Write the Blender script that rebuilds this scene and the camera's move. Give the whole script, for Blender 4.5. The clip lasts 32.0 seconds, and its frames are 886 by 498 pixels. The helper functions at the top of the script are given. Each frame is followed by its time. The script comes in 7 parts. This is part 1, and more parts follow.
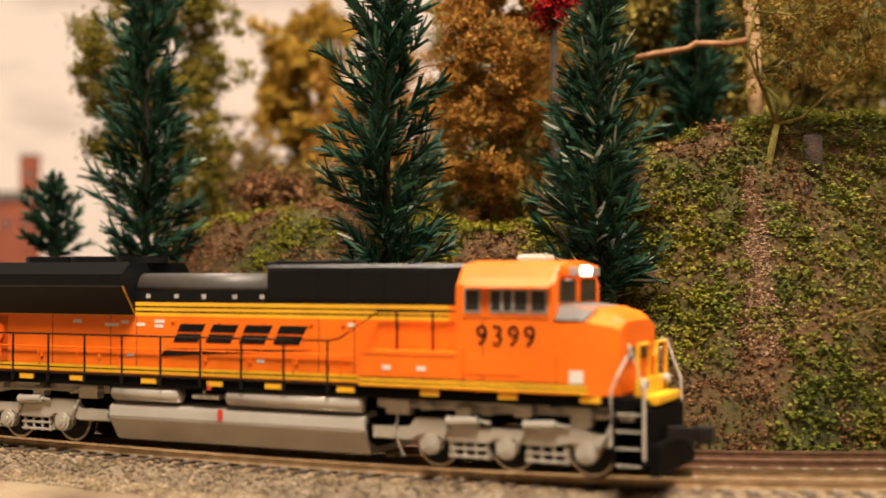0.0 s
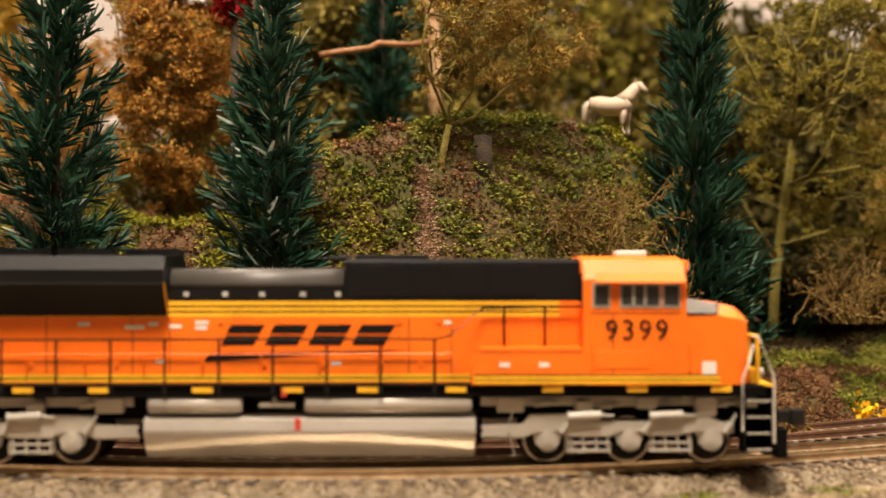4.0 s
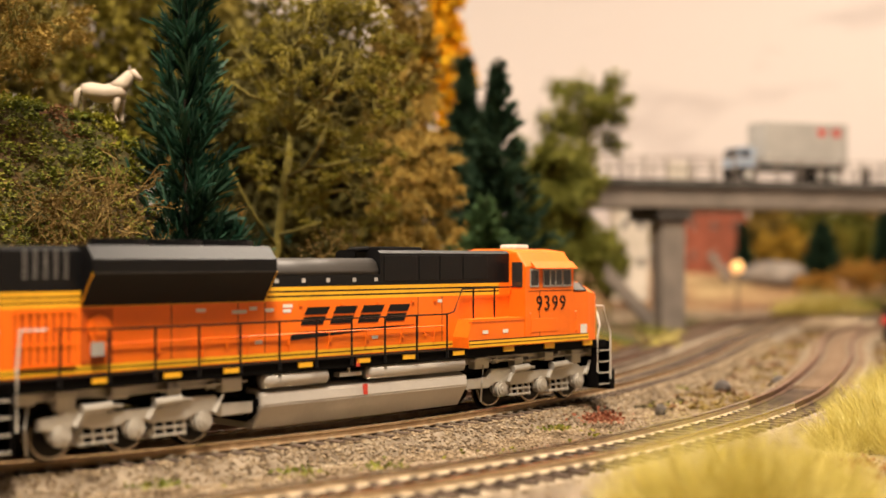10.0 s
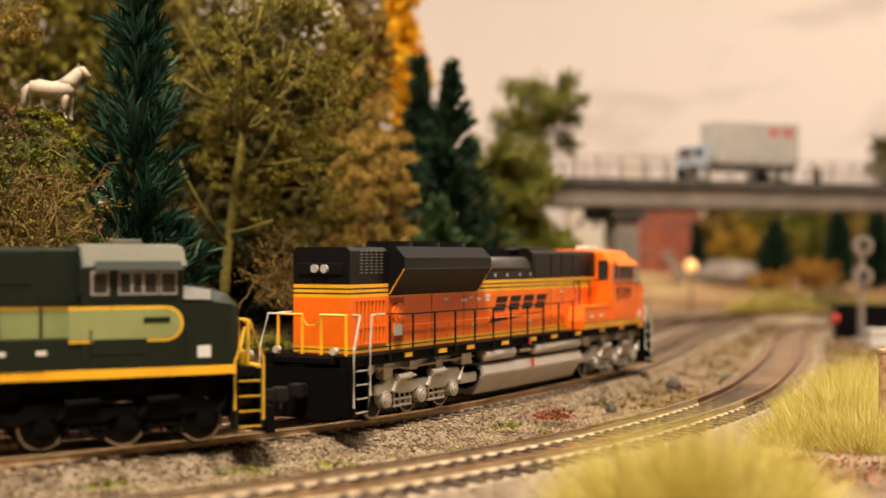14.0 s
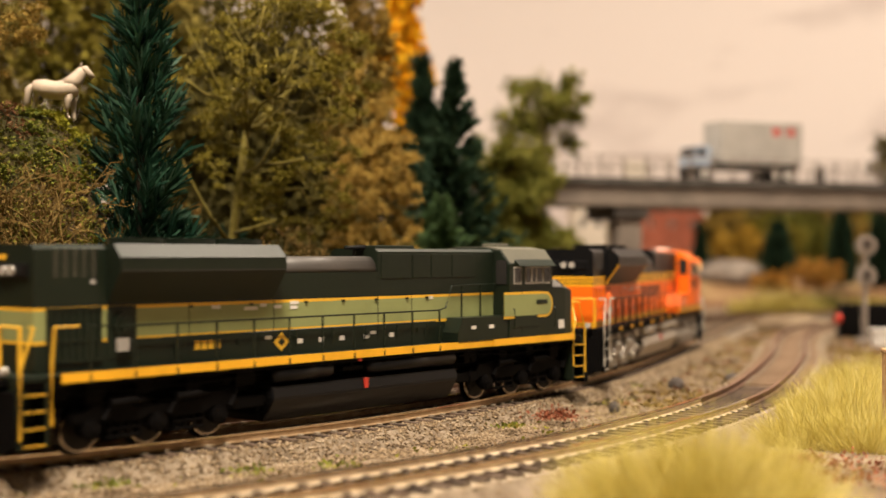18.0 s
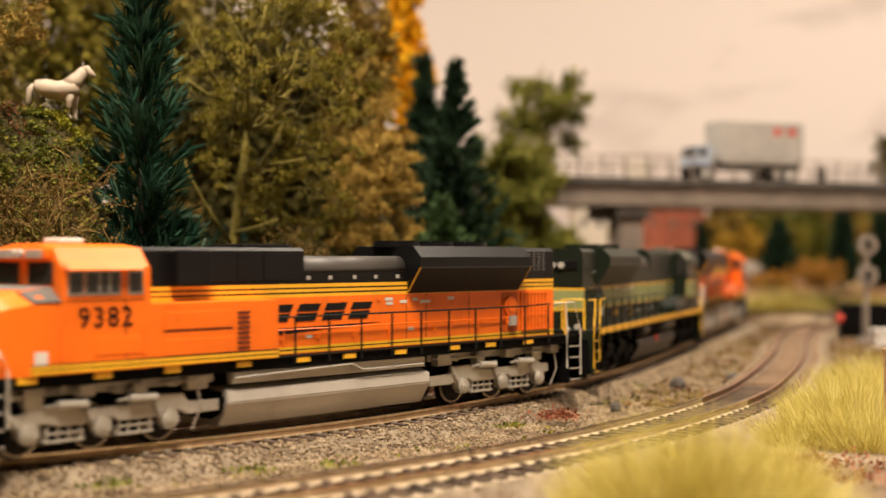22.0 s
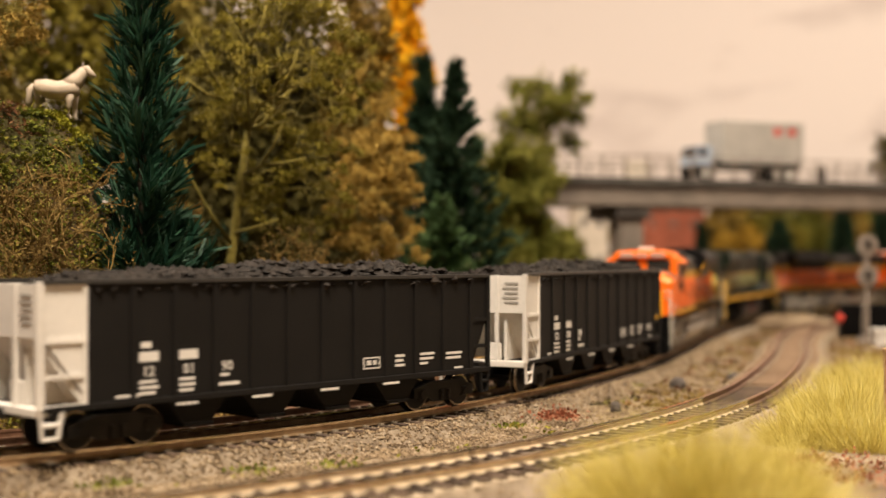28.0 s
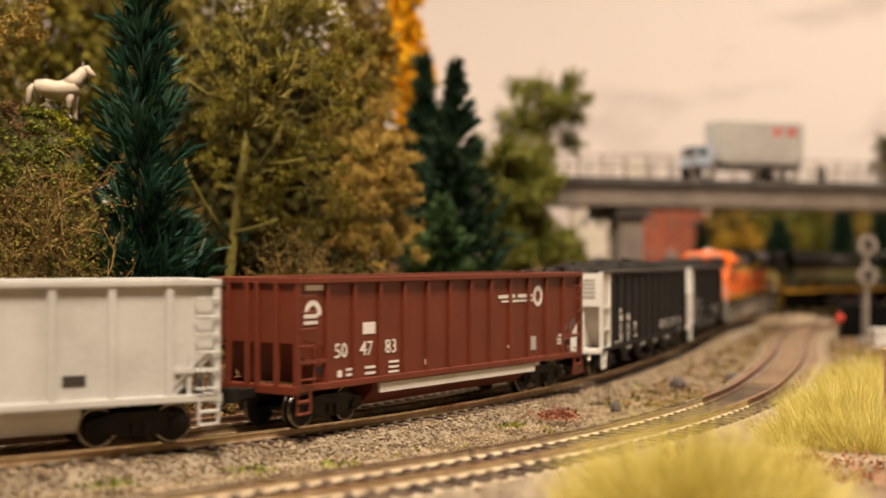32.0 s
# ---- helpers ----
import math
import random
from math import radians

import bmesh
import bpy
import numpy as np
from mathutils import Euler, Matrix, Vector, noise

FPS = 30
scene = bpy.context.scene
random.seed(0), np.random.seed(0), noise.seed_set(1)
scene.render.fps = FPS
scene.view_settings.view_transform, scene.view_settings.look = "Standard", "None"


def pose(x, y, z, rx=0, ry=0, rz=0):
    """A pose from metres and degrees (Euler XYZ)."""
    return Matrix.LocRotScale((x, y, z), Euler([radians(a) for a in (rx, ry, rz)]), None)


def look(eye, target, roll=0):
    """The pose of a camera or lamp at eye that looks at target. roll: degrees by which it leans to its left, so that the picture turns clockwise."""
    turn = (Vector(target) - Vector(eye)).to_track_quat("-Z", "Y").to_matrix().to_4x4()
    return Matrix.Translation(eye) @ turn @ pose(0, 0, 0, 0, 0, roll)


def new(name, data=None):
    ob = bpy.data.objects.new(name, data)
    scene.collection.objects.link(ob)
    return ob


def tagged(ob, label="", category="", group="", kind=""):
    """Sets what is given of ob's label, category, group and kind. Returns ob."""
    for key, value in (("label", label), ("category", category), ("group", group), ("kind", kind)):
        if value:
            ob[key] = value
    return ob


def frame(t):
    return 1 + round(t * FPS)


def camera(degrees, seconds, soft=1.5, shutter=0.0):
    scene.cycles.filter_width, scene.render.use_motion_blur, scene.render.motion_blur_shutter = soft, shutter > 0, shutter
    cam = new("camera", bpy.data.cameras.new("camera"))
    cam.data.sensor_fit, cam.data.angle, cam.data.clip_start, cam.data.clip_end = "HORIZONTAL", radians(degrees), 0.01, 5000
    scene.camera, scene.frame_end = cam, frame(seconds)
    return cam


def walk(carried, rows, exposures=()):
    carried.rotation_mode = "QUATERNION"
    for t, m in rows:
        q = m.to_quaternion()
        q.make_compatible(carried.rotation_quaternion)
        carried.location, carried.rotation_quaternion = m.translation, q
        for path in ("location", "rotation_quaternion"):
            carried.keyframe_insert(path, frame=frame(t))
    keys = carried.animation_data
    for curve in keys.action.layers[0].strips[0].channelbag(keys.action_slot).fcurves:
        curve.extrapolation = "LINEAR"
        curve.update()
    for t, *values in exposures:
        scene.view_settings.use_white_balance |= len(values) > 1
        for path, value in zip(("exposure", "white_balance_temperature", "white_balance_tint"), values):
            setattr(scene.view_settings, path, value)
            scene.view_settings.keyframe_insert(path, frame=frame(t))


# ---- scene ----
cam = camera(38.1, 32.0, shutter=0.5)
cam.data.dof.use_dof = True
cam.data.dof.focus_distance = 0.415
cam.data.dof.aperture_fstop = 9.5
EYE_Z = 0.0573
PATH = [
    (0, -0.0416, -0.0073, 33.76, 1.10), (0.5, -0.0399, -0.0064, 32.24, 1.06), (1, -0.0383, -0.0057, 30.88, 1.02),
    (1.5, -0.0360, -0.0047, 28.89, 0.96), (2, -0.0335, -0.0038, 26.87, 0.90), (2.5, -0.0307, -0.0028, 24.52, 0.87),
    (3, -0.0290, -0.0023, 23.16, 0.87), (3.5, -0.0280, -0.0021, 22.32, 0.87), (5.5, -0.0222, -0.0007, 17.69, 0.87),
    (6, -0.0199, -0.0003, 15.82, 0.78), (6.5, -0.0177, 0, 14.09, 0.73), (7, -0.0159, 0.0002, 12.66, 0.70),
    (7.5, -0.0136, 0.0004, 10.88, 0.62), (8, -0.0112, 0.0005, 9.02, 0.59), (8.5, -0.0085, 0.0005, 6.85, 0.51),
    (9, -0.0059, 0.0005, 4.86, 0.46), (9.5, -0.0038, 0.0004, 3.20, 0.44), (10, -0.0024, 0.0003, 2.11, 0.42),
    (10.5, -0.0008, 0.0001, 0.79, 0.38), (11, -0.0002, 0, 0.39, 0.38), (11.5, 0, 0, 0.18, 0.37), (13, 0, 0, 0.20, 0.37),
    (14.5, -0.0001, 0, 0.25, 0.36), (18, -0.0002, 0, 0.35, 0.34), (22, -0.0003, 0, 0.40, 0.33), (32, -0.0003, 0, 0.40, 0.33)]
walk(cam, [(t, pose(x, y, EYE_Z, 90 + p, 0, a)) for t, x, y, a, p in PATH],
     exposures=[(0, 0.06), (6, 0.09), (9, 0.13), (11, 0.0), (13, -0.06), (32, -0.06)])

# ---- light: a warm room with ceiling lamps, no daylight ----
world = bpy.data.worlds.new("room_dark")
scene.world = world
world.use_nodes = True
world.node_tree.nodes["Background"].inputs[0].default_value = (1.0, 0.80, 0.58, 1)
world.node_tree.nodes["Background"].inputs[1].default_value = 0.01
scene.view_settings.exposure = 0.0
LAMPS = [((0.02, -0.18, 1.24), 0.36, 50.0), ((-0.85, 0.72, 1.25), 0.45, 25.0), ((0.60, 1.15, 1.32), 0.50, 20.0), ((0.60, 0.50, 1.34), 0.40, 9.0)]
for place, size, watts in LAMPS:
    data = bpy.data.lights.new("ceiling_lamp", "AREA")
    data.shape, data.size, data.energy, data.color = "DISK", size, watts, (1.0, 0.835, 0.665)
    new("ceiling_lamp", data).matrix_world = look(place, (place[0], place[1] + 0.001, 0))


# ---- materials ----
def nodes_of(name, rough=0.7, metal=0.0, spec=0.4):
    m = bpy.data.materials.new(name)
    m.use_nodes = True
    nt = m.node_tree
    b = nt.nodes["Principled BSDF"]
    b.inputs["Roughness"].default_value = rough
    b.inputs["Metallic"].default_value = metal
    b.inputs["Specular IOR Level"].default_value = spec
    return m, nt, b


def rgb(c):
    return (c[0], c[1], c[2], 1)


def mat(name, colors, scale=200.0, rough=0.7, metal=0.0, bump=0.0, bump_scale=None, per="", spec=0.4, fine=0.25, vary=0.55):
    """Two scales of noise over a few colours; per 'island' or 'object' adds a shift for each piece."""
    m, nt, b = nodes_of(name, rough, metal, spec)
    N, L = nt.nodes, nt.links
    co = N.new("ShaderNodeTexCoord")
    n1 = N.new("ShaderNodeTexNoise")
    n1.inputs["Scale"].default_value = scale
    n1.inputs["Detail"].default_value = 5
    L.new(co.outputs["Object"], n1.inputs["Vector"])
    n2 = N.new("ShaderNodeTexNoise")
    n2.inputs["Scale"].default_value = scale * 9
    n2.inputs["Detail"].default_value = 3
    L.new(co.outputs["Object"], n2.inputs["Vector"])
    mix = N.new("ShaderNodeMath")
    mix.operation = "MULTIPLY_ADD"
    L.new(n2.outputs["Fac"], mix.inputs[0])
    mix.inputs[1].default_value = fine
    L.new(n1.outputs["Fac"], mix.inputs[2])
    last = mix.outputs[0]
    shift = fine * 0.5
    if per:
        g = N.new("ShaderNodeNewGeometry" if per == "island" else "ShaderNodeObjectInfo")
        a = N.new("ShaderNodeMath")
        a.operation = "MULTIPLY_ADD"
        L.new(g.outputs["Random Per Island" if per == "island" else "Random"], a.inputs[0])
        a.inputs[1].default_value = vary
        L.new(last, a.inputs[2])
        last = a.outputs[0]
        shift += vary / 2
    sub = N.new("ShaderNodeMath")
    sub.operation = "SUBTRACT"
    L.new(last, sub.inputs[0])
    sub.inputs[1].default_value = shift
    ramp = N.new("ShaderNodeValToRGB")
    L.new(sub.outputs[0], ramp.inputs[0])
    el = ramp.color_ramp.elements
    k = len(colors)
    lo, hi = (0.25, 0.75) if per else (0.34, 0.66)
    for i, c in enumerate(colors):
        p = lo + (hi - lo) * i / max(1, k - 1)
        e = el[i] if i < 2 else el.new(p)
        e.position, e.color = p, rgb(c)
    L.new(ramp.outputs[0], b.inputs["Base Color"])
    if bump:
        n3 = N.new("ShaderNodeTexNoise")
        n3.inputs["Scale"].default_value = bump_scale or scale * 6
        n3.inputs["Detail"].default_value = 4
        L.new(co.outputs["Object"], n3.inputs["Vector"])
        bp = N.new("ShaderNodeBump")
        bp.inputs["Strength"].default_value = bump
        bp.inputs["Distance"].default_value = 0.001
        L.new(n3.outputs["Fac"], bp.inputs["Height"])
        L.new(bp.outputs[0], b.inputs["Normal"])
    return m


def paint(name, c, rough=0.42, metal=0.0, spec=0.4, dirt=0.88):
    """Model paint: nearly even, with a faint dusty mottling."""
    d = tuple(v * dirt for v in c)
    return mat(name, [d, c, tuple(min(1, v * 1.07) for v in c)], 60, rough, metal, 0.05, 900, spec=spec)


def glow(name, c, power):
    m, nt, b = nodes_of(name)
    b.inputs["Base Color"].default_value = rgb(c)
    b.inputs["Emission Color"].default_value = rgb(c)
    b.inputs["Emission Strength"].default_value = power
    return m


def leaf(name, colors, rough=0.85, thin=0.14, vary=0.34):
    """Thin foliage: each flake has its own shade and lets some light through."""
    m = mat(name, colors, 60, rough, 0, per="island", spec=0.15, vary=vary)
    nt = m.node_tree
    b = nt.nodes["Principled BSDF"]
    tr = nt.nodes.new("ShaderNodeBsdfTranslucent")
    mx = nt.nodes.new("ShaderNodeMixShader")
    mx.inputs[0].default_value = thin
    nt.links.new(b.inputs["Base Color"].links[0].from_socket, tr.inputs["Color"])
    nt.links.new(b.outputs[0], mx.inputs[1])
    nt.links.new(tr.outputs[0], mx.inputs[2])
    nt.links.new(mx.outputs[0], nt.nodes["Material Output"].inputs["Surface"])
    return m


M = {}
M["orange"] = paint("orange_paint", (0.86, 0.16, 0.006))
# the orange paint again, darkened to carry the shade of recesses
M["orange_shade"] = paint("recess_shade_orange", (0.50, 0.085, 0.004), 0.6)
M["black"] = paint("black_paint", (0.006, 0.006, 0.0065), 0.36, spec=0.22)
M["sill_black"] = paint("black_underframe", (0.004, 0.0036, 0.0035), 0.6, spec=0.05)
M["yellow"] = paint("yellow_paint", (0.80, 0.42, 0.02))
M["silver"] = paint("silver_grey_paint", (0.46, 0.43, 0.375), 0.36, 0.4)
M["tank"] = paint("silver_tank_paint", (0.52, 0.485, 0.43), 0.34, 0.4)
M["roof_grey"] = paint("weathered_grey_roof", (0.030, 0.028, 0.026), 0.34, spec=0.35)
M["roof_shine"] = paint("shiny_dark_grey_roof", (0.060, 0.054, 0.048), 0.46, 0.1)
M["drab"] = paint("drab_grey_green_roof", (0.10, 0.095, 0.068), 0.65)
M["white"] = paint("white_paint", (0.66, 0.63, 0.58))
M["handwhite"] = paint("white_handrail_paint", (0.52, 0.48, 0.41))
M["nosegrey"] = paint("grey_anti_glare_paint", (0.19, 0.18, 0.165), 0.45)
M["steel"] = mat("polished_wheel_steel", [(0.22, 0.18, 0.14), (0.42, 0.37, 0.31)], 150, 0.22, 1.0)
M["wheel"] = mat("dark_wheel_metal", [(0.010, 0.009, 0.008), (0.022, 0.019, 0.016)], 150, 0.5, 0.2, spec=0.2)
M["green"] = paint("dark_green_paint", (0.0095, 0.0145, 0.0085), 0.4, spec=0.25)
M["lime"] = paint("pale_olive_green_paint", (0.25, 0.28, 0.11))
M["gold"] = paint("golden_yellow_paint", (0.72, 0.42, 0.03))
M["glass"] = paint("dark_window_glass", (0.03, 0.028, 0.026), 0.08, spec=0.6)
M["gasket"] = paint("grey_window_frame", (0.32, 0.30, 0.27))
M["red"] = paint("red_paint", (0.55, 0.05, 0.03))
M["earthbank"] = leaf("tan_brown_bank", [(0.279, 0.1696, 0.0536), (0.4129, 0.2678, 0.0893), (0.5112, 0.3481, 0.1294)])
M["headlamp"] = glow("lit_headlamp_lens", (1.0, 0.93, 0.78), 7)
M["lens"] = paint("clear_lamp_lens", (0.42, 0.40, 0.36), 0.12, spec=0.7)
M["oxide"] = paint("oxide_red_brown_paint", (0.125, 0.024, 0.0095), 0.5)
M["hopper_black"] = paint("satin_black_car_paint", (0.0095, 0.0085, 0.0077), 0.6, spec=0.14)
M["hopper_grey"] = paint("light_grey_car_paint", (0.46, 0.45, 0.42), 0.5)
M["coal"] = mat("broken_coal", [(0.008, 0.0062, 0.0048), (0.026, 0.020, 0.0155)], 500, 0.65, 0, per="island", spec=0.15)
M["rail"] = mat("worn_nickel_rail", [(0.28, 0.18, 0.095), (0.44, 0.31, 0.18)], 300, 0.42, 0.5)
M["railbright"] = mat("polished_rail_head", [(0.58, 0.46, 0.32), (0.74, 0.63, 0.48)], 300, 0.16, 0.95)
M["nickel"] = mat("bright_nickel_rail", [(0.62, 0.50, 0.34), (0.80, 0.68, 0.50)], 300, 0.34, 0.35)
M["tie2"] = mat("faded_brown_tie", [(0.14, 0.088, 0.05), (0.22, 0.145, 0.088)], 400, 0.85, 0, 0.4, 2500, per="object")
# rust of the siding; on the second track, brown for missing reflection
M["rust_and_dull"] = mat("rusty_and_unreflecting_rail", [(0.11, 0.055, 0.03), (0.19, 0.10, 0.06)], 300, 0.6, 0.3)
M["tie"] = mat("weathered_tie", [(0.035, 0.022, 0.014), (0.10, 0.065, 0.042)], 400, 0.85, 0, 0.4, 2500, per="object")
M["spike"] = mat("pale_tie_plate", [(0.20, 0.16, 0.11), (0.42, 0.36, 0.27)], 400, 0.6, 0.2)
M["ground"] = mat("sandy_scenery_soil", [(0.095, 0.062, 0.034), (0.17, 0.12, 0.072), (0.25, 0.19, 0.12)], 25, 0.95, 0, 0.7, 700)
M["bedsoil"] = mat("ballast_bed", [(0.13, 0.095, 0.06), (0.27, 0.215, 0.15)], 120, 0.95, 0, 0.8, 1200)
M["palebed"] = mat("pale_ballast_bed", [(0.20, 0.155, 0.10), (0.36, 0.29, 0.20)], 160, 0.9, 0, 0.6, 1200)
M["stone"] = mat("mixed_grey_ballast", [(0.10, 0.066, 0.035), (0.18, 0.124, 0.068), (0.25, 0.18, 0.102), (0.34, 0.27, 0.18)], 90, 0.85, 0, per="island")
M["hill"] = mat("brown_earth_with_moss", [(0.035, 0.034, 0.007), (0.06, 0.054, 0.012), (0.075, 0.048, 0.017), (0.10, 0.052, 0.022)], 30, 0.95, 0, 0.8, 500)
M["moss"] = leaf("olive_green_moss", [(0.0605, 0.0753, 0.0094), (0.1236, 0.1411, 0.0188), (0.1949, 0.1989, 0.0269), (0.2554, 0.1882, 0.0376)])
M["mossy"] = leaf("yellow_green_moss", [(0.10, 0.10, 0.006), (0.18, 0.172, 0.012), (0.26, 0.24, 0.020)])
M["earth"] = leaf("reddish_brown_earth", [(0.0938, 0.0413, 0.0175), (0.175, 0.0825, 0.035), (0.25, 0.1313, 0.0575)])
M["conifer"] = leaf("dark_green_bristles", [(0.0078, 0.0279, 0.0171), (0.0139, 0.0482, 0.0279), (0.0233, 0.0683, 0.0389), (0.0435, 0.0963, 0.059)], 0.5, 0.12, 0.55)
# pale colour that stands for the sheen on glossy bristles
M["bristle_glint"] = leaf("glint_pale_bristles", [(0.30, 0.34, 0.28), (0.50, 0.52, 0.44)], 0.3, 0.2)
M["drybrush"] = leaf("dry_olive_tan_brush", [(0.075, 0.044, 0.011), (0.13, 0.082, 0.021), (0.19, 0.12, 0.036)])
M["flocked"] = mat("flocked_olive_twig", [(0.12, 0.098, 0.012), (0.21, 0.168, 0.03)], 400, 0.9, 0, 0.6, 2500)
M["stem"] = mat("pale_olive_stem", [(0.17, 0.125, 0.022), (0.27, 0.205, 0.048)], 250, 0.8, 0, 0.4)
M["olive"] = leaf("olive_tree_foliage", [(0.0952, 0.0784, 0.0078), (0.1848, 0.1523, 0.0179), (0.2912, 0.2374, 0.0403)])
M["olive2"] = leaf("grey_olive_foliage", [(0.1328, 0.0835, 0.0127), (0.234, 0.1493, 0.0278), (0.3162, 0.2125, 0.0506)])
M["rustleaf"] = leaf("orange_brown_foliage", [(0.2093, 0.0902, 0.0136), (0.3703, 0.1771, 0.029), (0.4733, 0.2608, 0.0605)])
M["goldleaf"] = leaf("golden_tan_foliage", [(0.2282, 0.1438, 0.0267), (0.3472, 0.2232, 0.0465), (0.4266, 0.3026, 0.0787)])
M["amber"] = leaf("amber_foliage", [(0.2436, 0.14, 0.014), (0.378, 0.224, 0.0252), (0.4452, 0.2856, 0.0498)])
M["yellowleaf"] = leaf("bright_yellow_foliage", [(0.58, 0.27, 0.004), (0.84, 0.44, 0.008), (0.90, 0.55, 0.03)])
M["redleaf"] = leaf("crimson_foliage", [(0.28, 0.006, 0.008), (0.45, 0.015, 0.015)])
M["tanleaf"] = leaf("dry_tan_brush", [(0.1144, 0.0692, 0.0179), (0.182, 0.117, 0.0325), (0.2444, 0.169, 0.0559)])
# dark crumbs on the gravel, and painted shade under the trees
M["duff_and_shade"] = leaf("dark_litter_and_tree_shade", [(0.02, 0.014, 0.006), (0.045, 0.032, 0.012), (0.08, 0.055, 0.02)])
# olive foliage darkened to stand for the shade deep between crowns
M["darkleaf"] = leaf("shade_dark_olive_foliage", [(0.0266, 0.0228, 0.0057), (0.0608, 0.0513, 0.0114), (0.114, 0.0912, 0.0209)])
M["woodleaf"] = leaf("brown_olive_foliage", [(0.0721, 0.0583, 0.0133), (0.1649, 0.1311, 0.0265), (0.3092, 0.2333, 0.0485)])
M["midgreen"] = leaf("mid_green_foliage", [(0.075, 0.082, 0.011), (0.145, 0.145, 0.024), (0.22, 0.205, 0.042)])
M["freshpine"] = leaf("fresh_green_pine", [(0.03, 0.058, 0.02), (0.055, 0.10, 0.035), (0.09, 0.15, 0.058)])
M["pine"] = leaf("blue_green_pine", [(0.0122, 0.0281, 0.0151), (0.0216, 0.0468, 0.0252), (0.0403, 0.0742, 0.0367)])
M["bark"] = mat("olive_brown_bark", [(0.11, 0.09, 0.022), (0.22, 0.185, 0.05)], 250, 0.85, 0, 0.5)
M["darkbark"] = mat("dark_bark", [(0.02, 0.013, 0.008), (0.055, 0.036, 0.02)], 250, 0.9, 0, 0.6)
M["barewood"] = mat("bare_peeling_wood", [(0.30, 0.17, 0.075), (0.50, 0.33, 0.17), (0.22, 0.09, 0.03)], 160, 0.7, 0, 0.5)
M["rawbranch"] = mat("orange_brown_raw_branch", [(0.20, 0.08, 0.025), (0.34, 0.17, 0.07)], 160, 0.7, 0, 0.5)
M["straw"] = leaf("straw_yellow_grass", [(0.43, 0.35, 0.07), (0.59, 0.50, 0.14), (0.69, 0.62, 0.26)], 0.7)
M["redflock"] = leaf("rusty_red_flock", [(0.13, 0.045, 0.022), (0.30, 0.09, 0.045), (0.36, 0.2, 0.12)])
M["concrete"] = mat("grey_bridge_concrete", [(0.18, 0.15, 0.125), (0.27, 0.225, 0.185)], 40, 0.85, 0, 0.3)
M["darkconc"] = mat("dark_stained_concrete", [(0.05, 0.042, 0.036), (0.09, 0.075, 0.065)], 50, 0.85, 0, 0.3)
M["asphalt"] = mat("grey_asphalt", [(0.06, 0.055, 0.05), (0.10, 0.09, 0.08)], 80, 0.9)
M["brick"] = mat("red_brick_wall", [(0.20, 0.055, 0.028), (0.30, 0.085, 0.045)], 60, 0.85, 0, 0.3)
M["plaster"] = mat("pale_plaster", [(0.50, 0.44, 0.36), (0.64, 0.57, 0.48)], 30, 0.9)
M["horse"] = paint("cream_white_plastic", (0.48, 0.395, 0.295), 0.55)
M["blue"] = paint("pale_blue_paint", (0.36, 0.43, 0.53))
M["boxgrey"] = paint("light_grey_box_paint", (0.42, 0.40, 0.37), 0.5)
M["wallpaint"] = mat("room_wall_paint", [(0.20, 0.17, 0.14), (0.25, 0.22, 0.18)], 3, 0.9)
M["wood"] = mat("layout_fascia_wood", [(0.10, 0.06, 0.03), (0.16, 0.10, 0.055)], 8, 0.6)


def sky_paint():
    """Painted backdrop: cream low down, a little bluer grey above, with soft grey cloud smudges."""
    m, nt, b = nodes_of("painted_cream_sky", 0.95, 0, 0.1)
    N, L = nt.nodes, nt.links
    co = N.new("ShaderNodeTexCoord")
    mp = N.new("ShaderNodeMapping")
    mp.inputs["Scale"].default_value = (1.6, 1.6, 5.0)
    mp.inputs["Location"].default_value = (0.35, 0.0, 0.1)
    L.new(co.outputs["Object"], mp.inputs["Vector"])
    n = N.new("ShaderNodeTexNoise")
    n.inputs["Scale"].default_value = 1.9
    n.inputs["Detail"].default_value = 5
    L.new(mp.outputs[0], n.inputs["Vector"])
    r = N.new("ShaderNodeValToRGB")
    L.new(n.outputs["Fac"], r.inputs[0])
    e = r.color_ramp.elements
    e[0].position, e[0].color = 0.54, (0.80, 0.725, 0.685, 1)
    e[1].position, e[1].color = 0.74, (0.50, 0.43, 0.41, 1)
    L.new(r.outputs[0], b.inputs["Base Color"])
    return m


M["sky"] = sky_paint()


# ---- mesh helpers ----
def mesh_of(name, verts, faces, materials, smooth=False, slots=None):
    me = bpy.data.meshes.new(name)
    me.from_pydata([tuple(v) for v in verts], [], [tuple(f) for f in faces])
    for m in (materials if isinstance(materials, (list, tuple)) else [materials]):
        me.materials.append(m)
    if slots is not None:
        me.polygons.foreach_set("material_index", slots)
    if smooth:
        me.polygons.foreach_set("use_smooth", [True] * len(me.polygons))
    me.update()
    return me


def part(name, bm, material, parent=None, label="", smooth=False, k=0.001):
    """One mesh object from a bmesh built in millimetres, under its thing."""
    if k != 1:
        bmesh.ops.scale(bm, vec=(k, k, k), verts=bm.verts)
    me = bpy.data.meshes.new(name)
    bm.to_mesh(me)
    bm.free()
    me.materials.append(material)
    if smooth:
        me.polygons.foreach_set("use_smooth", [True] * len(me.polygons))
    ob = new(name, me)
    ob.parent = parent
    if label:
        tagged(ob, label)
    return ob


def share(name, me, parent, m, label=""):
    ob = new(name, me)
    ob.parent = parent
    ob.matrix_basis = m
    if label:
        tagged(ob, label)
    return ob


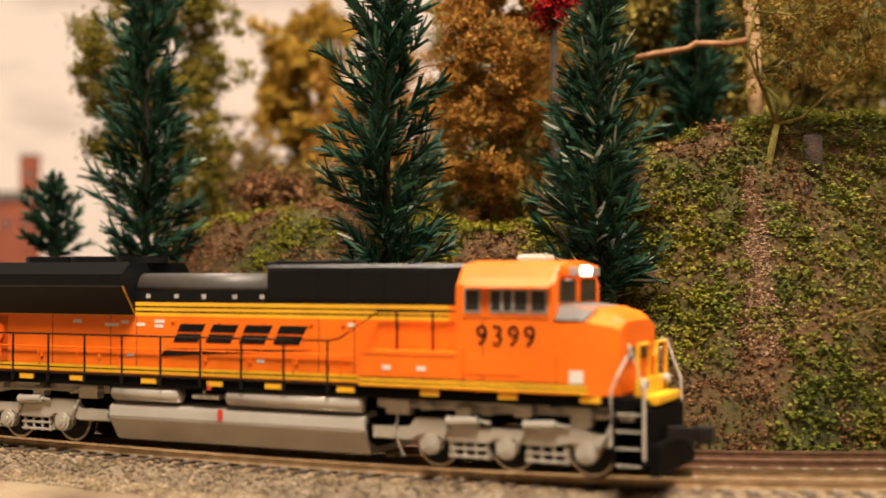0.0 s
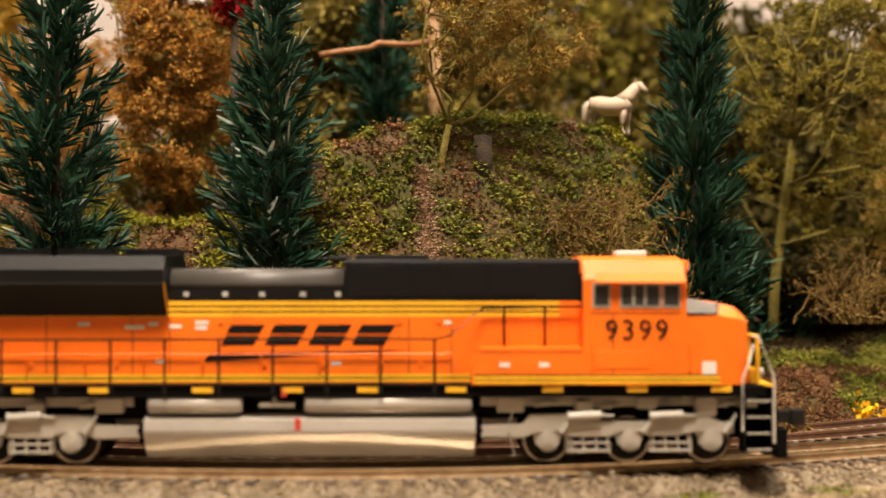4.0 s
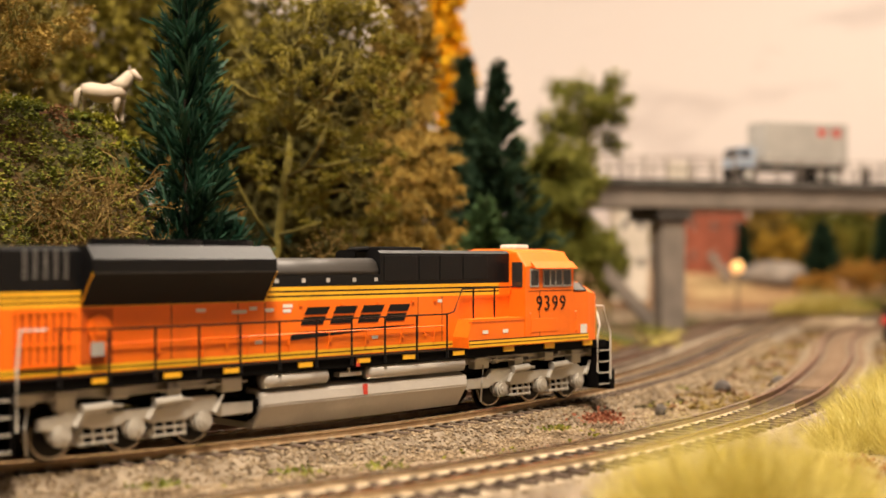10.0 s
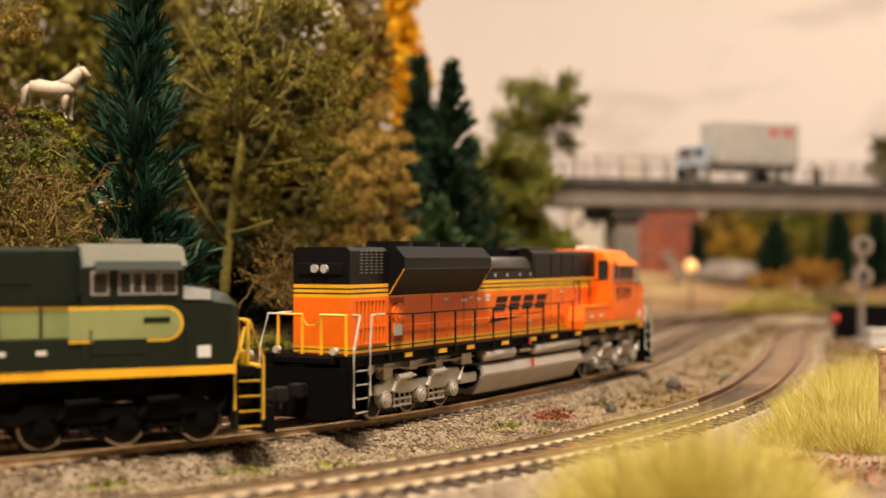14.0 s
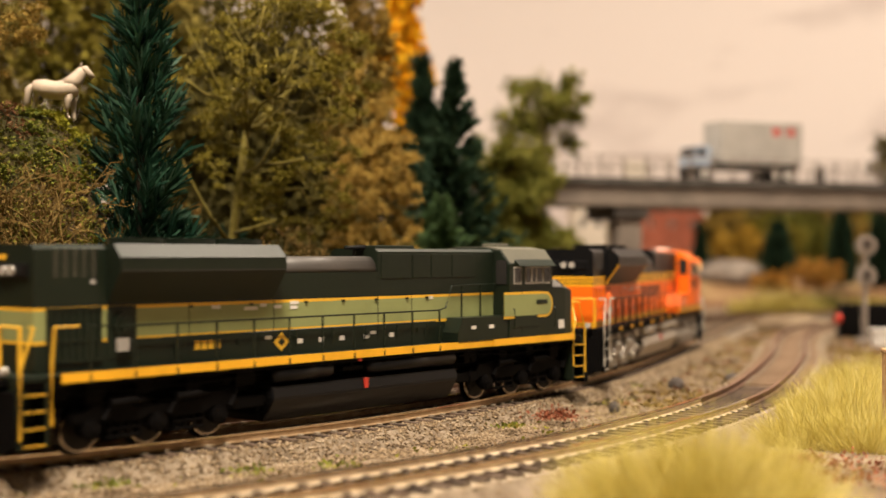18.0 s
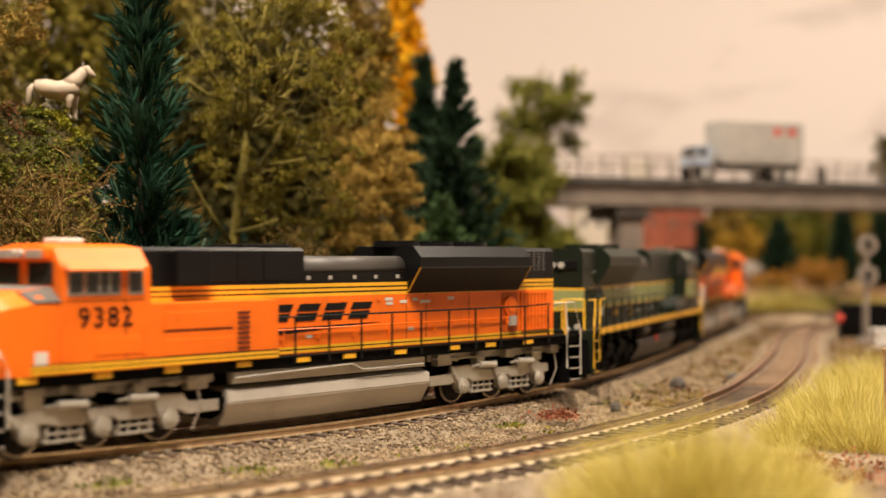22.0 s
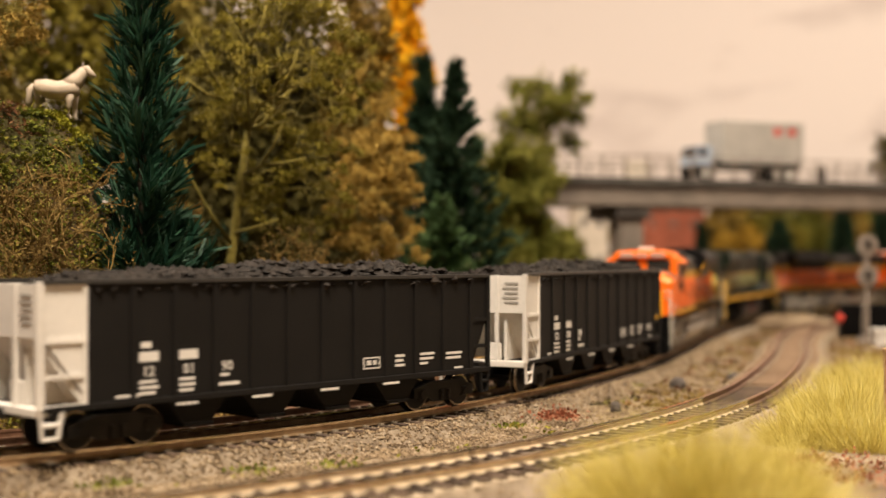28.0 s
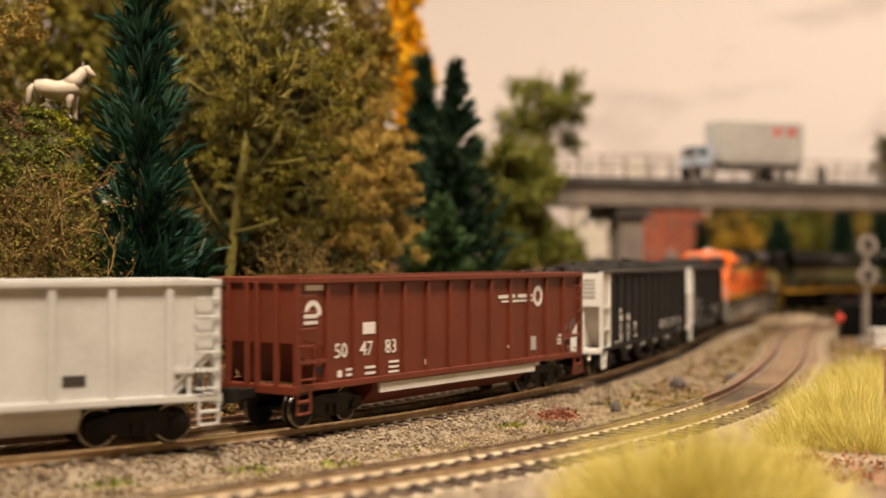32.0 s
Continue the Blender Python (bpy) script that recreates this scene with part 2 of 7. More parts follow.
def box(bm, x0, x1, y0, y1, z0, z1, bevel=0.0, m=None):
    r = bmesh.ops.create_cube(bm, size=1)
    vs = r["verts"]
    bmesh.ops.scale(bm, vec=(x1 - x0, y1 - y0, z1 - z0), verts=vs)
    bmesh.ops.translate(bm, vec=((x0 + x1) / 2, (y0 + y1) / 2, (z0 + z1) / 2), verts=vs)
    if m is not None:
        bmesh.ops.transform(bm, matrix=m, verts=vs)
    if bevel:
        es = list({e for v in vs for e in v.link_edges})
        bmesh.ops.bevel(bm, geom=es, offset=bevel, segments=2, profile=0.6, affect="EDGES")
    return bm


def rod(bm, a, b, r, n=6, r2=None):
    a, b = Vector(a), Vector(b)
    d = b - a
    m = Matrix.Translation((a + b) / 2) @ d.to_track_quat("Z", "Y").to_matrix().to_4x4()
    bmesh.ops.create_cone(bm, cap_ends=True, segments=n, radius1=r, radius2=r if r2 is None else r2, depth=d.length, matrix=m)
    return bm


def poly(bm, pts, n=6, r=0.4):
    """A bent rod swept through the points, with mitred corners."""
    pts = [Vector(p) for p in pts]
    rings = []
    for i, p in enumerate(pts):
        d = (p - pts[i - 1]).normalized() if i else (pts[1] - p).normalized()
        e = (pts[i + 1] - p).normalized() if i + 1 < len(pts) else d
        q = ((d + e).normalized() if (d + e).length > .01 else d).to_track_quat("Z", "Y")
        rings.append([bm.verts.new(p + q @ Vector((r * math.cos(6.28318 * k / n), r * math.sin(6.28318 * k / n), 0))) for k in range(n)])
    for a, b in zip(rings[:-1], rings[1:]):
        o = min(range(n), key=lambda j: (b[j].co - a[0].co).length)
        for k in range(n):
            bm.faces.new((a[k], a[(k + 1) % n], b[(k + 1 + o) % n], b[(k + o) % n]))
    bm.faces.new(rings[0][::-1])
    bm.faces.new(rings[-1])
    bmesh.ops.recalc_face_normals(bm, faces=bm.faces)
    return bm


def prism(bm, outline, y0, y1):
    """Extrude an outline of (x, z) from y0 to y1."""
    a = [bm.verts.new((x, y0, z)) for x, z in outline]
    b = [bm.verts.new((x, y1, z)) for x, z in outline]
    n = len(outline)
    bm.faces.new(a)
    bm.faces.new(b[::-1])
    for i in range(n):
        j = (i + 1) % n
        bm.faces.new((a[j], a[i], b[i], b[j]))
    bmesh.ops.recalc_face_normals(bm, faces=bm.faces)
    return bm


def prism_x(bm, outline, x0, x1):
    """Extrude an outline of (y, z) from x0 to x1."""
    a = [bm.verts.new((x0, y, z)) for y, z in outline]
    b = [bm.verts.new((x1, y, z)) for y, z in outline]
    n = len(outline)
    bm.faces.new(a)
    bm.faces.new(b[::-1])
    for i in range(n):
        j = (i + 1) % n
        bm.faces.new((a[j], a[i], b[i], b[j]))
    bmesh.ops.recalc_face_normals(bm, faces=bm.faces)
    return bm


def side_decal(bm, x0, x1, z0, z1, y, slant=0.0):
    """A thin slanted plate lying on a body side at y."""
    s = 1 if y > 0 else -1
    v = [bm.verts.new(p) for p in ((x0, y, z0), (x1, y, z0), (x1 + slant, y, z1), (x0 + slant, y, z1))]
    w = [bm.verts.new((p.co.x, y + s * .12, p.co.z)) for p in v]
    bm.faces.new(w if s < 0 else w[::-1])
    for i in range(4):
        j = (i + 1) % 4
        bm.faces.new((v[i], v[j], w[j], w[i]))
    return bm


def B():
    return bmesh.new()


def empty(name, label, category, group="", kind=""):
    ob = new(name)
    ob.empty_display_size = 0.02
    return tagged(ob, label, category, group, kind)


def text_part(name, body, size, material, parent, m, label=""):
    """Built-in lettering as a thin mesh; m places its centre, x along the line."""
    cu = bpy.data.curves.new(name, "FONT")
    cu.body, cu.size, cu.align_x, cu.align_y, cu.extrude = body, size, "CENTER", "CENTER", 0.00008
    cu.resolution_u = 2
    tmp = bpy.data.objects.new(name, cu)
    scene.collection.objects.link(tmp)
    bpy.context.view_layer.update()
    me = bpy.data.meshes.new_from_object(tmp.evaluated_get(bpy.context.evaluated_depsgraph_get()))
    bpy.data.objects.remove(tmp)
    me.materials.clear()
    me.materials.append(material)
    return share(name, me, parent, m, label)


# ---- the lines of the tracks ----
def even_line(pts, step=0.005, sig=0.03):
    """An evenly stepped, gently rounded line through the points."""
    p = np.array(pts, float)
    d = np.r_[0, np.cumsum(np.linalg.norm(np.diff(p, axis=0), axis=1))]
    s = np.arange(0, d[-1], step)
    q = np.stack([np.interp(s, d, p[:, k]) for k in (0, 1)], 1)
    n = int(3 * sig / step)
    w = np.exp(-.5 * (np.arange(-n, n + 1) * step / sig) ** 2)
    w /= w.sum()
    a, b = 2 * q[0] - q[n:0:-1], 2 * q[-1] - q[-2:-n - 2:-1]
    q = np.stack([np.convolve(np.r_[a[:, j], q[:, j], b[:, j]], w, "valid") for j in (0, 1)], 1)
    d = np.r_[0, np.cumsum(np.linalg.norm(np.diff(q, axis=0), axis=1))]
    s = np.arange(0, d[-1], step)
    return s, np.stack([np.interp(s, d, q[:, k]) for k in (0, 1)], 1)


def aside(q, l):
    t = np.gradient(q, axis=0)
    t /= np.linalg.norm(t, axis=1)[:, None]
    return q + np.stack([-t[:, 1], t[:, 0]], 1) * l


NEAR_RAIL = [(-2.6, .45), (-2.0, .33), (-1.4, .26), (-.9, .236), (-.6, .238), (-.38, .249), (-.292, .2575), (-.228, .2685),
             (-.183, .2815), (-.155, .2945), (-.113, .318), (-.091, .3375), (-.078, .3485), (-.064, .3605), (-.05, .374),
             (-.035, .3895), (-.018, .409), (0, .434), (.02, .468), (.044, .510), (.076, .577), (.112, .673), (.167, .847),
             (.24, 1.05), (.35, 1.21), (.5, 1.30), (.7, 1.34), (1.0, 1.35), (1.6, 1.35)]
S_MAIN, MAIN = even_line(aside(even_line(NEAR_RAIL)[1], .00825), sig=.02)
RT = 0.007   # rail top over the ground


def on(line, s, off=0.0):
    """Place and heading (radians from +x) at s along a line with 5 mm steps."""
    i = min(max(s / 0.005, 0), len(line) - 1.001)
    j = int(i)
    t = line[j + 1] - line[j]
    p = line[j] + t * (i - j)
    t = t / np.linalg.norm(t)
    return p[0] - t[1] * off, p[1] + t[0] * off, math.atan2(t[1], t[0])

# ---- ground, room and backdrop ----
def rnd(seed):
    return np.random.RandomState(seed)


def bumps(x, y, k, seed=0.0):
    return noise.noise(Vector((x * k + seed, y * k - seed, seed * 0.37)))


def ground_z(x, y):
    return -0.0015 + 0.0012 * bumps(x, y, 22) + 0.0008 * bumps(x, y, 75, 3.0)


def grid_lines(lo, hi, near, fine, coarse):
    out, v = [], lo
    while v < hi:
        out.append(v)
        v += fine if near[0] < v < near[1] else coarse
    return out + [hi]


def make_ground():
    xs, ys = grid_lines(-2.5, 2.5, (-0.5, 0.55), 0.008, 0.06), grid_lines(-1.2, 2.5, (0.14, 1.2), 0.008, 0.06)
    v = [(x, y, ground_z(x, y)) for y in ys for x in xs]
    n = len(xs)
    f = [(j * n + i, j * n + i + 1, (j + 1) * n + i + 1, (j + 1) * n + i) for j in range(len(ys) - 1) for i in range(n - 1)]
    ob = new("ground", mesh_of("ground", v, f, M["ground"], True))
    tagged(ob, "sandy brown scenery ground of the model railway", "ground", kind="structure")


make_ground()


def make_backdrop():
    n, r, th = 64, 2.32, 0.02
    v, f = [], []
    for i in range(n + 1):
        a = radians(-95 + 200 * i / n)
        for rr in (r, r + th):
            for z in (-0.05, 1.42):
                v.append((-rr * math.sin(a), rr * math.cos(a), z))
    for i in range(n):
        a, b = 4 * i, 4 * i + 4
        f += [(a, b, b + 1, a + 1), (a + 3, b + 3, b + 2, a + 2), (a + 1, b + 1, b + 3, a + 3)]
    ob = new("backdrop", mesh_of("backdrop", v, f, M["sky"], True))
    tagged(ob, "cream painted sky backdrop with faint grey clouds", "backdrop", kind="structure")


make_backdrop()


def slab(name, x0, x1, y0, y1, z0, z1, m, label, cat):
    ob = part(name, box(B(), x0, x1, y0, y1, z0, z1), m, None, k=1)
    tagged(ob, label, cat, kind="structure")


slab("ceiling", -2.6, 2.6, -2.6, 2.6, 1.43, 1.5, M["wallpaint"], "plain off-white room ceiling", "ceiling")
slab("wall_south", -2.6, 2.6, -2.6, -2.5, -1.0, 1.43, M["wallpaint"], "plain off-white room wall", "wall")
slab("wall_west", -2.6, -2.5, -2.5, 2.5, -1.0, 1.43, M["wallpaint"], "plain off-white room wall", "wall")
slab("wall_east", 2.5, 2.6, -2.5, 2.5, -1.0, 1.43, M["wallpaint"], "plain off-white room wall", "wall")
slab("wall_north", -2.6, 2.6, 2.5, 2.6, -1.0, 1.43, M["wallpaint"], "plain off-white room wall", "wall")
slab("floor", -2.6, 2.6, -2.6, 2.6, -1.06, -1.0, M["wood"], "dark wooden room floor", "floor")


# ---- hill beside the tracks ----
CREST = [(1.2, .03), (1.9, .035), (2.1, .05), (2.19, .068), (2.23, .078), (2.27, .085), (2.315, .075), (2.35, .070), (2.385, .072), (2.43, .093),
         (2.46, .104), (2.51, .109), (2.55, .111), (2.585, .107), (2.605, .094), (2.622, .046), (2.642, .027), (2.74, .026), (2.79, .042), (2.825, .052), (2.93, .037), (3.07, .019), (3.2, .003), (3.5, -.004)]
CS, CZ = [c[0] for c in CREST], [c[1] for c in CREST]


def hill_z(s, d):
    top = float(np.interp(s + max(0, .118 - d) * .75 * min(1, max(0, (s - 2.53) / .03)), CS, CZ))
    u = min(max((d - .056) / .050, 0), 1)
    rise = u ** .75 * (1 - .18 * (1 - u))
    back = 1 + .9 * max(0, d - .11) * (1 if s < 2.75 else .3)
    if d > .62:
        back *= max(0, 1 - (d - .62) / .1)
    x, y, _ = on(MAIN, s, d)
    n = .0055 * bumps(x, y, 28, 1.0) + .0026 * bumps(x, y, 90, 2.0) + .0012 * bumps(x, y, 240, 5.0)
    return top * rise * back + n * min(1, u * 2 + .05) - (.004 if u == 0 else 0)


def make_hill():
    ss = np.arange(1.25, 3.45, .006)
    dd = [.050, .0535] + list(np.arange(.056, .13, .0035)) + list(np.arange(.135, .74, .03))
    v, f, n = [], [], len(dd)
    for s in ss:
        for d in dd:
            x, y, _ = on(MAIN, s, d)
            v.append((x, y, hill_z(s, d)))
    for i in range(len(ss) - 1):
        for j in range(n - 1):
            a = i * n + j
            f.append((a, a + n, a + n + 1, a + 1))
    ob = new("hillside", mesh_of("hillside", v, f, M["hill"], True))
    tagged(ob, "steep mossy hillside of brown earth beside the track", "hillside", kind="structure")


make_hill()


def flakes(centres, size, seed, flat=0.0, sizes=None):
    """Many small bent leaf-like flakes, two triangles each, at the centres."""
    r = rnd(seed)
    c = np.asarray(centres, float)
    n = len(c)
    a = r.normal(size=(n, 3))
    b = r.normal(size=(n, 3))
    if flat:
        a[:, 2] *= 1 - flat
        b[:, 2] *= 1 - flat
    a /= np.linalg.norm(a, axis=1)[:, None]
    b -= a * (a * b).sum(1)[:, None]
    b /= np.linalg.norm(b, axis=1)[:, None]
    k = (size * r.uniform(.5, 1.25, n) if sizes is None else sizes)[:, None]
    up = np.cross(a, b) * k * .25
    v = np.stack([c - a * k * .6, c + b * k * .42 + up, c + a * k * .6, c - b * k * .42 + up], 1).reshape(-1, 3)
    f = np.arange(4 * n).reshape(n, 4)
    return v, f


def flake_mesh(name, centres, size, m, seed, flat=0.0):
    v, f = flakes(centres, size, seed, flat)
    me = bpy.data.meshes.new(name)
    n = len(f)
    me.vertices.add(4 * n)
    me.vertices.foreach_set("co", v.ravel())
    me.loops.add(4 * n)
    me.loops.foreach_set("vertex_index", f.ravel())
    me.polygons.add(n)
    me.polygons.foreach_set("loop_start", np.arange(0, 4 * n, 4))
    me.update(calc_edges=True)
    me.validate()
    me.materials.append(m)
    return me


def hill_cover():
    r = rnd(5)
    kinds = {"moss": [], "mossy": [], "earth": [], "earthbank": [], "duff_and_shade": []}
    for _ in range(28000):
        s, d = r.uniform(2.1, 3.05), .054 + .085 * r.rand() ** 1.1
        x, y, _ = on(MAIN, s, d)
        q = bumps(x, y, 30, 7.0) + .5 * bumps(x, y, 80, 4.0)
        if 2.476 < s < 2.487 and .075 < d < .10:
            continue
        if s < 2.40 and d > .075:
            k = "mossy" if q > -.12 else "earth"
        elif s > 2.62:
            k = "moss" if q < -.3 else "earthbank"
        else:
            k = "earth" if q < (.0 if s < 2.475 else -.34) else ("mossy" if (d > .095 or s < 2.46) and q > .12 else "moss")
        if d < .066 and s > 2.44 and q > .22:
            k = "earth"
        # under the trees the shade is put into near-black flakes
        if 2.60 < s < 2.80:
            k = "earth" if d < .088 and q < .30 else ("moss" if d < .10 else "duff_and_shade")
        z = hill_z(s, d)
        for _ in range(15 if k != "earth" else 11):
            kinds[k].append((x + r.normal() * .0016, y + r.normal() * .0016, z + abs(r.normal()) * .0011))
    for i, (k, name, lab) in enumerate((("moss", "moss", "olive green ground foam on the hillside"), ("mossy", "moss", "bright yellow-green ground foam along the crest"),
                                        ("earth", "loose_earth", "reddish brown loose earth on the hillside"), ("earthbank", "dry_turf", "tan brown dry turf on the bank"), ("duff_and_shade", "leaf_litter", "dark flakes standing in for the shade under the trees"))):
        ob = new(name, flake_mesh(name, kinds[k], .0013 if k != "earth" else .0011, M[k], 20 + i, .6))
        tagged(ob, lab, "ground cover", kind="stuff")


hill_cover()


# ---- tracks ----
def rail_mesh(line, i0, i1, off, z_top, w=.0011, h=.0026):
    """A rail with head, web and foot swept along the line."""
    q = aside(line, off)[i0:i1]
    t = np.gradient(q, axis=0)
    t /= np.linalg.norm(t, axis=1)[:, None]
    nrm = np.stack([-t[:, 1], t[:, 0]], 1)
    prof = [(-w * .45, 0), (-w * .45, -h * .26), (-w * .25, -h * .36), (-w * .25, -h * .80), (-w, -h * .90), (-w, -h),
            (w, -h), (w, -h * .90), (w * .25, -h * .80), (w * .25, -h * .36), (w * .45, -h * .26), (w * .45, 0)]
    v, f, sl, k = [], [], [], len(prof)
    for p, n in zip(q, nrm):
        v += [(p[0] + n[0] * a, p[1] + n[1] * a, z_top + b) for a, b in prof]
    for i in range(len(q) - 1):
        for j in range(k):
            a, b = i * k + j, i * k + (j + 1) % k
            f.append((a, b, b + k, a + k))
            sl.append(1 if j in (11, 0, 10) else 0)
    return v, f, sl


def make_track(name, label, line, s0, s1, rail_mat, head_mat, top=RT, worn=None, bed="bedsoil", w=.0011):
    tr = empty(name, label, "railway track", kind="structure")
    i0, i1 = int(s0 / .005), min(int(s1 / .005), len(line))
    for side in (1, -1):
        # past `worn` a brown material stands for rails that reflect no backdrop
        cuts = [(i0, i1, head_mat)] if not worn else [(i0, int(worn / .005) + 1, head_mat), (int(worn / .005), i1, M["rust_and_dull"])]
        for a, b, head in cuts:
            v, f, sl = rail_mesh(line, a, b, side * .00825, top, w)
            ob = new("rail", mesh_of("rail", v, f, [rail_mat if head is head_mat else M["rust_and_dull"], head], False, sl))
            ob.parent = tr
    # ballast bed with sloped shoulders
    prof = [(-.024, -.003), (-.0165, top - .0037), (.0165, top - .0037), (.024, -.003)]
    q = line[i0:i1]
    t = np.gradient(q, axis=0)
    t /= np.linalg.norm(t, axis=1)[:, None]
    v = [(p[0] - n[1] * a, p[1] + n[0] * a, b + .0004 * bumps(p[0] + a, p[1], 300)) for p, n in zip(q, t) for a, b in prof]
    f = [(4 * i + j, 4 * i + j + 1, 4 * i + j + 5, 4 * i + j + 4) for i in range(len(q) - 1) for j in range(3)]
    ob = new("ballast_bed", mesh_of("ballast_bed", v, f, [M["bedsoil"], M[bed]], False, [1 if k % 3 == 1 else 0 for k in range(len(f))]))
    ob.parent = tr
    return tr, (i0, i1)


def add_ties(tr, line, s0, s1, top, step=.0064, seed=1, wood="tie"):
    r = rnd(seed)
    bm = box(B(), -1.35, 1.35, -15.0, 15.0, -2.0, 0, .25)
    me = part("tie", bm, M[wood], tr).data
    first = tr.children[-1]
    clip = B()
    for y in (-8.25, 8.25):
        for d in ((-1.7, 1.7) if seed != 2 else (-.95, .95)):
            box(clip, -(.75 if seed != 2 else 1.3), .75 if seed != 2 else 1.3, y + d - .7, y + d + .7, 0, .55)
    cme = part("tie_plate", clip, M["spike" if seed != 2 else "tie"], tr).data
    cfirst = tr.children[-1]
    s, k = s0, 0
    while s < s1:
        x, y, a = on(line, s)
        m = Matrix.Translation((x, y, top - .0027 + r.uniform(-.0001, .0001))) @ Matrix.Rotation(a + r.uniform(-.02, .02), 4, "Z")
        if k == 0:
            first.matrix_basis = cfirst.matrix_basis = m
        else:
            share("tie", me, tr, m)
            share("tie_plate", cme, tr, m)
        s, k = s + step, k + 1


SECOND = [(-.9, -.25), (-.5, .02), (-.25, .150), (-.12, .218), (-.075, .252), (-.03, .2915), (.0, .3215), (.022, .345), (.04, .3675), (.0605, .398), (.0865, .439), (.116, .498), (.153, .602), (.186, .705), (.2105, .80),
          (.25, .92), (.31, 1.04), (.40, 1.15), (.52, 1.225), (.7, 1.265), (1.0, 1.275), (1.6, 1.275)]
S2, LINE2 = even_line(SECOND, sig=.025)
S2_NEAR = S2[int(np.argmin(np.abs(LINE2[:, 0] + .13)))]
S3, LINE3 = even_line(aside(MAIN, .041), sig=.01)
main_track, _ = make_track("main_track", "curved main track with worn brown rails on grey ballast", MAIN, .4, 4.6, M["rail"], M["railbright"])
second_track, _ = make_track("second_track", "second curved track with shiny rails on dark ties", LINE2, .2, S2[-1] - .1, M["nickel"], M["railbright"], RT - .0005, S2_NEAR + .34, "palebed", .0015)
siding_track, _ = make_track("siding_track", "rusty unused siding behind the main track", LINE3, .4, 3.5, M["rust_and_dull"], M["rust_and_dull"], RT - .001)


def gravel(n, lines, seed, size=.00062):
    """Scattered ballast stones, six-cornered lumps."""
    r = rnd(seed)
    base = np.array([(1, 0, 0), (-1, 0, 0), (0, 1, 0), (0, -1, 0), (0, 0, 1), (0, 0, -1)], float)
    tri = np.array([(0, 2, 4), (2, 1, 4), (1, 3, 4), (3, 0, 4), (2, 0, 5), (1, 2, 5), (3, 1, 5), (0, 3, 5)])
    v, f = [], []
    for k in range(n):
        x, y, z = lines(r)
        sc = size * r.uniform(.45, 1.25) * np.array([r.uniform(.7, 1.3), r.uniform(.7, 1.2), r.uniform(.5, .9)])
        a = r.uniform(0, 6.28)
        q = base * sc + r.normal(size=(6, 3)) * size * .16
        ca, sa = math.cos(a), math.sin(a)
        q = np.stack([q[:, 0] * ca - q[:, 1] * sa, q[:, 0] * sa + q[:, 1] * ca, q[:, 2]], 1) + (x, y, z)
        f.append(tri + len(v) * 6)
        v.append(q)
    return np.concatenate(v), np.concatenate(f)


def near_main(r):
    s = r.uniform(2.2, 3.15)
    d = -r.uniform(.009, .034) if r.rand() < .93 else r.uniform(-.007, .03)
    x, y, _ = on(MAIN, s, d)
    z = max(ground_z(x, y), np.interp(abs(d), [.0165, .024], [RT - .0036, -.003])) + .0002
    return x, y, z


def between(r):
    s = r.uniform(2.55, 3.2)
    x, y, _ = on(MAIN, s, -r.uniform(.03, .09))
    return x, y, ground_z(x, y) + .0003


def near_second(r):
    s = r.uniform(S2_NEAR, S2_NEAR + .95)
    d = r.uniform(-.03, .03)
    x, y, _ = on(LINE2, s, d)
    z = max(ground_z(x, y), np.interp(abs(d), [.0165, .024], [RT - .0043, -.003])) + .0001
    return x, y, z


for fn, n, seed, lab in ((near_main, 36000, 3, "mixed grey and tan ballast stones beside the main track"), (between, 16000, 4, "loose gravel between the two tracks"),
                         (near_second, 9000, 6, "fine ballast along the second track")):
    v, f = gravel(n, fn, seed)
    tagged(new("ballast", mesh_of("ballast", v.tolist(), f.tolist(), M["stone"])), lab, "ballast", kind="stuff")


add_ties(main_track, MAIN, 2.15, 3.62, RT, .0064, 1)
add_ties(second_track, LINE2, S2_NEAR, S2_NEAR + .42, RT - .0005, .0064, 2, "tie")
add_ties(second_track, LINE2, S2_NEAR + .4224, S2_NEAR + 1.35, RT - .0005, .0064, 4, "tie2")
add_ties(siding_track, LINE3, 2.25, 2.95, RT - .001, .0066, 3)


# ---- plants ----
def tube(v, f, pts, radii, n=6):
    """A tapered tube through the points, added to the lists."""
    pts = [Vector(p) for p in pts]
    start = len(v)
    for i, (p, r) in enumerate(zip(pts, radii)):
        d = (pts[min(i + 1, len(pts) - 1)] - pts[max(i - 1, 0)]).normalized()
        q = d.to_track_quat("Z", "Y")
        for k in range(n):
            a = 6.28318 * k / n
            v.append(p + q @ Vector((r * math.cos(a), r * math.sin(a), 0)))
    for i in range(len(pts) - 1):
        for k in range(n):
            a, b = start + i * n + k, start + i * n + (k + 1) % n
            f.append((a, b, b + n, a + n))
    f.append(tuple(start + k for k in range(n))[::-1])
    f.append(tuple(start + (len(pts) - 1) * n + k for k in range(n)))


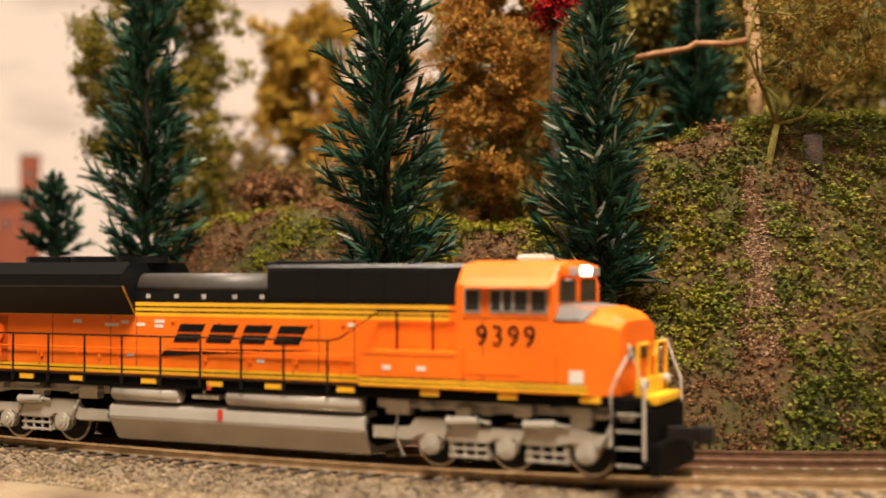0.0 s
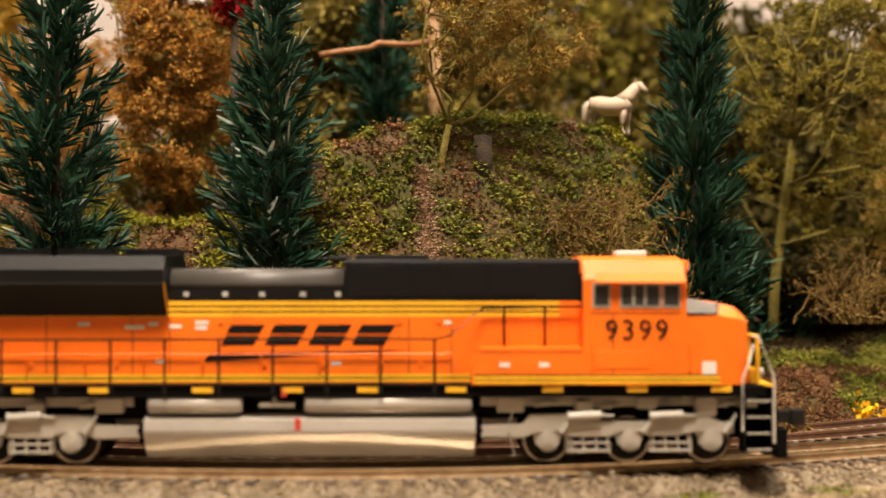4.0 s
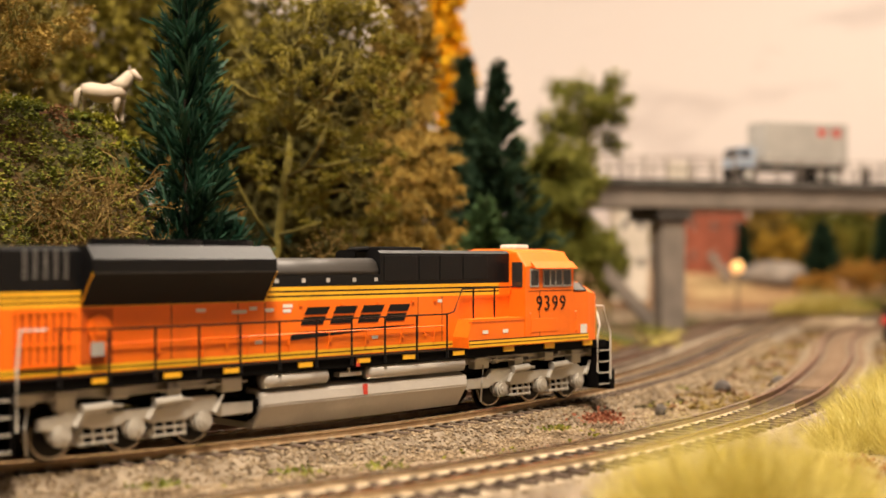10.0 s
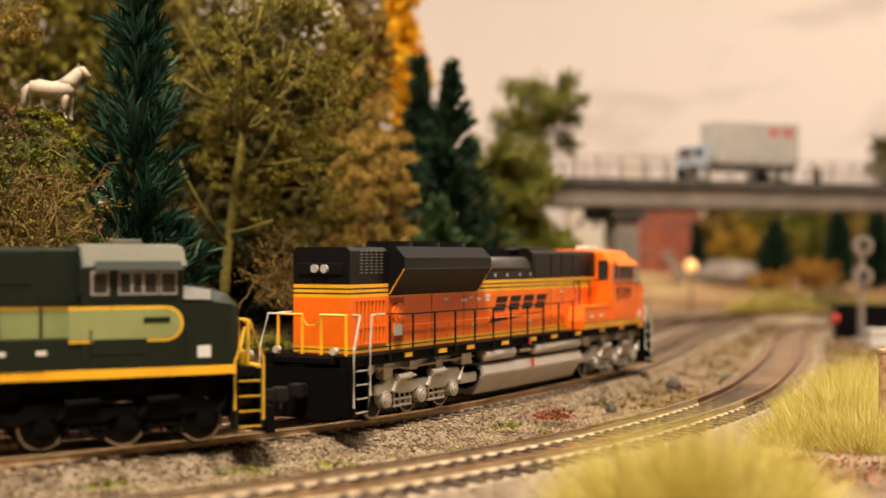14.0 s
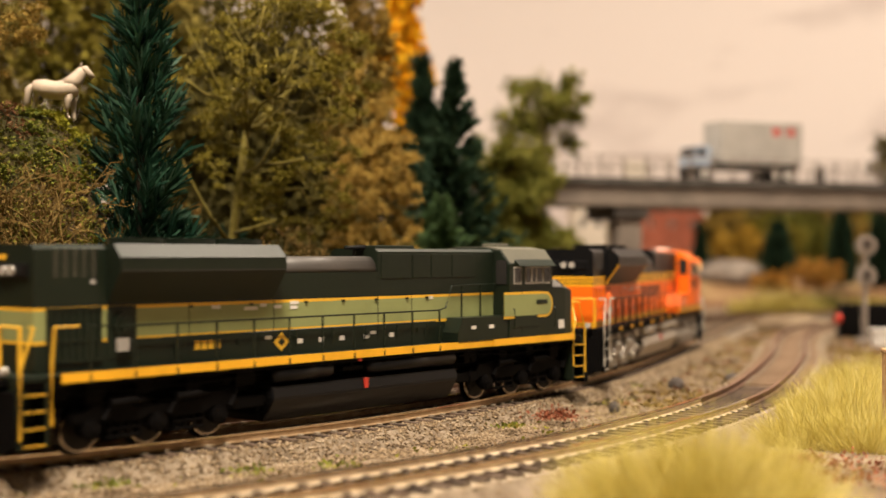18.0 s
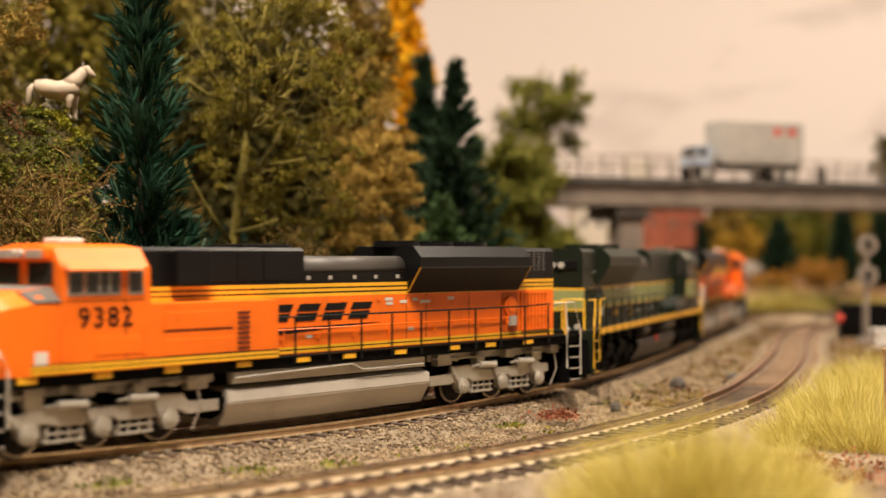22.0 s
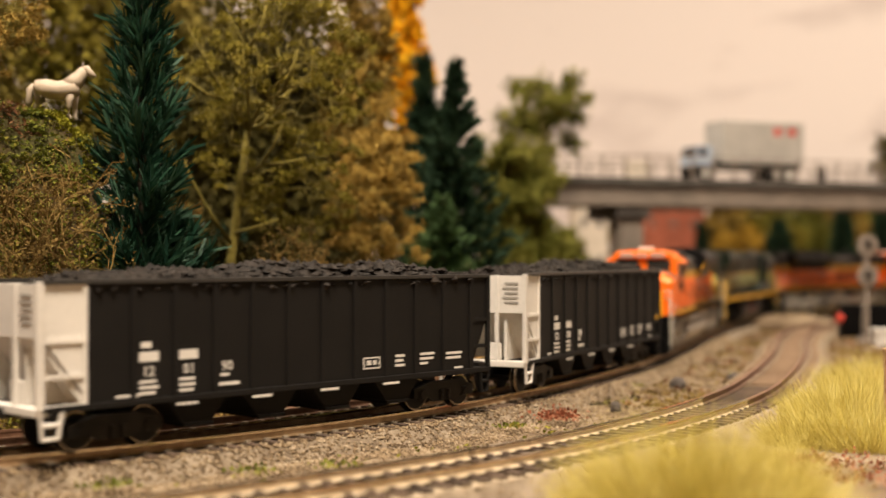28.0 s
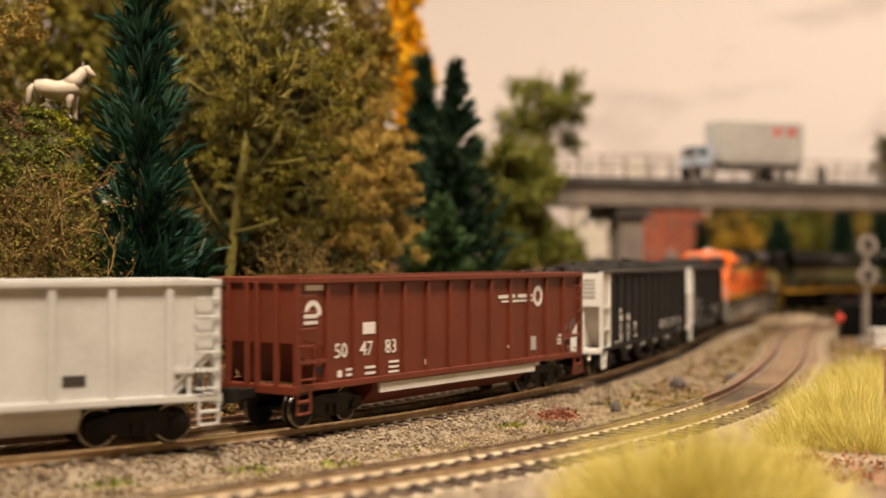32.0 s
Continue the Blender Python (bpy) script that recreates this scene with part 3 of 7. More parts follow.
def conifer(x, y, z, h, w, seed, label, n=100, m="conifer", name="conifer", group="bottle-brush conifers", thick=1.0, taper=.62, needle=.0095, rise=1.0, silver=0):
    """A bottle-brush fir: a wire trunk with twisted branches, each a tuft of flat plastic bristles."""
    r = rnd(seed)
    t = empty(name, label, "tree", group)
    t.location = (x, y, z)
    v, f = [], []
    tube(v, f, [(0, 0, -.006), (0, 0, h * .5), (0, 0, h)], [.0018, .0013, .0005])
    v2, f2 = [], []

    def strip(vv, ff, p0, d, ln, wd):
        side = d.cross(Vector((r.normal(), r.normal(), r.normal()))).normalized() * wd
        c = len(vv)
        bend = Vector((0, 0, ln * r.uniform(-.10, .06)))
        vv.extend([p0 - side, p0 + side, p0 + d * ln * .55 + side + bend * .3, p0 + d * ln * .55 - side + bend * .3, p0 + d * ln + side * .55 + bend, p0 + d * ln - side * .55 + bend])
        ff.extend([(c, c + 1, c + 2, c + 3), (c + 3, c + 2, c + 4, c + 5)])
    bv, bf = [], []
    for i in range(n):
        u = ((i + r.rand()) / n) ** 1.1
        a = i * 2.399 + r.normal() * .4
        out = w * .5 * ((1 - u) ** taper) * r.uniform(.55, 1.12) * min(1, .75 + u * 2.5) + .002
        lift = (r.uniform(.35, .85) + .7 * u) * rise
        b0 = Vector((0, 0, h * u * .95))
        way = Vector((math.cos(a), math.sin(a), lift)).normalized()
        reach = max(.003, out / math.hypot(way.x, way.y) - needle * .55)
        full = int(28 * min(1.4, .5 + reach / .018))
        for k in range(full):
            q = r.rand() ** .8
            off = Vector((r.normal(), r.normal(), r.normal()))
            off = (off - way * off.dot(way)).normalized()
            d = (way * r.uniform(.75, 1.25) + off * r.uniform(.25, .75)).normalized()
            ln = needle * r.uniform(.65, 1.1) * (1 - .25 * u)
            # a few strips get the painted glint; silver sets how many
            far = silver and r.rand() < .035 * silver
            strip(v2 if far else bv, f2 if far else bf, b0 + way * reach * q, d, ln, .00050 * thick * r.uniform(.6, 1.3))
    ob = new("trunk", mesh_of("trunk", v, f, M["darkbark"], True))
    ob.parent = t
    ob = new("needles", mesh_of("needles", bv, bf, M[m]))
    ob.parent = t
    if v2:
        ob = new("silver_bristles", mesh_of("silver_bristles", v2, f2, M["bristle_glint"]))
        ob.parent = t
        tagged(ob, "a few bristles coloured pale as glints", kind="stuff")
    return t


def open_tree(x, y, z, label, stem, mid, radii, m, seed, tips=300, puff=.0030, per=48, size=.0013, bark="bark", rad=.0017, limb=.0011, lowstem=None, shell=.45, name="tree", cat="tree", crook=.10, group="", bare=(), gaps=75.0):
    """A model tree of dried twigs: limbs fork and fork again towards the ends, each end holding a small puff of crumbs."""
    r = rnd(seed)
    t = empty(name, label, cat, group)
    t.location = (x, y, z)
    v, f, c = [], [], []
    stem = [Vector(p) for p in stem]
    tube(v, f, stem, [rad * (1.2 - .45 * i / (len(stem) - 1)) for i in range(len(stem))], 9)
    top = stem[-1]
    low = Vector(lowstem) if lowstem else top
    ends = []
    while len(ends) < tips:
        d = r.normal(size=3)
        d /= np.linalg.norm(d)
        rr = shell + (1 - shell) * r.rand() ** .5
        lump = .80 + .42 * noise.noise(Vector(d * 1.9) + Vector((seed * 1.7, 0, 0))) + .12 * noise.noise(Vector(d * 5.5) + Vector((0, seed, 0)))
        e = Vector(mid) + Vector(d * rr * lump * np.array(radii))
        if noise.noise(e * gaps + Vector((seed * .7, 0, seed))) > -.04:
            ends.append(e)
    total = len(ends)

    def jig(k):
        return Vector((r.normal(), r.normal(), r.normal())) * k

    def split(start, pts, depth):
        n = len(pts)
        wd = limb * max(.17, (n / total) ** .42)
        if n == 1:
            e = pts[0]
            ln = (e - start).length
            k1 = start.lerp(e, .35) + jig(ln * crook)
            k2 = start.lerp(e, .7) + jig(ln * crook)
            tube(v, f, [start, k1, k2, e], [wd, wd * .9, wd * .8, wd * .55], 4)
            q = np.array(e)[None] + r.normal(size=(per, 3)) * (puff, puff, puff * .62) * r.uniform(.65, 1.2)
            c.append(q + (0, 0, puff * .2))
            g = max(3, per // 4)
            u = .45 + .55 * r.rand(g)[:, None]
            c.append(np.array(k1)[None] * (1 - u) + np.array(e)[None] * u + r.normal(size=(g, 3)) * puff * .4)
            return
        cen = sum(pts, Vector()) / n
        node = start.lerp(cen, .50 if depth else .38) + jig((cen - start).length * crook)
        bendp = start.lerp(node, .5) + jig((node - start).length * crook * .9)
        tube(v, f, [start, bendp, node], [wd, wd * .92, wd * .85], 6 if depth < 3 else 4)
        a = np.array([tuple(p - cen) for p in pts])
        ax = np.linalg.svd(a, full_matrices=False)[2][0]
        o = np.argsort(a @ ax)
        h = max(1, min(n - 1, int(n * r.uniform(.36, .64))))
        split(node, [pts[i] for i in o[:h]], depth + 1)
        split(node, [pts[i] for i in o[h:]], depth + 1)
    up = [p for p in ends if p.z > low.z + .25 * (Vector(mid).z - low.z)] if lowstem else ends
    down = [p for p in ends if p not in up]
    for a0 in range(5):
        grp = [p for p in up if int(((math.atan2(p.y - mid[1], p.x - mid[0]) + math.pi) / 6.2832 * 5) % 5) == a0]
        if grp:
            split(top, grp, 1)
    for side in (-1, 1):
        grp = [p for p in down if (p.x - low.x) * side >= 0]
        if grp:
            split(low, grp, 1)
    for pts in bare:
        tube(v, f, [Vector(p) for p in pts], [limb * .42 * (1 - .2 * i) for i in range(len(pts))], 5)
    ob = new("trunk", mesh_of("trunk", v, f, M[bark], True))
    ob.parent = t
    ob = new("crown", flake_mesh("crown", np.concatenate(c), size, M[m], seed + 100))
    ob.parent = t
    return t


def curly_bush(x, y, z, h, w, m, seed, label, stems=70, n=26, size=.0011, twig="tanleaf", rad=.00026):
    """A tangle of curling dry stems with crumbs along them."""
    r = rnd(seed)
    t = empty("bush", label, "bush")
    t.location = (x, y, z)
    v, f, c = [], [], []
    for k in range(stems):
        p = Vector((r.normal() * w * .16, r.normal() * w * .16, -.003))
        a = r.uniform(0, 6.283)
        d = Vector((math.cos(a) * r.uniform(.1, .9) * w / h, math.sin(a) * r.uniform(.1, .9) * w / h, 1)).normalized()
        pts, ln = [p.copy()], h * r.uniform(.5, 1.1) / 9
        for g in range(9):
            d = (d + Vector((r.normal(), r.normal(), r.normal() * .8)) * .34 + Vector((0, 0, .05))).normalized()
            p = p + d * ln
            pts.append(p.copy())
            if g in (3, 5, 6, 7):
                e = (d + Vector((r.normal(), r.normal(), r.normal())) * .8).normalized()
                q = p + e * ln * 1.3
                q2 = q + (e + Vector((r.normal(), r.normal(), r.normal())) * .7).normalized() * ln * .9
                tube(v, f, [p, q, q2], [rad * .8, rad * .7, rad * .5], 3)
                c.append(np.array(q2)[None] + r.normal(size=(n // 2, 3)) * .0013)
        tube(v, f, pts, [rad * (1.3 - .08 * i) for i in range(10)], 4)
        c.append(np.array(pts[-1])[None] + r.normal(size=(n, 3)) * .0016)
        c.append(np.array(pts[6])[None] + r.normal(size=(n // 3, 3)) * .0014)
    ob = new("twig_frame", mesh_of("twig_frame", v, f, M[twig]))
    ob.parent = t
    q = np.concatenate(c)
    q[:, 2] = np.abs(q[:, 2])
    ob = new("foliage", flake_mesh("foliage", q, size, M[m], seed + 50))
    ob.parent = t
    return t


def grow(r, v, f, p, d, ln, rad, depth, tips, spread=.75, up=.25):
    """Limbs fork until they are twigs; their ends are kept."""
    q = p + d * ln * .5 + Vector((r.normal(), r.normal(), r.normal())) * ln * .06
    e = p + d * ln
    tube(v, f, [p, q, e], [rad, rad * .82, rad * .66], 5 if depth > 1 else 4)
    if depth == 0:
        tips.append(e)
        return
    for k in range(3 if r.rand() < .6 else 2):
        nd = (d + Vector((r.normal(), r.normal(), r.normal() * .7)) * spread + Vector((0, 0, up))).normalized()
        grow(r, v, f, e if k else p.lerp(e, r.uniform(.7, 1)), nd, ln * r.uniform(.62, .85), rad * .62, depth - 1, tips, spread, up)
    tips.append(e)


def broadleaf(x, y, z, h, w, m, seed, label, n=5000, size=.0026, trunk=.3, lean=0.0, bark="bark", rad=.0016, hollow=.35, squash=1.0, name="tree", group="", puff=.006, levels=4, low=.0, shift=0.0):
    """A model tree: a forked trunk, and a ragged crown of flakes gathered round the twigs."""
    r = rnd(seed)
    t = empty(name, label, "tree", group)
    t.location = (x, y, z)
    v, f, tips = [], [], []
    top = Vector((lean * h, 0, h * trunk))
    tube(v, f, [(0, 0, -.006), (lean * h * .4, 0, h * trunk * .5), top], [rad * 1.25, rad, rad * .85], 8)
    cz, rz, rx = h * (trunk + 1 + low) / 2, h * (1 - trunk - low) / 2 * squash, w / 2
    mid = Vector((shift, 0, cz))
    # clump centres in the crown, each at the end of a crooked limb
    heads = []
    for k in range(6):
        a = 6.283 * k / 6 + r.uniform(-.4, .4)
        heads.append(mid + Vector((math.cos(a) * rx * .42, math.sin(a) * rx * .42, rz * r.uniform(-.45, .45))))
    heads.append(mid + Vector((0, 0, rz * .5)))
    for p in heads:
        j = top.lerp(p, .5) + Vector((r.normal(), r.normal(), r.normal())) * w * .04
        tube(v, f, [top, j, p], [rad * .7, rad * .55, rad * .42], 6)
    nc = int(min(150, 34 + 13 * levels)) if levels < 5 else 150
    c, per = [], max(6, n // nc)
    kr = .62 * (rx * rx * rz / nc) ** (1 / 3) * 1.55 + puff * .25
    for k in range(nc):
        d = r.normal(size=3)
        d /= np.linalg.norm(d)
        rr = max(hollow, r.rand() ** .38)
        rr *= 1 / (math.hypot(d[0], d[1]) ** 2.6 + abs(d[2]) ** 2.6) ** (1 / 2.6)
        edge = .84 + .34 * noise.noise(Vector(d * 2.3) + Vector((seed, 0, 0)))
        p = mid + Vector(d * rr * edge * (rx, rx, rz)) * .92
        near = min(heads, key=lambda q: (q - p).length)
        j = near.lerp(p, .5) + Vector((r.normal(), r.normal(), r.normal())) * kr * .35
        tube(v, f, [near.lerp(top, r.uniform(0, .25)), j, p], [rad * .36, rad * .28, rad * .2], 4)
        outward = (p - mid).normalized()
        big = kr * r.uniform(.7, 1.25)
        for i in range(5):
            e = p + (outward * .6 + Vector((r.normal(), r.normal(), r.normal())) * .75).normalized() * big * r.uniform(.7, 1.15)
            tube(v, f, [p, p.lerp(e, .5) + Vector((r.normal(), r.normal(), r.normal())) * big * .12, e], [rad * .2, rad * .15, rad * .1], 3)
            g = max(2, per // 5)
            u = r.rand(g) ** .6
            q = np.array(p)[None] * (1 - u[:, None]) + np.array(e)[None] * u[:, None]
            c.append(q + r.normal(size=(g, 3)) * big * .24)
    ob = new("trunk", mesh_of("trunk", v, f, M[bark], True))
    ob.parent = t
    ob = new("crown", flake_mesh("crown", np.concatenate(c), size, M[m], seed + 100))
    ob.parent = t
    return t


def brush(x, y, z, h, w, m, seed, label, n=1400, size=.0018, name="bush", twigs=26, group=""):
    """A low bush: a fan of thin twigs with crumbs of foliage."""
    r = rnd(seed)
    t = empty(name, label, "bush", group)
    t.location = (x, y, z)
    v, f, tips = [], [], []
    for k in range(twigs):
        a = r.uniform(0, 6.283)
        d = Vector((math.cos(a) * w / h * r.uniform(.1, .8), math.sin(a) * w / h * r.uniform(.1, .8), 1)).normalized()
        grow(r, v, f, Vector((0, 0, -.002)), d, h * .36, .00032, 2, tips, .55, .3)
    ob = new("twig_frame", mesh_of("twig_frame", v, f, M["tanleaf"]))
    ob.parent = t
    c = np.array([tuple(p) for p in tips])
    c[:, 0] = np.clip(c[:, 0], -w * .62, w * .62)
    c[:, 1] = np.clip(c[:, 1], -w * .62, w * .62)
    c[:, 2] = np.clip(c[:, 2], 0, h)
    pts = c[r.randint(len(c), size=n)] + r.normal(size=(n, 3)) * .0016
    pts[:, 2] = np.abs(pts[:, 2])
    ob = new("foliage", flake_mesh("foliage", pts, size, M[m], seed + 50))
    ob.parent = t
    return t


def tuft(x, y, z, h, w, seed, label, n=1500, m="straw", wd=.00009):
    """Static grass: fine blades standing in all directions."""
    r = rnd(seed)
    v, f = [], []
    for i in range(n):
        a, u = r.uniform(0, 6.283), math.sqrt(r.rand())
        p = Vector((u * w * .5 * math.cos(a), u * w * .5 * math.sin(a), 0))
        ln = h * r.uniform(.3, 1.25) * (1 - .45 * u * u)
        d = Vector((math.cos(a) * u * .8 + r.normal() * .5, math.sin(a) * u * .8 + r.normal() * .5, 1)).normalized()
        e = p + d * ln
        mid = p + d * ln * .55 + Vector((r.normal(), r.normal(), 0)) * ln * .04
        sd = d.cross(Vector((r.normal(), r.normal(), r.normal()))).normalized() * wd * r.uniform(.7, 1.4)
        k = len(v)
        v += [p - sd, p + sd, mid + sd * .8, mid - sd * .8, e]
        f += [(k, k + 1, k + 2, k + 3), (k + 3, k + 2, k + 4)]
    ob = new("grass_tuft", mesh_of("grass_tuft", v, f, M[m]))
    ob.location = (x, y, z)
    return tagged(ob, label, "grass", kind="stuff")


# bottle-brush conifers
conifer(-0.4203, 0.3483, .056, .150, .050, 11, "tall dark green bottle-brush conifer on the mossy slope", 105, silver=.4)
conifer(-0.2940, 0.3365, .050, .150, .054, 12, "tall dark green bottle-brush conifer on the mossy slope", 120, taper=.5, silver=.5)
conifer(-0.2246, 0.3547, .048, .114, .050, 13, "dark green bottle-brush conifer with a few bristles coloured as glints", 92, taper=.8, silver=1.6)
conifer(-0.1108, 0.4560, .024, .188, .056, 14, "dark green bottle-brush conifer beside the horse", 125, taper=1.35, needle=.0115, rise=1.5)
conifer(-0.4940, 0.3638, .062, .036, .034, 15, "small dark green conifer at the foot of a tree", 46, needle=.006)
conifer(-0.1028, 0.4746, .018, .054, .046, 16, "short dark green conifer under the large tree", 60, needle=.009)
conifer(-0.0978, 0.5597, .018, .049, .046, 20, "short dark green conifer under the large tree", 60, needle=.009)
conifer(-0.2480, 0.4900, .098, .090, .040, 21, "dark green conifer in the shade behind the dead trunk", 70)
conifer(0.0015, 0.6650, .022, .140, .078, 17, "tall narrow blue-green pine in the distance", 210, "pine", "pine", "distant pines", 1.3, .95, .007, .8)
conifer(-0.0171, 0.7799, .022, .162, .078, 18, "tall dark pine behind the others", 210, "pine", "pine", "distant pines", 1.4, .95, .008, .8)
conifer(-0.0048, 0.6400, .035, .052, .050, 19, "small bright green pine", 110, "freshpine", "pine", "distant pines", 1.3, .9, .006, .7)
# broadleaved trees
open_tree(-0.4868, 0.4167, .050, "tall olive green tree with a ragged crown", [(0, 0, -.01), (.001, 0, .03), (0, 0, .055)], (0, 0, .100), (.046, .040, .098), "olive", 31, 800, .0026, 64, .0016, lowstem=(0, 0, .02), gaps=50.0)
broadleaf(-0.5447, 0.5945, .065, .165, .075, "amber", 32, "amber autumn tree further back on the hill", 11000, .004, .2)
open_tree(-0.3028, 0.4194, .060, "orange-brown autumn tree of curly foliage", [(0, 0, -.01), (.001, 0, .02), (0, 0, .04)], (.001, 0, .078), (.036, .032, .080), "rustleaf", 33, 900, .0020, 60, .0012, lowstem=(0, 0, .012), crook=.2, shell=.3)
broadleaf(-0.2615, 0.3929, .062, .118, .016, "redleaf", 34, "small crimson autumn tree", 1200, .0022, .70, bark="darkbark", levels=0)
broadleaf(-0.2756, 0.5338, .100, .115, .085, "woodleaf", 35, "deep olive tree in the shade of the woods", 11000, .0035, .1)
broadleaf(-0.3351, 0.5963, .09, .14, .09, "woodleaf", 36, "deep olive tree in the shade of the woods", 11000, .004, .1)
open_tree(-0.1874, 0.4012, .078, "thin olive shrub tree with a forked bare stem", [(-.001, 0, -.006), (.0005, 0, .012), (.004, 0, .028)], (.019, .004, .073), (.040, .026, .044), "olive2", 37, 330, .0013, 40, .0010, "flocked", .0013, .0011, shell=.25, crook=.16)
open_tree(-0.1761, 0.4750, .095, "olive brown tree with open twigs", [(0, 0, -.004), (.001, 0, .02), (.002, 0, .03)], (0, 0, .055), (.030, .026, .042), "olive2", 38, 170, .0016, 44, .0012, "flocked", .001, .0008, crook=.16)
broadleaf(-0.2326, 0.7708, .10, .16, .13, "olive", 39, "broad olive tree behind the horse meadow", 6000, .005, .1)
broadleaf(-0.1823, 0.8058, .08, .18, .11, "woodleaf", 40, "broad olive tree behind the horse meadow", 11000, .005, .1)
open_tree(-0.0919, 0.5297, .022, "large olive green tree with a pale forked trunk", [(-.002, 0, -.006), (0, 0, .03), (.004, -.001, .062), (.0075, -.001, .088)], (.021, 0, .104), (.046, .040, .068), "olive", 41, 520, .0014, 52, .0010, "flocked", .0020, .0021, (.005, -.001, .068), .72, crook=.13,
          bare=[((.001, -.001, .040), (-.006, -.010, .052), (-.013, -.014, .066), (-.016, -.015, .074)), ((.002, -.001, .045), (.012, -.012, .047), (.022, -.018, .050)),
                ((.0075, -.001, .087), (.0015, -.014, .098), (-.0053, -.026, .112), (-.011, -.033, .125)), ((.0015, -.014, .098), (-.006, -.020, .100), (-.013, -.026, .105)),
                ((.0075, -.001, .087), (.010, -.018, .1026), (.0118, -.030, .116), (.006, -.038, .128)), ((.0118, -.030, .116), (.018, -.034, .123), (.020, -.036, .132)),
                ((.0075, -.001, .087), (.0152, -.018, .0957), (.0255, -.029, .100), (.037, -.034, .104)), ((.0255, -.029, .100), (.030, -.035, .107), (.032, -.036, .115)),
                ((.0055, -.001, .069), (.0152, -.016, .0718), (.0214, -.026, .0786), (.0255, -.031, .0865)), ((.0152, -.016, .0718), (.025, -.024, .072), (.0346, -.032, .0734))])
open_tree(-0.0362, 0.5999, .030, "golden brown autumn tree beside the large one", [(0, 0, -.006), (0, 0, .02)], (0, 0, .055), (.024, .022, .052), "goldleaf", 42, 260, .0020, 60, .0014, lowstem=(0, 0, .01))
broadleaf(-0.0476, 0.6598, .040, .185, .040, "olive2", 43, "olive brown tree behind the autumn tree", 9000, .003, .05)
broadleaf(-0.0318, 0.8599, .03, .235, .036, "yellowleaf", 44, "bright yellow autumn tree at the wood's edge", 5000, .006, .40)
broadleaf(0.0408, 0.9001, .008, .142, .076, "midgreen", 45, "mid green tree at the end of the wood", 26000, .004, .03)
broadleaf(0.0668, 0.9602, .012, .205, .064, "midgreen", 46, "tall thin green tree with open top", 3200, .004, .52, .02, levels=-1)
# low bushes
brush(-0.3951, 0.3938, .076, .030, .042, "earth", 51, "reddish brown bush on the crest", 2600, .002)
curly_bush(-0.1374, 0.4185, .060, .040, .040, "drybrush", 52, "dry tan bush of curling stems under the horse", 44, 12)
curly_bush(-0.1440, 0.4010, .030, .036, .036, "drybrush", 53, "dry tan bush of curling stems on the slope", 40, 12)
curly_bush(-0.1345, 0.4050, .024, .056, .026, "drybrush", 54, "sparse curling tan bush on the slope under the horse", 46, 10)
curly_bush(-0.0598, 0.4998, .040, .032, .044, "drybrush", 55, "curling tan bush under the large tree", 44, 10)
brush(-0.1485, 0.6995, .050, .045, .05, "rustleaf", 56, "rusty brown undergrowth between the trees", 1500, .003)
# grass in front of the tracks
tuft(0.0500, 0.2650, -.004, .0310, .040, 61, "soft tuft of straw yellow grass close to the second track", 9000, wd=.00013)
tuft(0.0690, 0.2802, -.004, .024, .026, 62, "soft low tuft of straw yellow grass", 900)
tuft(0.1106, 0.4004, -.002, .016, .026, 63, "tuft of pale yellow static grass beside the second track", 2600)
tuft(0.1321, 0.4305, -.002, .024, .030, 66, "tuft of pale yellow static grass beside the second track", 3120)
tuft(0.1332, 0.4605, -.002, .018, .028, 67, "tuft of pale yellow static grass beside the second track", 2340)
tuft(0.1267, 0.3904, -.002, .018, .030, 68, "tuft of pale yellow static grass beside the second track", 2340)
tuft(0.0941, 0.3703, -.002, .009, .020, 69, "thin low tuft of pale grass beside the second track", 420)
tuft(0.1595, 0.4606, -.002, .026, .040, 64, "tuft of pale yellow static grass beside the second track", 3900)
tuft(0.1856, 0.5606, -.002, .020, .050, 65, "tuft of pale yellow static grass beside the second track", 3380)

# ---- bridge, truck and far scenery ----
def bank():
    xs, ys = np.arange(-0.3, 2.2, .04), np.arange(1.40, 2.36, .03)
    v, f, n = [], [], len(xs)
    for y in ys:
        for x in xs:
            u = min(max((y - 1.42) / .32, 0), 1)
            v.append((x, y, -.004 + .046 * u * u * (3 - 2 * u) + .02 * max(0, y - 1.74) + .006 * bumps(x, y, 9) + .003 * bumps(x, y, 30, 2.0)))
    for j in range(len(ys) - 1):
        for i in range(n - 1):
            a = j * n + i
            f.append((a, a + 1, a + n + 1, a + n))
    tagged(new("far_bank", mesh_of("far_bank", v, f, M["field"], True)), "brown and tan field rising behind the bridge", "field", kind="structure")


M["field"] = mat("brown_field", [(0.11, 0.05, 0.022), (0.22, 0.12, 0.055), (0.36, 0.25, 0.12)], 9, 0.95, 0, 0.6, 300)
bank()

BR0, BR1 = Vector((0.0034, 0.9650, 0)), Vector((0.3757, 1.1013, 0))
BDIR = (BR1 - BR0).normalized()
BANG = math.atan2(BDIR.y, BDIR.x)


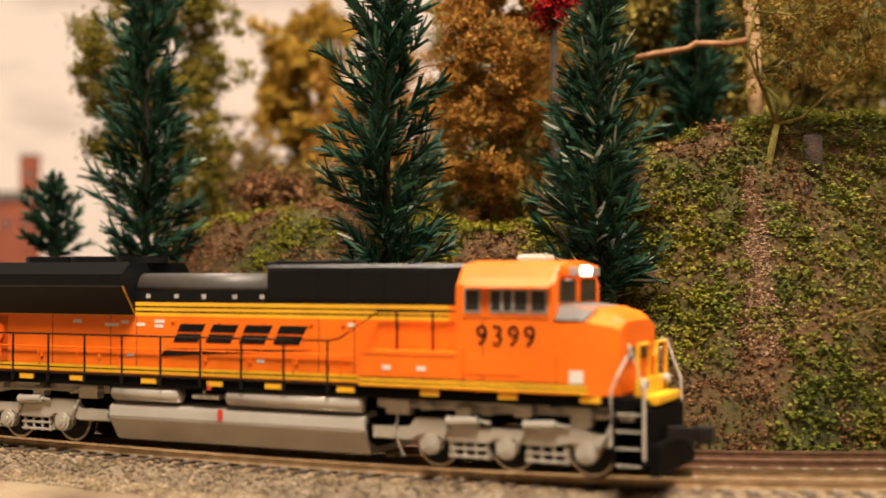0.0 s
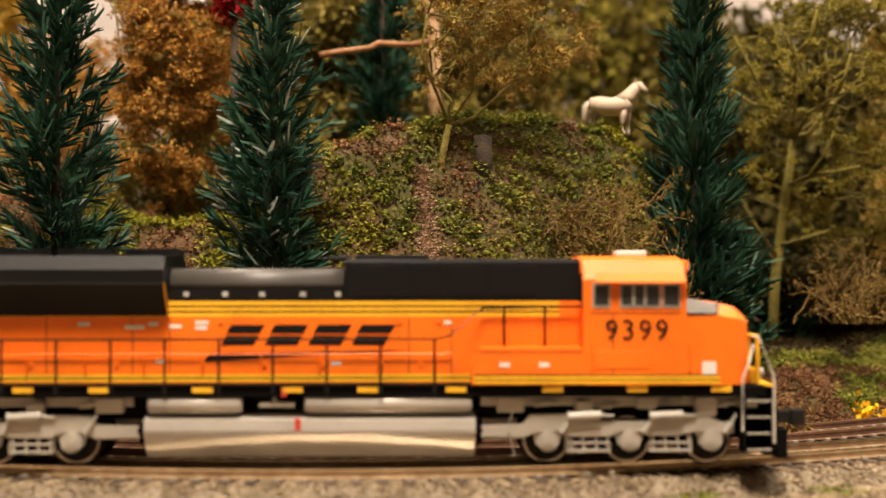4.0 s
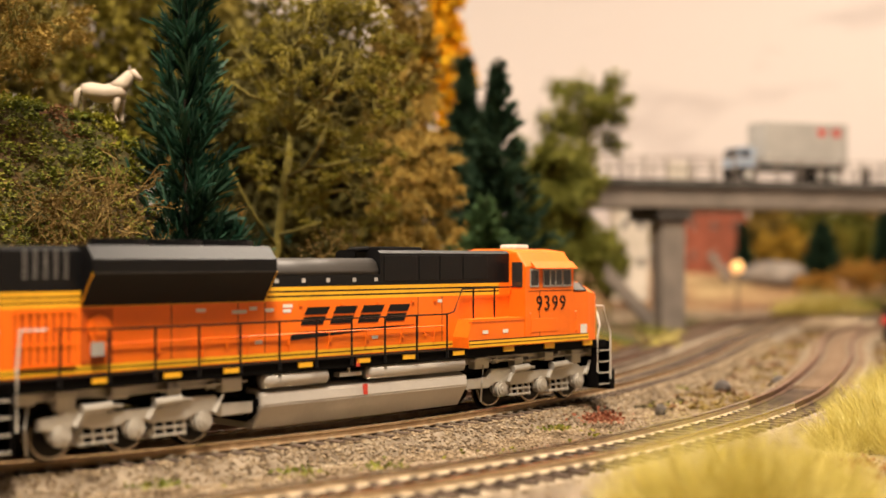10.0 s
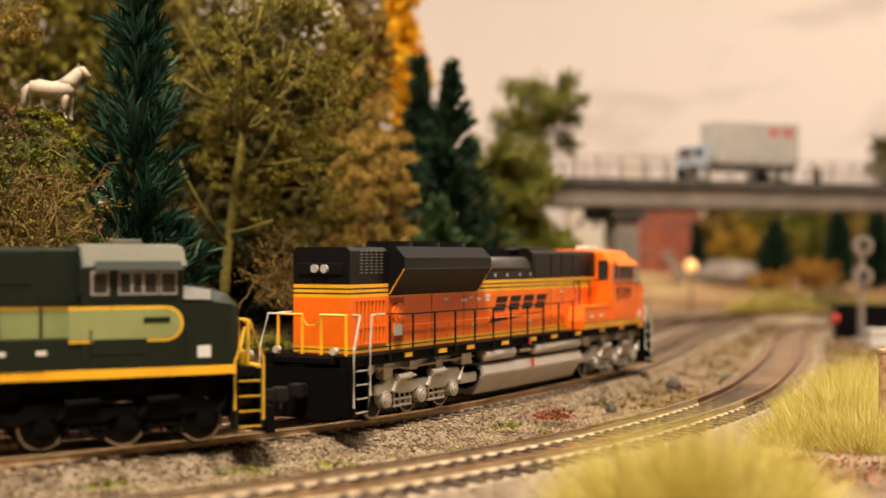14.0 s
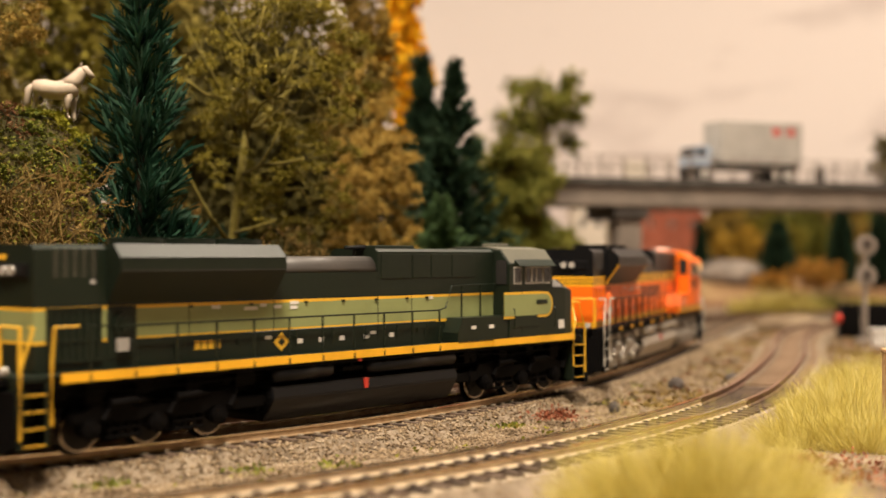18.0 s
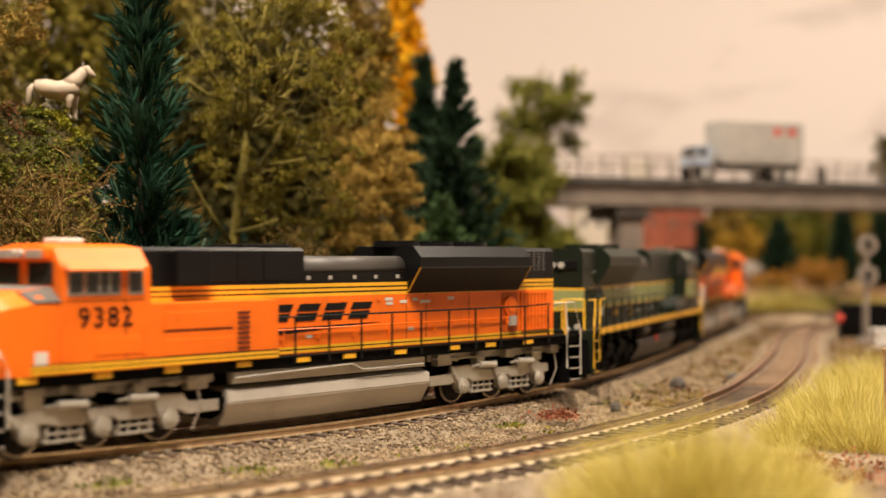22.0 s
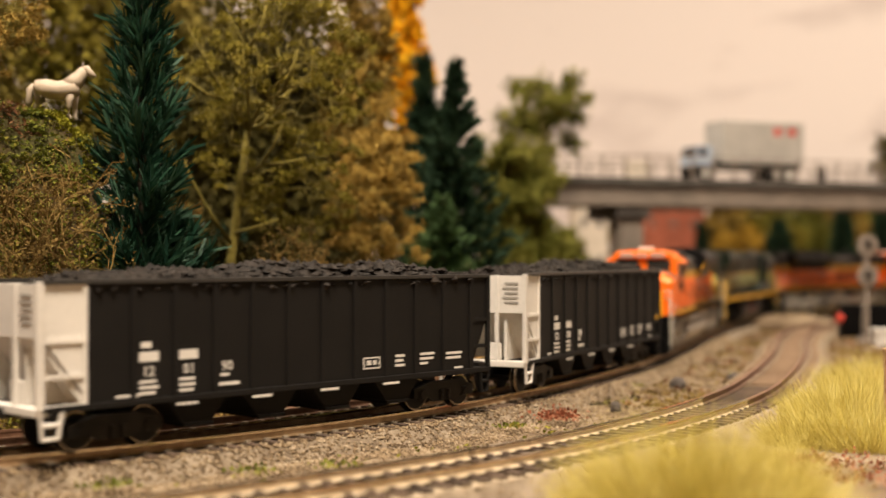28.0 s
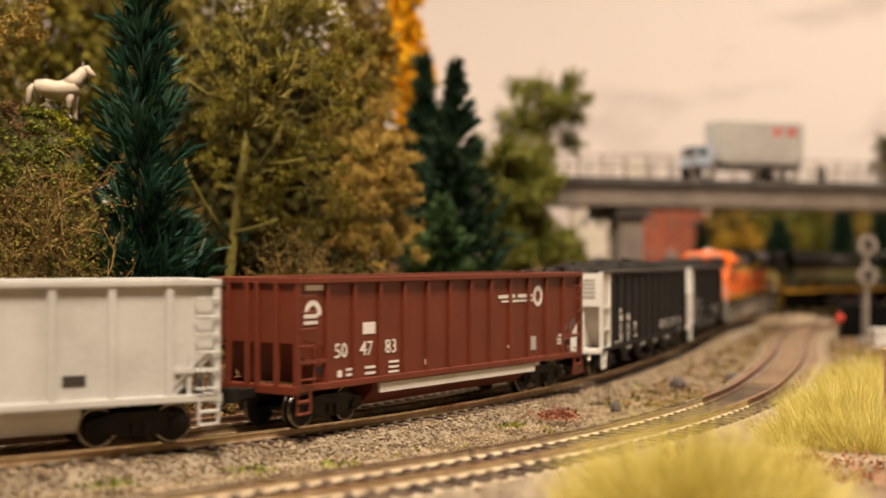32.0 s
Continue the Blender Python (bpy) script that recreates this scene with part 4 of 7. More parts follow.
def bridge():
    t = empty("road_bridge", "grey concrete road bridge on a thick pier", "bridge")
    t.matrix_basis = Matrix.Translation(BR0) @ Matrix.Rotation(BANG, 4, "Z")
    L = 1250
    part("deck", box(B(), -150, L, -4, 62, 113, 118.5, 1), M["asphalt"], t)
    part("girder", box(B(), -150, L, 0, 6, 97.5, 113, .8), M["concrete"], t, "long grey girder")
    part("girder", box(B(), -150, L, 52, 58, 97.5, 113, .8), M["concrete"], t, "long grey girder")
    for y in (-4, 60):
        part("kerb", box(B(), -150, L, y, y + 3, 118.5, 119.6, .3), M["darkconc"], t)
        for k in range(70):
            x = -140 + 20 * k
            part("railing_post", box(B(), x - .7, x + .7, y + .6, y + 2, 119, 137.5), M["concrete"], t)
        for z in (128, 137):
            part("railing_bar", rod(B(), (-150, y + 1.3, z), (L, y + 1.3, z), .6, 5), M["concrete"], t)
    c = Matrix.Rotation(-BANG, 4, "Z") @ (Vector((0.1437, 1.0205, 0)) - BR0) * 1000
    part("pier_cap", box(B(), c.x - 15, c.x + 15, 2, 56, 87, 97.5, 1.5), M["darkconc"], t, "dark pier cap")
    part("pier", box(B(), c.x - 10.5, c.x + 10.5, 6, 24, -6, 87, 1.5), M["concrete"], t, "thick grey pier")
    part("pier_cap", box(B(), c.x + 520, c.x + 550, 2, 56, 87, 97.5, 1.5), M["darkconc"], t, "dark pier cap")
    part("pier", box(B(), c.x + 524, c.x + 546, 6, 24, -6, 87, 1.5), M["concrete"], t, "thick grey pier")
    part("wing_wall", prism(B(), [(c.x - 52, 40), (c.x - 52, 54), (c.x - 10, 12), (c.x - 10, -2)], 20, 26), M["concrete"], t, "slanted grey wing wall")
    return t


bridge()


def on_bridge(u, v, z):
    p = BR0 + BDIR * u + Vector((-BDIR.y, BDIR.x, 0)) * v
    return Matrix.Translation((p.x, p.y, z)) @ Matrix.Rotation(BANG, 4, "Z")


def bridge_u(p):
    return (Vector(p) - BR0).dot(BDIR)


def box_truck():
    t = empty("box_truck", "light grey box truck with a pale blue cab crossing the bridge", "truck")
    t.matrix_basis = on_bridge(bridge_u((0.2566, 1.0609, 0)), .016, .1185)
    part("cargo_box", box(B(), -39, 39, -14, 14, 15, 50, .8), M["boxgrey"], t, "light grey ribbed cargo box")
    for k in range(12):
        part("box_rib", box(B(), -37 + 6.6 * k, -36.2 + 6.6 * k, -14.3, -14, 16, 49), M["boxgrey"], t)
    for x in (10, 24):
        part("marking", side_decal(B(), x, x + 7, 39, 45, -14.3), M["red"], t, "red marking block")
    part("chassis", box(B(), -58, 38, -11, 11, 10, 15, .5), M["sill_black"], t)
    cabp = part("cab", prism(B(), [(-62.5, 13), (-63, 20), (-60.5, 29), (-48, 29), (-47, 13)], -12.5, 12.5), M["blue"], t, "pale blue cab")
    part("windscreen", prism(B(), [(-63.3, 20.5), (-61.2, 28), (-60.8, 28), (-62.9, 20.5)], -11, 11), M["glass"], cabp)
    part("side_window", box(B(), -60, -53, -12.8, -12.4, 21, 27), M["glass"], cabp)
    part("bumper", box(B(), -63.5, -47, -12.3, 12.3, 6, 13, .6), M["sill_black"], t, "black bumper and running board")
    for x in (-55, 12, 24):
        for y in (-12.5, 12.5):
            w = part("wheel", rod(B(), (x, y - 2, 6), (x, y + 2, 6), 6, 18), M["sill_black"], t)
            part("rim", rod(B(), (x, y - 2.4, 6), (x, y + 2.4, 6), 3.6, 14), M["white"], w, "pale rim")


def at_px(ob, x, y, z, rz=0):
    ob.matrix_basis = Matrix.Translation((x, y, z)) @ Matrix.Rotation(radians(rz), 4, "Z")
    return ob


box_truck()
kiosk = empty("road_barrier", "pale barrier box on the bridge deck", "barrier")
kiosk.matrix_basis = on_bridge(bridge_u((0.1587, 1.0305, 0)), .03, .1185)
part("panel", box(B(), -10, 10, -4, 4, 2, 17, .8), M["plaster"], kiosk)
for x in (-9, 7):
    part("leg", box(B(), x, x + 2, -4, 4, 0, 3), M["concrete"], kiosk)
post = empty("bollard", "small dark bollard on the bridge deck", "bollard")
post.matrix_basis = on_bridge(bridge_u((0.3309, 1.0811, 0)), .03, .1185)
part("shaft", box(B(), -2.6, 2.6, -2.6, 2.6, 0, 15, .6), M["sill_black"], post)
part("cap", box(B(), -3.2, 3.2, -3.2, 3.2, 15, 17, .6), M["concrete"], post)


def house(name, label, x, y, z, w, d, h, m, roof, rz, rows, cols):
    t = empty(name, label, "building")
    at_px(t, x, y, z, rz)
    part("wall", box(B(), -w / 2, w / 2, -d / 2, d / 2, -20, h, .5), M[m], t)
    if roof:
        part("roof", prism_x(B(), [(-d / 2 - 3, h), (0, h + roof), (d / 2 + 3, h)], -w / 2 - 3, w / 2 + 3), M["darkconc"], t)
    else:
        part("parapet", box(B(), -w / 2 - 1, w / 2 + 1, -d / 2 - 1, d / 2 + 1, h, h + 3, .5), M["darkconc"], t)
    for r in range(rows):
        for c in range(cols):
            cx, cz = -w / 2 + w * (c + .5) / cols, h * (r + .55) / rows
            f = part("window", box(B(), cx - 3.5, cx + 3.5, -d / 2 - .8, -d / 2 + .2, cz - 5, cz + 5), M["gasket"], t)
            part("pane", box(B(), cx - 2.8, cx + 2.8, -d / 2 - 1.0, -d / 2 - .7, cz - 4.2, cz + 4.2), M["glass"], f)
    return t


house("brick_building", "red brick building behind the bridge pier", 0.2847, 1.7210, .040, 88, 60, 78, "brick", 0, 12, 2, 3)
house("pale_building", "pale plastered building beyond the trees", 0.1532, 1.4505, .030, 36, 40, 84, "plaster", 8, 6, 2, 2)
house("brick_tower", "slim red brick tower in the distance", -1.3592, 1.0362, .02, 24, 24, 182, "brick", 0, 50, 4, 1)
house("brick_building", "low dark red brick building in the distance", -1.3390, 0.9895, .02, 70, 50, 125, "brick", 12, 45, 2, 3)
chute = empty("loading_chute", "grey slanted loading chute beside the brick building", "chute")
at_px(chute, 0.2817, 1.6010, .045, 0)
part("slab", box(B(), -4, 4, -10, 10, -18, 22, .5, Matrix.Rotation(radians(-35), 4, "Y")), M["concrete"], chute)
part("leg", box(B(), 8, 10, -8, 8, -20, 2), M["concrete"], chute)


def dome(name, label, cat, x, y, z, w, h, m, seed):
    """A lumpy heap."""
    bm = B()
    bmesh.ops.create_icosphere(bm, subdivisions=4, radius=1)
    for v in bm.verts:
        k = 1 + .14 * noise.noise(v.co * 2 + Vector((seed, 0, 0))) + .06 * noise.noise(v.co * 6)
        v.co = Vector((v.co.x * w / 2, v.co.y * w / 2, v.co.z * h)) * k
    ob = part(name, bm, M[m], None, k=1, smooth=True)
    ob.location = (x, y, z)
    return tagged(ob, label, cat)


dome("gravel_mound", "grey gravel heap behind the bridge", "heap", 0.3516, 1.6212, .035, .09, .018, "concrete", 3)
for k, (x, y, m, h, w, lab) in enumerate(((0.3293, 1.7011, "pine", .075, .022, "dark green fir below the bridge"), (0.4071, 1.6014, "pine", .075, .040, "dark green fir below the bridge"), (0.4708, 1.5516, "pine", .095, .034, "tall dark fir below the bridge"), (0.5285, 1.5818, "pine", .095, .036, "tall dark fir below the bridge"),
                                          (0.4992, 1.7517, "midgreen", .07, .04, "green conifer below the bridge"), (0.3538, 1.9012, "pine", .06, .03, "dark green fir far behind"))):
    conifer(x, y, .025, h, w, 70 + k, lab, 800, m, "fir", "far firs", 4)
broadleaf(0.4065, 1.8014, .04, .055, .10, "amber", 81, "mustard yellow shrubs in the distance", 1500, .009, .05)
broadleaf(0.5305, 1.9518, .04, .06, .14, "olive", 82, "distant olive shrubs below the bridge", 1500, .009, .05)
broadleaf(0.6249, 1.9522, .04, .075, .14, "olive2", 83, "distant grey-olive shrubs below the bridge", 1500, .009, .05)
broadleaf(0.1117, 1.2504, .005, .085, .05, "midgreen", 84, "green shrub beside the pale building", 1500, .006, .1)
broadleaf(0.4278, 1.5015, .02, .035, .07, "rustleaf", 85, "rusty brown shrub on the field", 900, .006, .05)
broadleaf(0.3625, 1.4512, .02, .018, .05, "rustleaf", 86, "low orange-brown shrub on the field", 600, .006, .05)
broadleaf(0.4480, 1.3015, .10, .09, .05, "darkleaf", 87, "dark tree standing behind the bridge railing", 1200, .006, .1)
tuft(0.3155, 1.2411, -.004, .036, .075, 88, "pale yellow grass clump beyond the bridge", 1400, "straw", .0006)
tuft(0.3809, 1.2813, -.004, .030, .06, 89, "yellow-green grass clump beyond the bridge", 1000, "midgreen", .0007)
tuft(0.4148, 1.2614, -.004, .028, .06, 90, "yellow-green grass clump beyond the bridge", 1000, "straw", .0007)
tuft(0.1038, 0.8127, -.003, .022, .012, 91, "thin pale weed by the pier", 120, "straw", .0005)
tuft(0.1097, 0.9304, -.003, .014, .06, 92, "green grass strip at the foot of the trees", 900, "midgreen", .0005)
tuft(0.0768, 0.8003, -.003, .012, .06, 93, "green grass strip at the foot of the trees", 900, "midgreen", .0004)

lampo = empty("yard_lamp", "small glowing yard lamp on a short post", "lamp")
at_px(lampo, 0.2536, 1.3409, -.004)
part("post", rod(B(), (0, 0, 0), (0, 0, 47), 1.2), M["darkconc"], lampo)
bm = B()
bmesh.ops.create_uvsphere(bm, u_segments=16, v_segments=10, radius=6.5, matrix=Matrix.Translation((0, 0, 52)))
part("bulb", bm, glow("warm_bulb", (1.0, 0.55, 0.20), 1.0), lampo, "glowing warm bulb", True)


def signal():
    t = empty("railway_signal", "grey railway signal mast with two round target heads", "signal")
    at_px(t, 0.2778, 0.8610, 0)
    part("base", box(B(), -6, 6, -6, 6, -3, 3, .6), M["concrete"], t)
    part("mast", rod(B(), (0, 1, 0), (0, 1, 72), 1.5, 10), M["concrete"], t)
    for z, m in ((65, "red"), (44.5, "midgreen")):
        h = part("target", rod(B(), (0, -1.2, z), (0, 0, z), 6.9, 24), M["concrete"], t, "round grey target")
        part("lens", rod(B(), (0, -3.4, z), (0, -1.2, z), 2.6, 14), M["darkconc"], h)
        part("hood", box(B(), -2.8, 2.8, -5, -1.2, z + 2.6, z + 3.4), M["darkconc"], h)
    part("ladder", poly(poly(B(), [(-2, 4, 0), (-2, 4, 70)], 4, .35), [(2, 4, 0), (2, 4, 70)], 4, .35), M["concrete"], t)


signal()
cabn = empty("relay_cabinet", "dark relay cabinet with a red lamp beside the track", "cabinet")
at_px(cabn, 0.3001, 0.9310, 0, -8)
part("body", box(B(), -19, 30, -9, 9, -3, 23, .8), M["sill_black"], cabn)
part("door", box(B(), -15, -1, -9.4, -9, 1, 20, .2), M["sill_black"], cabn)
part("door", box(B(), 1, 15, -9.4, -9, 1, 20, .2), M["sill_black"], cabn)
part("red_lamp", rod(B(), (-19, -9, 13), (-22, -10, 13), 3.2, 12), M["red"], cabn, "red lamp")
wb = empty("crossing_slab", "white concrete slab beside the signal", "slab")
at_px(wb, 0.2847, 0.8410, 0)
part("slab", box(B(), -9, 30, -6, 6, -3, 8, .8), M["white"], wb)
part("slab_top", box(B(), -10, 31, -7, 7, 8, 10, .5), M["white"], wb)
fp = empty("wooden_post", "short brown wooden post in the grass", "post")
at_px(fp, 0.1399, 0.4105, 0)
part("shaft", box(B(), -2, 2, -2, 2, -4, 26.5, .5), M["barewood"], fp)
part("cap", box(B(), -2.3, 2.3, -2.3, 2.3, 26.5, 28, .5), M["barewood"], fp)


# ---- on the hill ----
def horse(x, y, z):
    """A small cream horse figure, one plain shape."""
    v, f = [], []
    tube(v, f, [(-9.2, 0, 14.6), (-8.4, 0, 15.0), (-5, 0, 14.9), (0, 0, 14.2), (4.5, 0, 14.8), (7.4, 0, 15.6), (8.8, 0, 16.0)], [.8, 4.0, 4.9, 4.7, 5.0, 4.2, 1.4], 14)
    tube(v, f, [(4.6, 0, 16), (7.6, 0, 19.6), (9.8, 0, 23.4), (10.6, 0, 25.6)], [4.4, 3.5, 2.6, 1.7], 12)
    tube(v, f, [(9.4, 0, 25.4), (11.2, 0, 25.2), (13.2, 0, 23.0), (14.8, 0, 21.2)], [1.4, 2.2, 1.6, 1.1], 10)
    for s in (-.9, .9):
        tube(v, f, [(10.0, s, 26.4), (10.3, s, 28.6)], [.65, .1], 6)
    for lx, ly, k in ((6.4, 2.0, .5), (5.0, -2.0, -.3), (-7.0, 2.0, -.8), (-5.8, -2.0, .6)):
        tube(v, f, [(lx, ly, 13), (lx + k * .4, ly, 8.6), (lx + (k if lx > 0 else k - .8), ly, 5.8), (lx + k, ly, 1.4), (lx + k + .5, ly, 0)], [2.3, 1.5, 1.05, .8, 1.1], 8)
    tube(v, f, [(-9.0, 0, 17.0), (-10.6, 0, 14.4), (-11.0, 0, 8), (-10.6, 0, 4.5)], [.9, 1.5, 1.5, .2], 8)
    ob = new("horse_figurine", mesh_of("horse_figurine", [p * .001 for p in map(Vector, v)], f, M["horse"], True))
    ob.matrix_basis = Matrix.Translation((x, y, z)) @ Matrix.Rotation(radians(14), 4, "Z") @ Matrix.Diagonal((.88, .88, .72, 1))
    tagged(ob, "cream white horse figurine standing on the grassy ledge", "figurine")


def line_s(x, y, near=None):
    """Where along the main line, and how far to its left, a place lies."""
    q = MAIN - np.array((x, y))
    i = int(np.argmin((q ** 2).sum(1)))
    return S_MAIN[i], float(np.hypot(*q[i]))


hx, hy = -0.1418, 0.4585
horse(hx, hy, hill_z(*line_s(hx, hy)) + .0016)


def bare_trunk():
    t = empty("dead_tree", "bare peeling tree trunk with one broken branch", "tree")
    v, f = [], []
    tube(v, f, [(-0.2144, 0.4688, 0.1088), (-0.2156, 0.4681, 0.1288), (-0.2152, 0.4681, 0.1421), (-0.2164, 0.4675, 0.1599), (-0.2181, 0.4666, 0.1888), (-0.2174, 0.4664, 0.2154)], [.0031, .0027, .0025, .0027, .0022, .0017], 10)
    ob = new("trunk", mesh_of("trunk", v, f, M["barewood"], True))
    ob.parent = t
    v, f = [], []
    tube(v, f, [(-0.2164, 0.4676, 0.1474), (-0.2225, 0.4607, 0.1452), (-0.2327, 0.4527, 0.1452), (-0.2349, 0.4489, 0.1429), (-0.2445, 0.4421, 0.1409), (-0.2503, 0.4373, 0.1391)], [.0013, .0012, .0013, .0011, .0012, .0013], 8)
    ob = new("branch", mesh_of("branch", v, f, M["rawbranch"], True))
    ob.parent = t
    tagged(ob, "broken orange-brown branch")


bare_trunk()
st = empty("tree_stump", "dark weathered tree stump on the slope", "stump")
sx, sy = -0.1749, 0.4099
at_px(st, sx, sy, 0.1072 - .0225)
part("wood", rod(B(), (0, 0, 0), (0.6, 0, 18), 4.0, 14, 3.0), M["darkbark"], st, "", True)
part("cut_face", rod(B(), (0.6, 0, 18), (0.6, 0, 18.4), 2.8, 14), M["darkbark"], st)
for k in range(4):
    part("root", rod(B(), (0, 0, 5), (8 * math.cos(k * 1.6), 8 * math.sin(k * 1.6), -2), 2.4, 7, .8), M["darkbark"], st)


def slide():
    """A fan of pale pinkish dirt under the shrub tree."""
    r = rnd(95)
    c = []
    for _ in range(4200):
        u = r.rand() * .8
        s, d = 2.480 + r.normal() * (.002 + .004 * u), .098 - .038 * u
        x, y, _ = on(MAIN, s, d)
        c.append((x, y, hill_z(s, d) + .0008 + .0008 * r.rand()))
    ob = new("dirt_slide", flake_mesh("dirt_slide", c, .0009, leaf("pale_pinkish_dirt", [(0.27, 0.165, 0.095), (0.38, 0.25, 0.155), (0.48, 0.34, 0.225)]), 96, .5))
    tagged(ob, "pale pinkish loose dirt below a shrub", "dirt", kind="stuff")


slide()
# undergrowth that closes the crest
broadleaf(-0.3480, 0.4650, .060, .050, .085, "woodleaf", 171, "low brown undergrowth behind the crest", 9000, .003, .03)
broadleaf(-0.2600, 0.4400, .062, .050, .075, "woodleaf", 172, "low brown undergrowth behind the crest", 9000, .003, .03)
broadleaf(-0.4150, 0.4500, .062, .046, .080, "tanleaf", 173, "low reddish undergrowth behind the crest", 9000, .003, .03)
broadleaf(-0.3050, 0.5000, .070, .060, .090, "woodleaf", 174, "low brown undergrowth behind the autumn tree", 9000, .003, .03)
# dark woods behind the front row; darkleaf carries the shade between crowns
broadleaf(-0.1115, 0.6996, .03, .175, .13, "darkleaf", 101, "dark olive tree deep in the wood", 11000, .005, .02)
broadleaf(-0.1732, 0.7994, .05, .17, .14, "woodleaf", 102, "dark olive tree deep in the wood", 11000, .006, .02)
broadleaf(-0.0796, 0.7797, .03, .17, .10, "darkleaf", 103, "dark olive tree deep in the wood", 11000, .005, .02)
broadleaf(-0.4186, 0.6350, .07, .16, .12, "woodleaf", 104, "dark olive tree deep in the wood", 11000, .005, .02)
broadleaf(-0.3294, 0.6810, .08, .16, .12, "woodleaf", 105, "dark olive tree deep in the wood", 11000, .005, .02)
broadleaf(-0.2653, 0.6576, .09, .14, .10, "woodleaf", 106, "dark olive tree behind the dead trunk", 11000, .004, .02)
broadleaf(-0.5514, 0.5419, .05, .09, .07, "tanleaf", 107, "brownish tree behind the mossy crest", 3000, .004, .05)
broadleaf(-0.4572, 0.5567, .06, .13, .09, "rustleaf", 108, "orange-brown tree behind the conifer", 4000, .004, .05)
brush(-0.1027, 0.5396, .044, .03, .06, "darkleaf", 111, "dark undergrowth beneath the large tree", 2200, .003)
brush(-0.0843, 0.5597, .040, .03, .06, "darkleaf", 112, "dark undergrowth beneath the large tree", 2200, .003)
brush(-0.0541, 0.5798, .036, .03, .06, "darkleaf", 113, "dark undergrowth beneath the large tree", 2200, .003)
for k, (x, y, m, h, w) in enumerate(((0.4076, 2.0014, "olive2", .10, .12), (0.4855, 2.0517, "olive", .115, .14), (0.5353, 2.0018, "midgreen", .10, .13), (0.6118, 2.0521, "olive2", .115, .15), (0.6840, 2.0524, "midgreen", .115, .15), (0.2800, 2.0009, "olive2", .105, .14), (0.7465, 2.0026, "olive", .11, .15))):
    broadleaf(x, y, .045, h, w, m, 150 + k, "blurred shrubs along the foot of the backdrop", 1300, .010, .03, group="backdrop shrubs", name="shrub")
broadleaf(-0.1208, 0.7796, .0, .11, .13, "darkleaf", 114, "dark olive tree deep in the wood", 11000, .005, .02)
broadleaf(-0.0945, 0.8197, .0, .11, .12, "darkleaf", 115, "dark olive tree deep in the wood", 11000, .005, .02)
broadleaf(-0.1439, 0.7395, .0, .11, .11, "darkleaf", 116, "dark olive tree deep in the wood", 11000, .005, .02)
# small things by the tracks
def clump(name, label, x, y, z, w, h, m, n, size, seed, cat="plant"):
    r = rnd(seed)
    p = r.normal(size=(n, 3)) * (w * .3, w * .3, h * .4)
    p[:, 2] = np.abs(p[:, 2])
    ob = new(name, flake_mesh(name, p, size, M[m], seed))
    ob.location = (x, y, z)
    return tagged(ob, label, cat, kind="stuff")


clump("dried_moss", "clump of rusty red dried moss on the ballast", .036, .449, .0005, .012, .0042, "redflock", 320, .0013, 120)
for x, y, w, sd in ((.019, .425, .008, 121), (.062, .372, .010, 122), (-.03, .345, .012, 123), (.075, .56, .010, 124), (-.085, .315, .010, 125), (-.052, .335, .010, 126)):
    clump("weed", "small olive green weed in the gravel", x, y, .001, w, .0018, "moss", 60, .0013, sd)
clump("weed", "small orange-yellow weed beside the siding", -0.0537, 0.4748, .003, .010, .010, "yellowleaf", 90, .0022, 127)
clump("weed", "curly dry weed beside the siding", -0.0770, 0.4297, .003, .02, .010, "tanleaf", 120, .002, 128)
for x, y, w, sd in ((0.0999, 0.3303, .03, 130), (0.0608, 0.2722, .02, 131), (0.1160, 0.3504, .03, 132), (-0.0002, 0.2820, .022, 133), (-0.0143, 0.2899, .012, 134), (0.0995, 0.3603, .02, 135)):
    clump("red_ground_cover", "rusty red ground cover among the grass", x, y, .0, w, .0022, "redflock", 150, .0012, sd)
for x, y, w, h, sd in ((0.1007, 0.5753, .0075, .0032, 3), (0.0615, 0.4852, .0042, .0026, 5), (0.1315, 0.6005, .007, .003, 7)):
    ob = dome("rock", "small dark rock lying on the gravel", "rock", x, y, .0, w, h, "darkconc", sd)
mound = dome("earth_mound", "low tan earth mound between the far tracks", "mound", 0.2689, 1.0309, -.002, .085, .0125, "ground", 11)
mound.scale = (1.0, .42, 1.0)
# ground cover in front
def front_cover():
    r = rnd(140)
    c = []
    for _ in range(5000):
        s, d = r.uniform(S2_NEAR, S2_NEAR + .95), -r.uniform(.026, .16)
        x, y, _ = on(LINE2, s, d)
        if bumps(x, y, 40, 3.3) > -.05:
            c.append((x, y, ground_z(x, y) + .0007))
    ob = new("ground_cover", flake_mesh("ground_cover", c, .0022, M["tanleaf"], 141, .5))
    tagged(ob, "tan and green ground foam beside the second track", "ground cover", kind="stuff")
    c2 = []
    for _ in range(1500):
        s, d = r.uniform(2.5, 3.2), -r.uniform(.012, .075)
        x, y, _ = on(MAIN, s, d)
        if bumps(x, y, 55, 6.3) > .22:
            c2.append((x, y, ground_z(x, y) + .0008))
    ob = new("ground_cover", flake_mesh("ground_cover", c2, .0017, M["mossy"], 142, .5))
    tagged(ob, "olive moss specks in the gravel", "ground cover", kind="stuff")


front_cover()


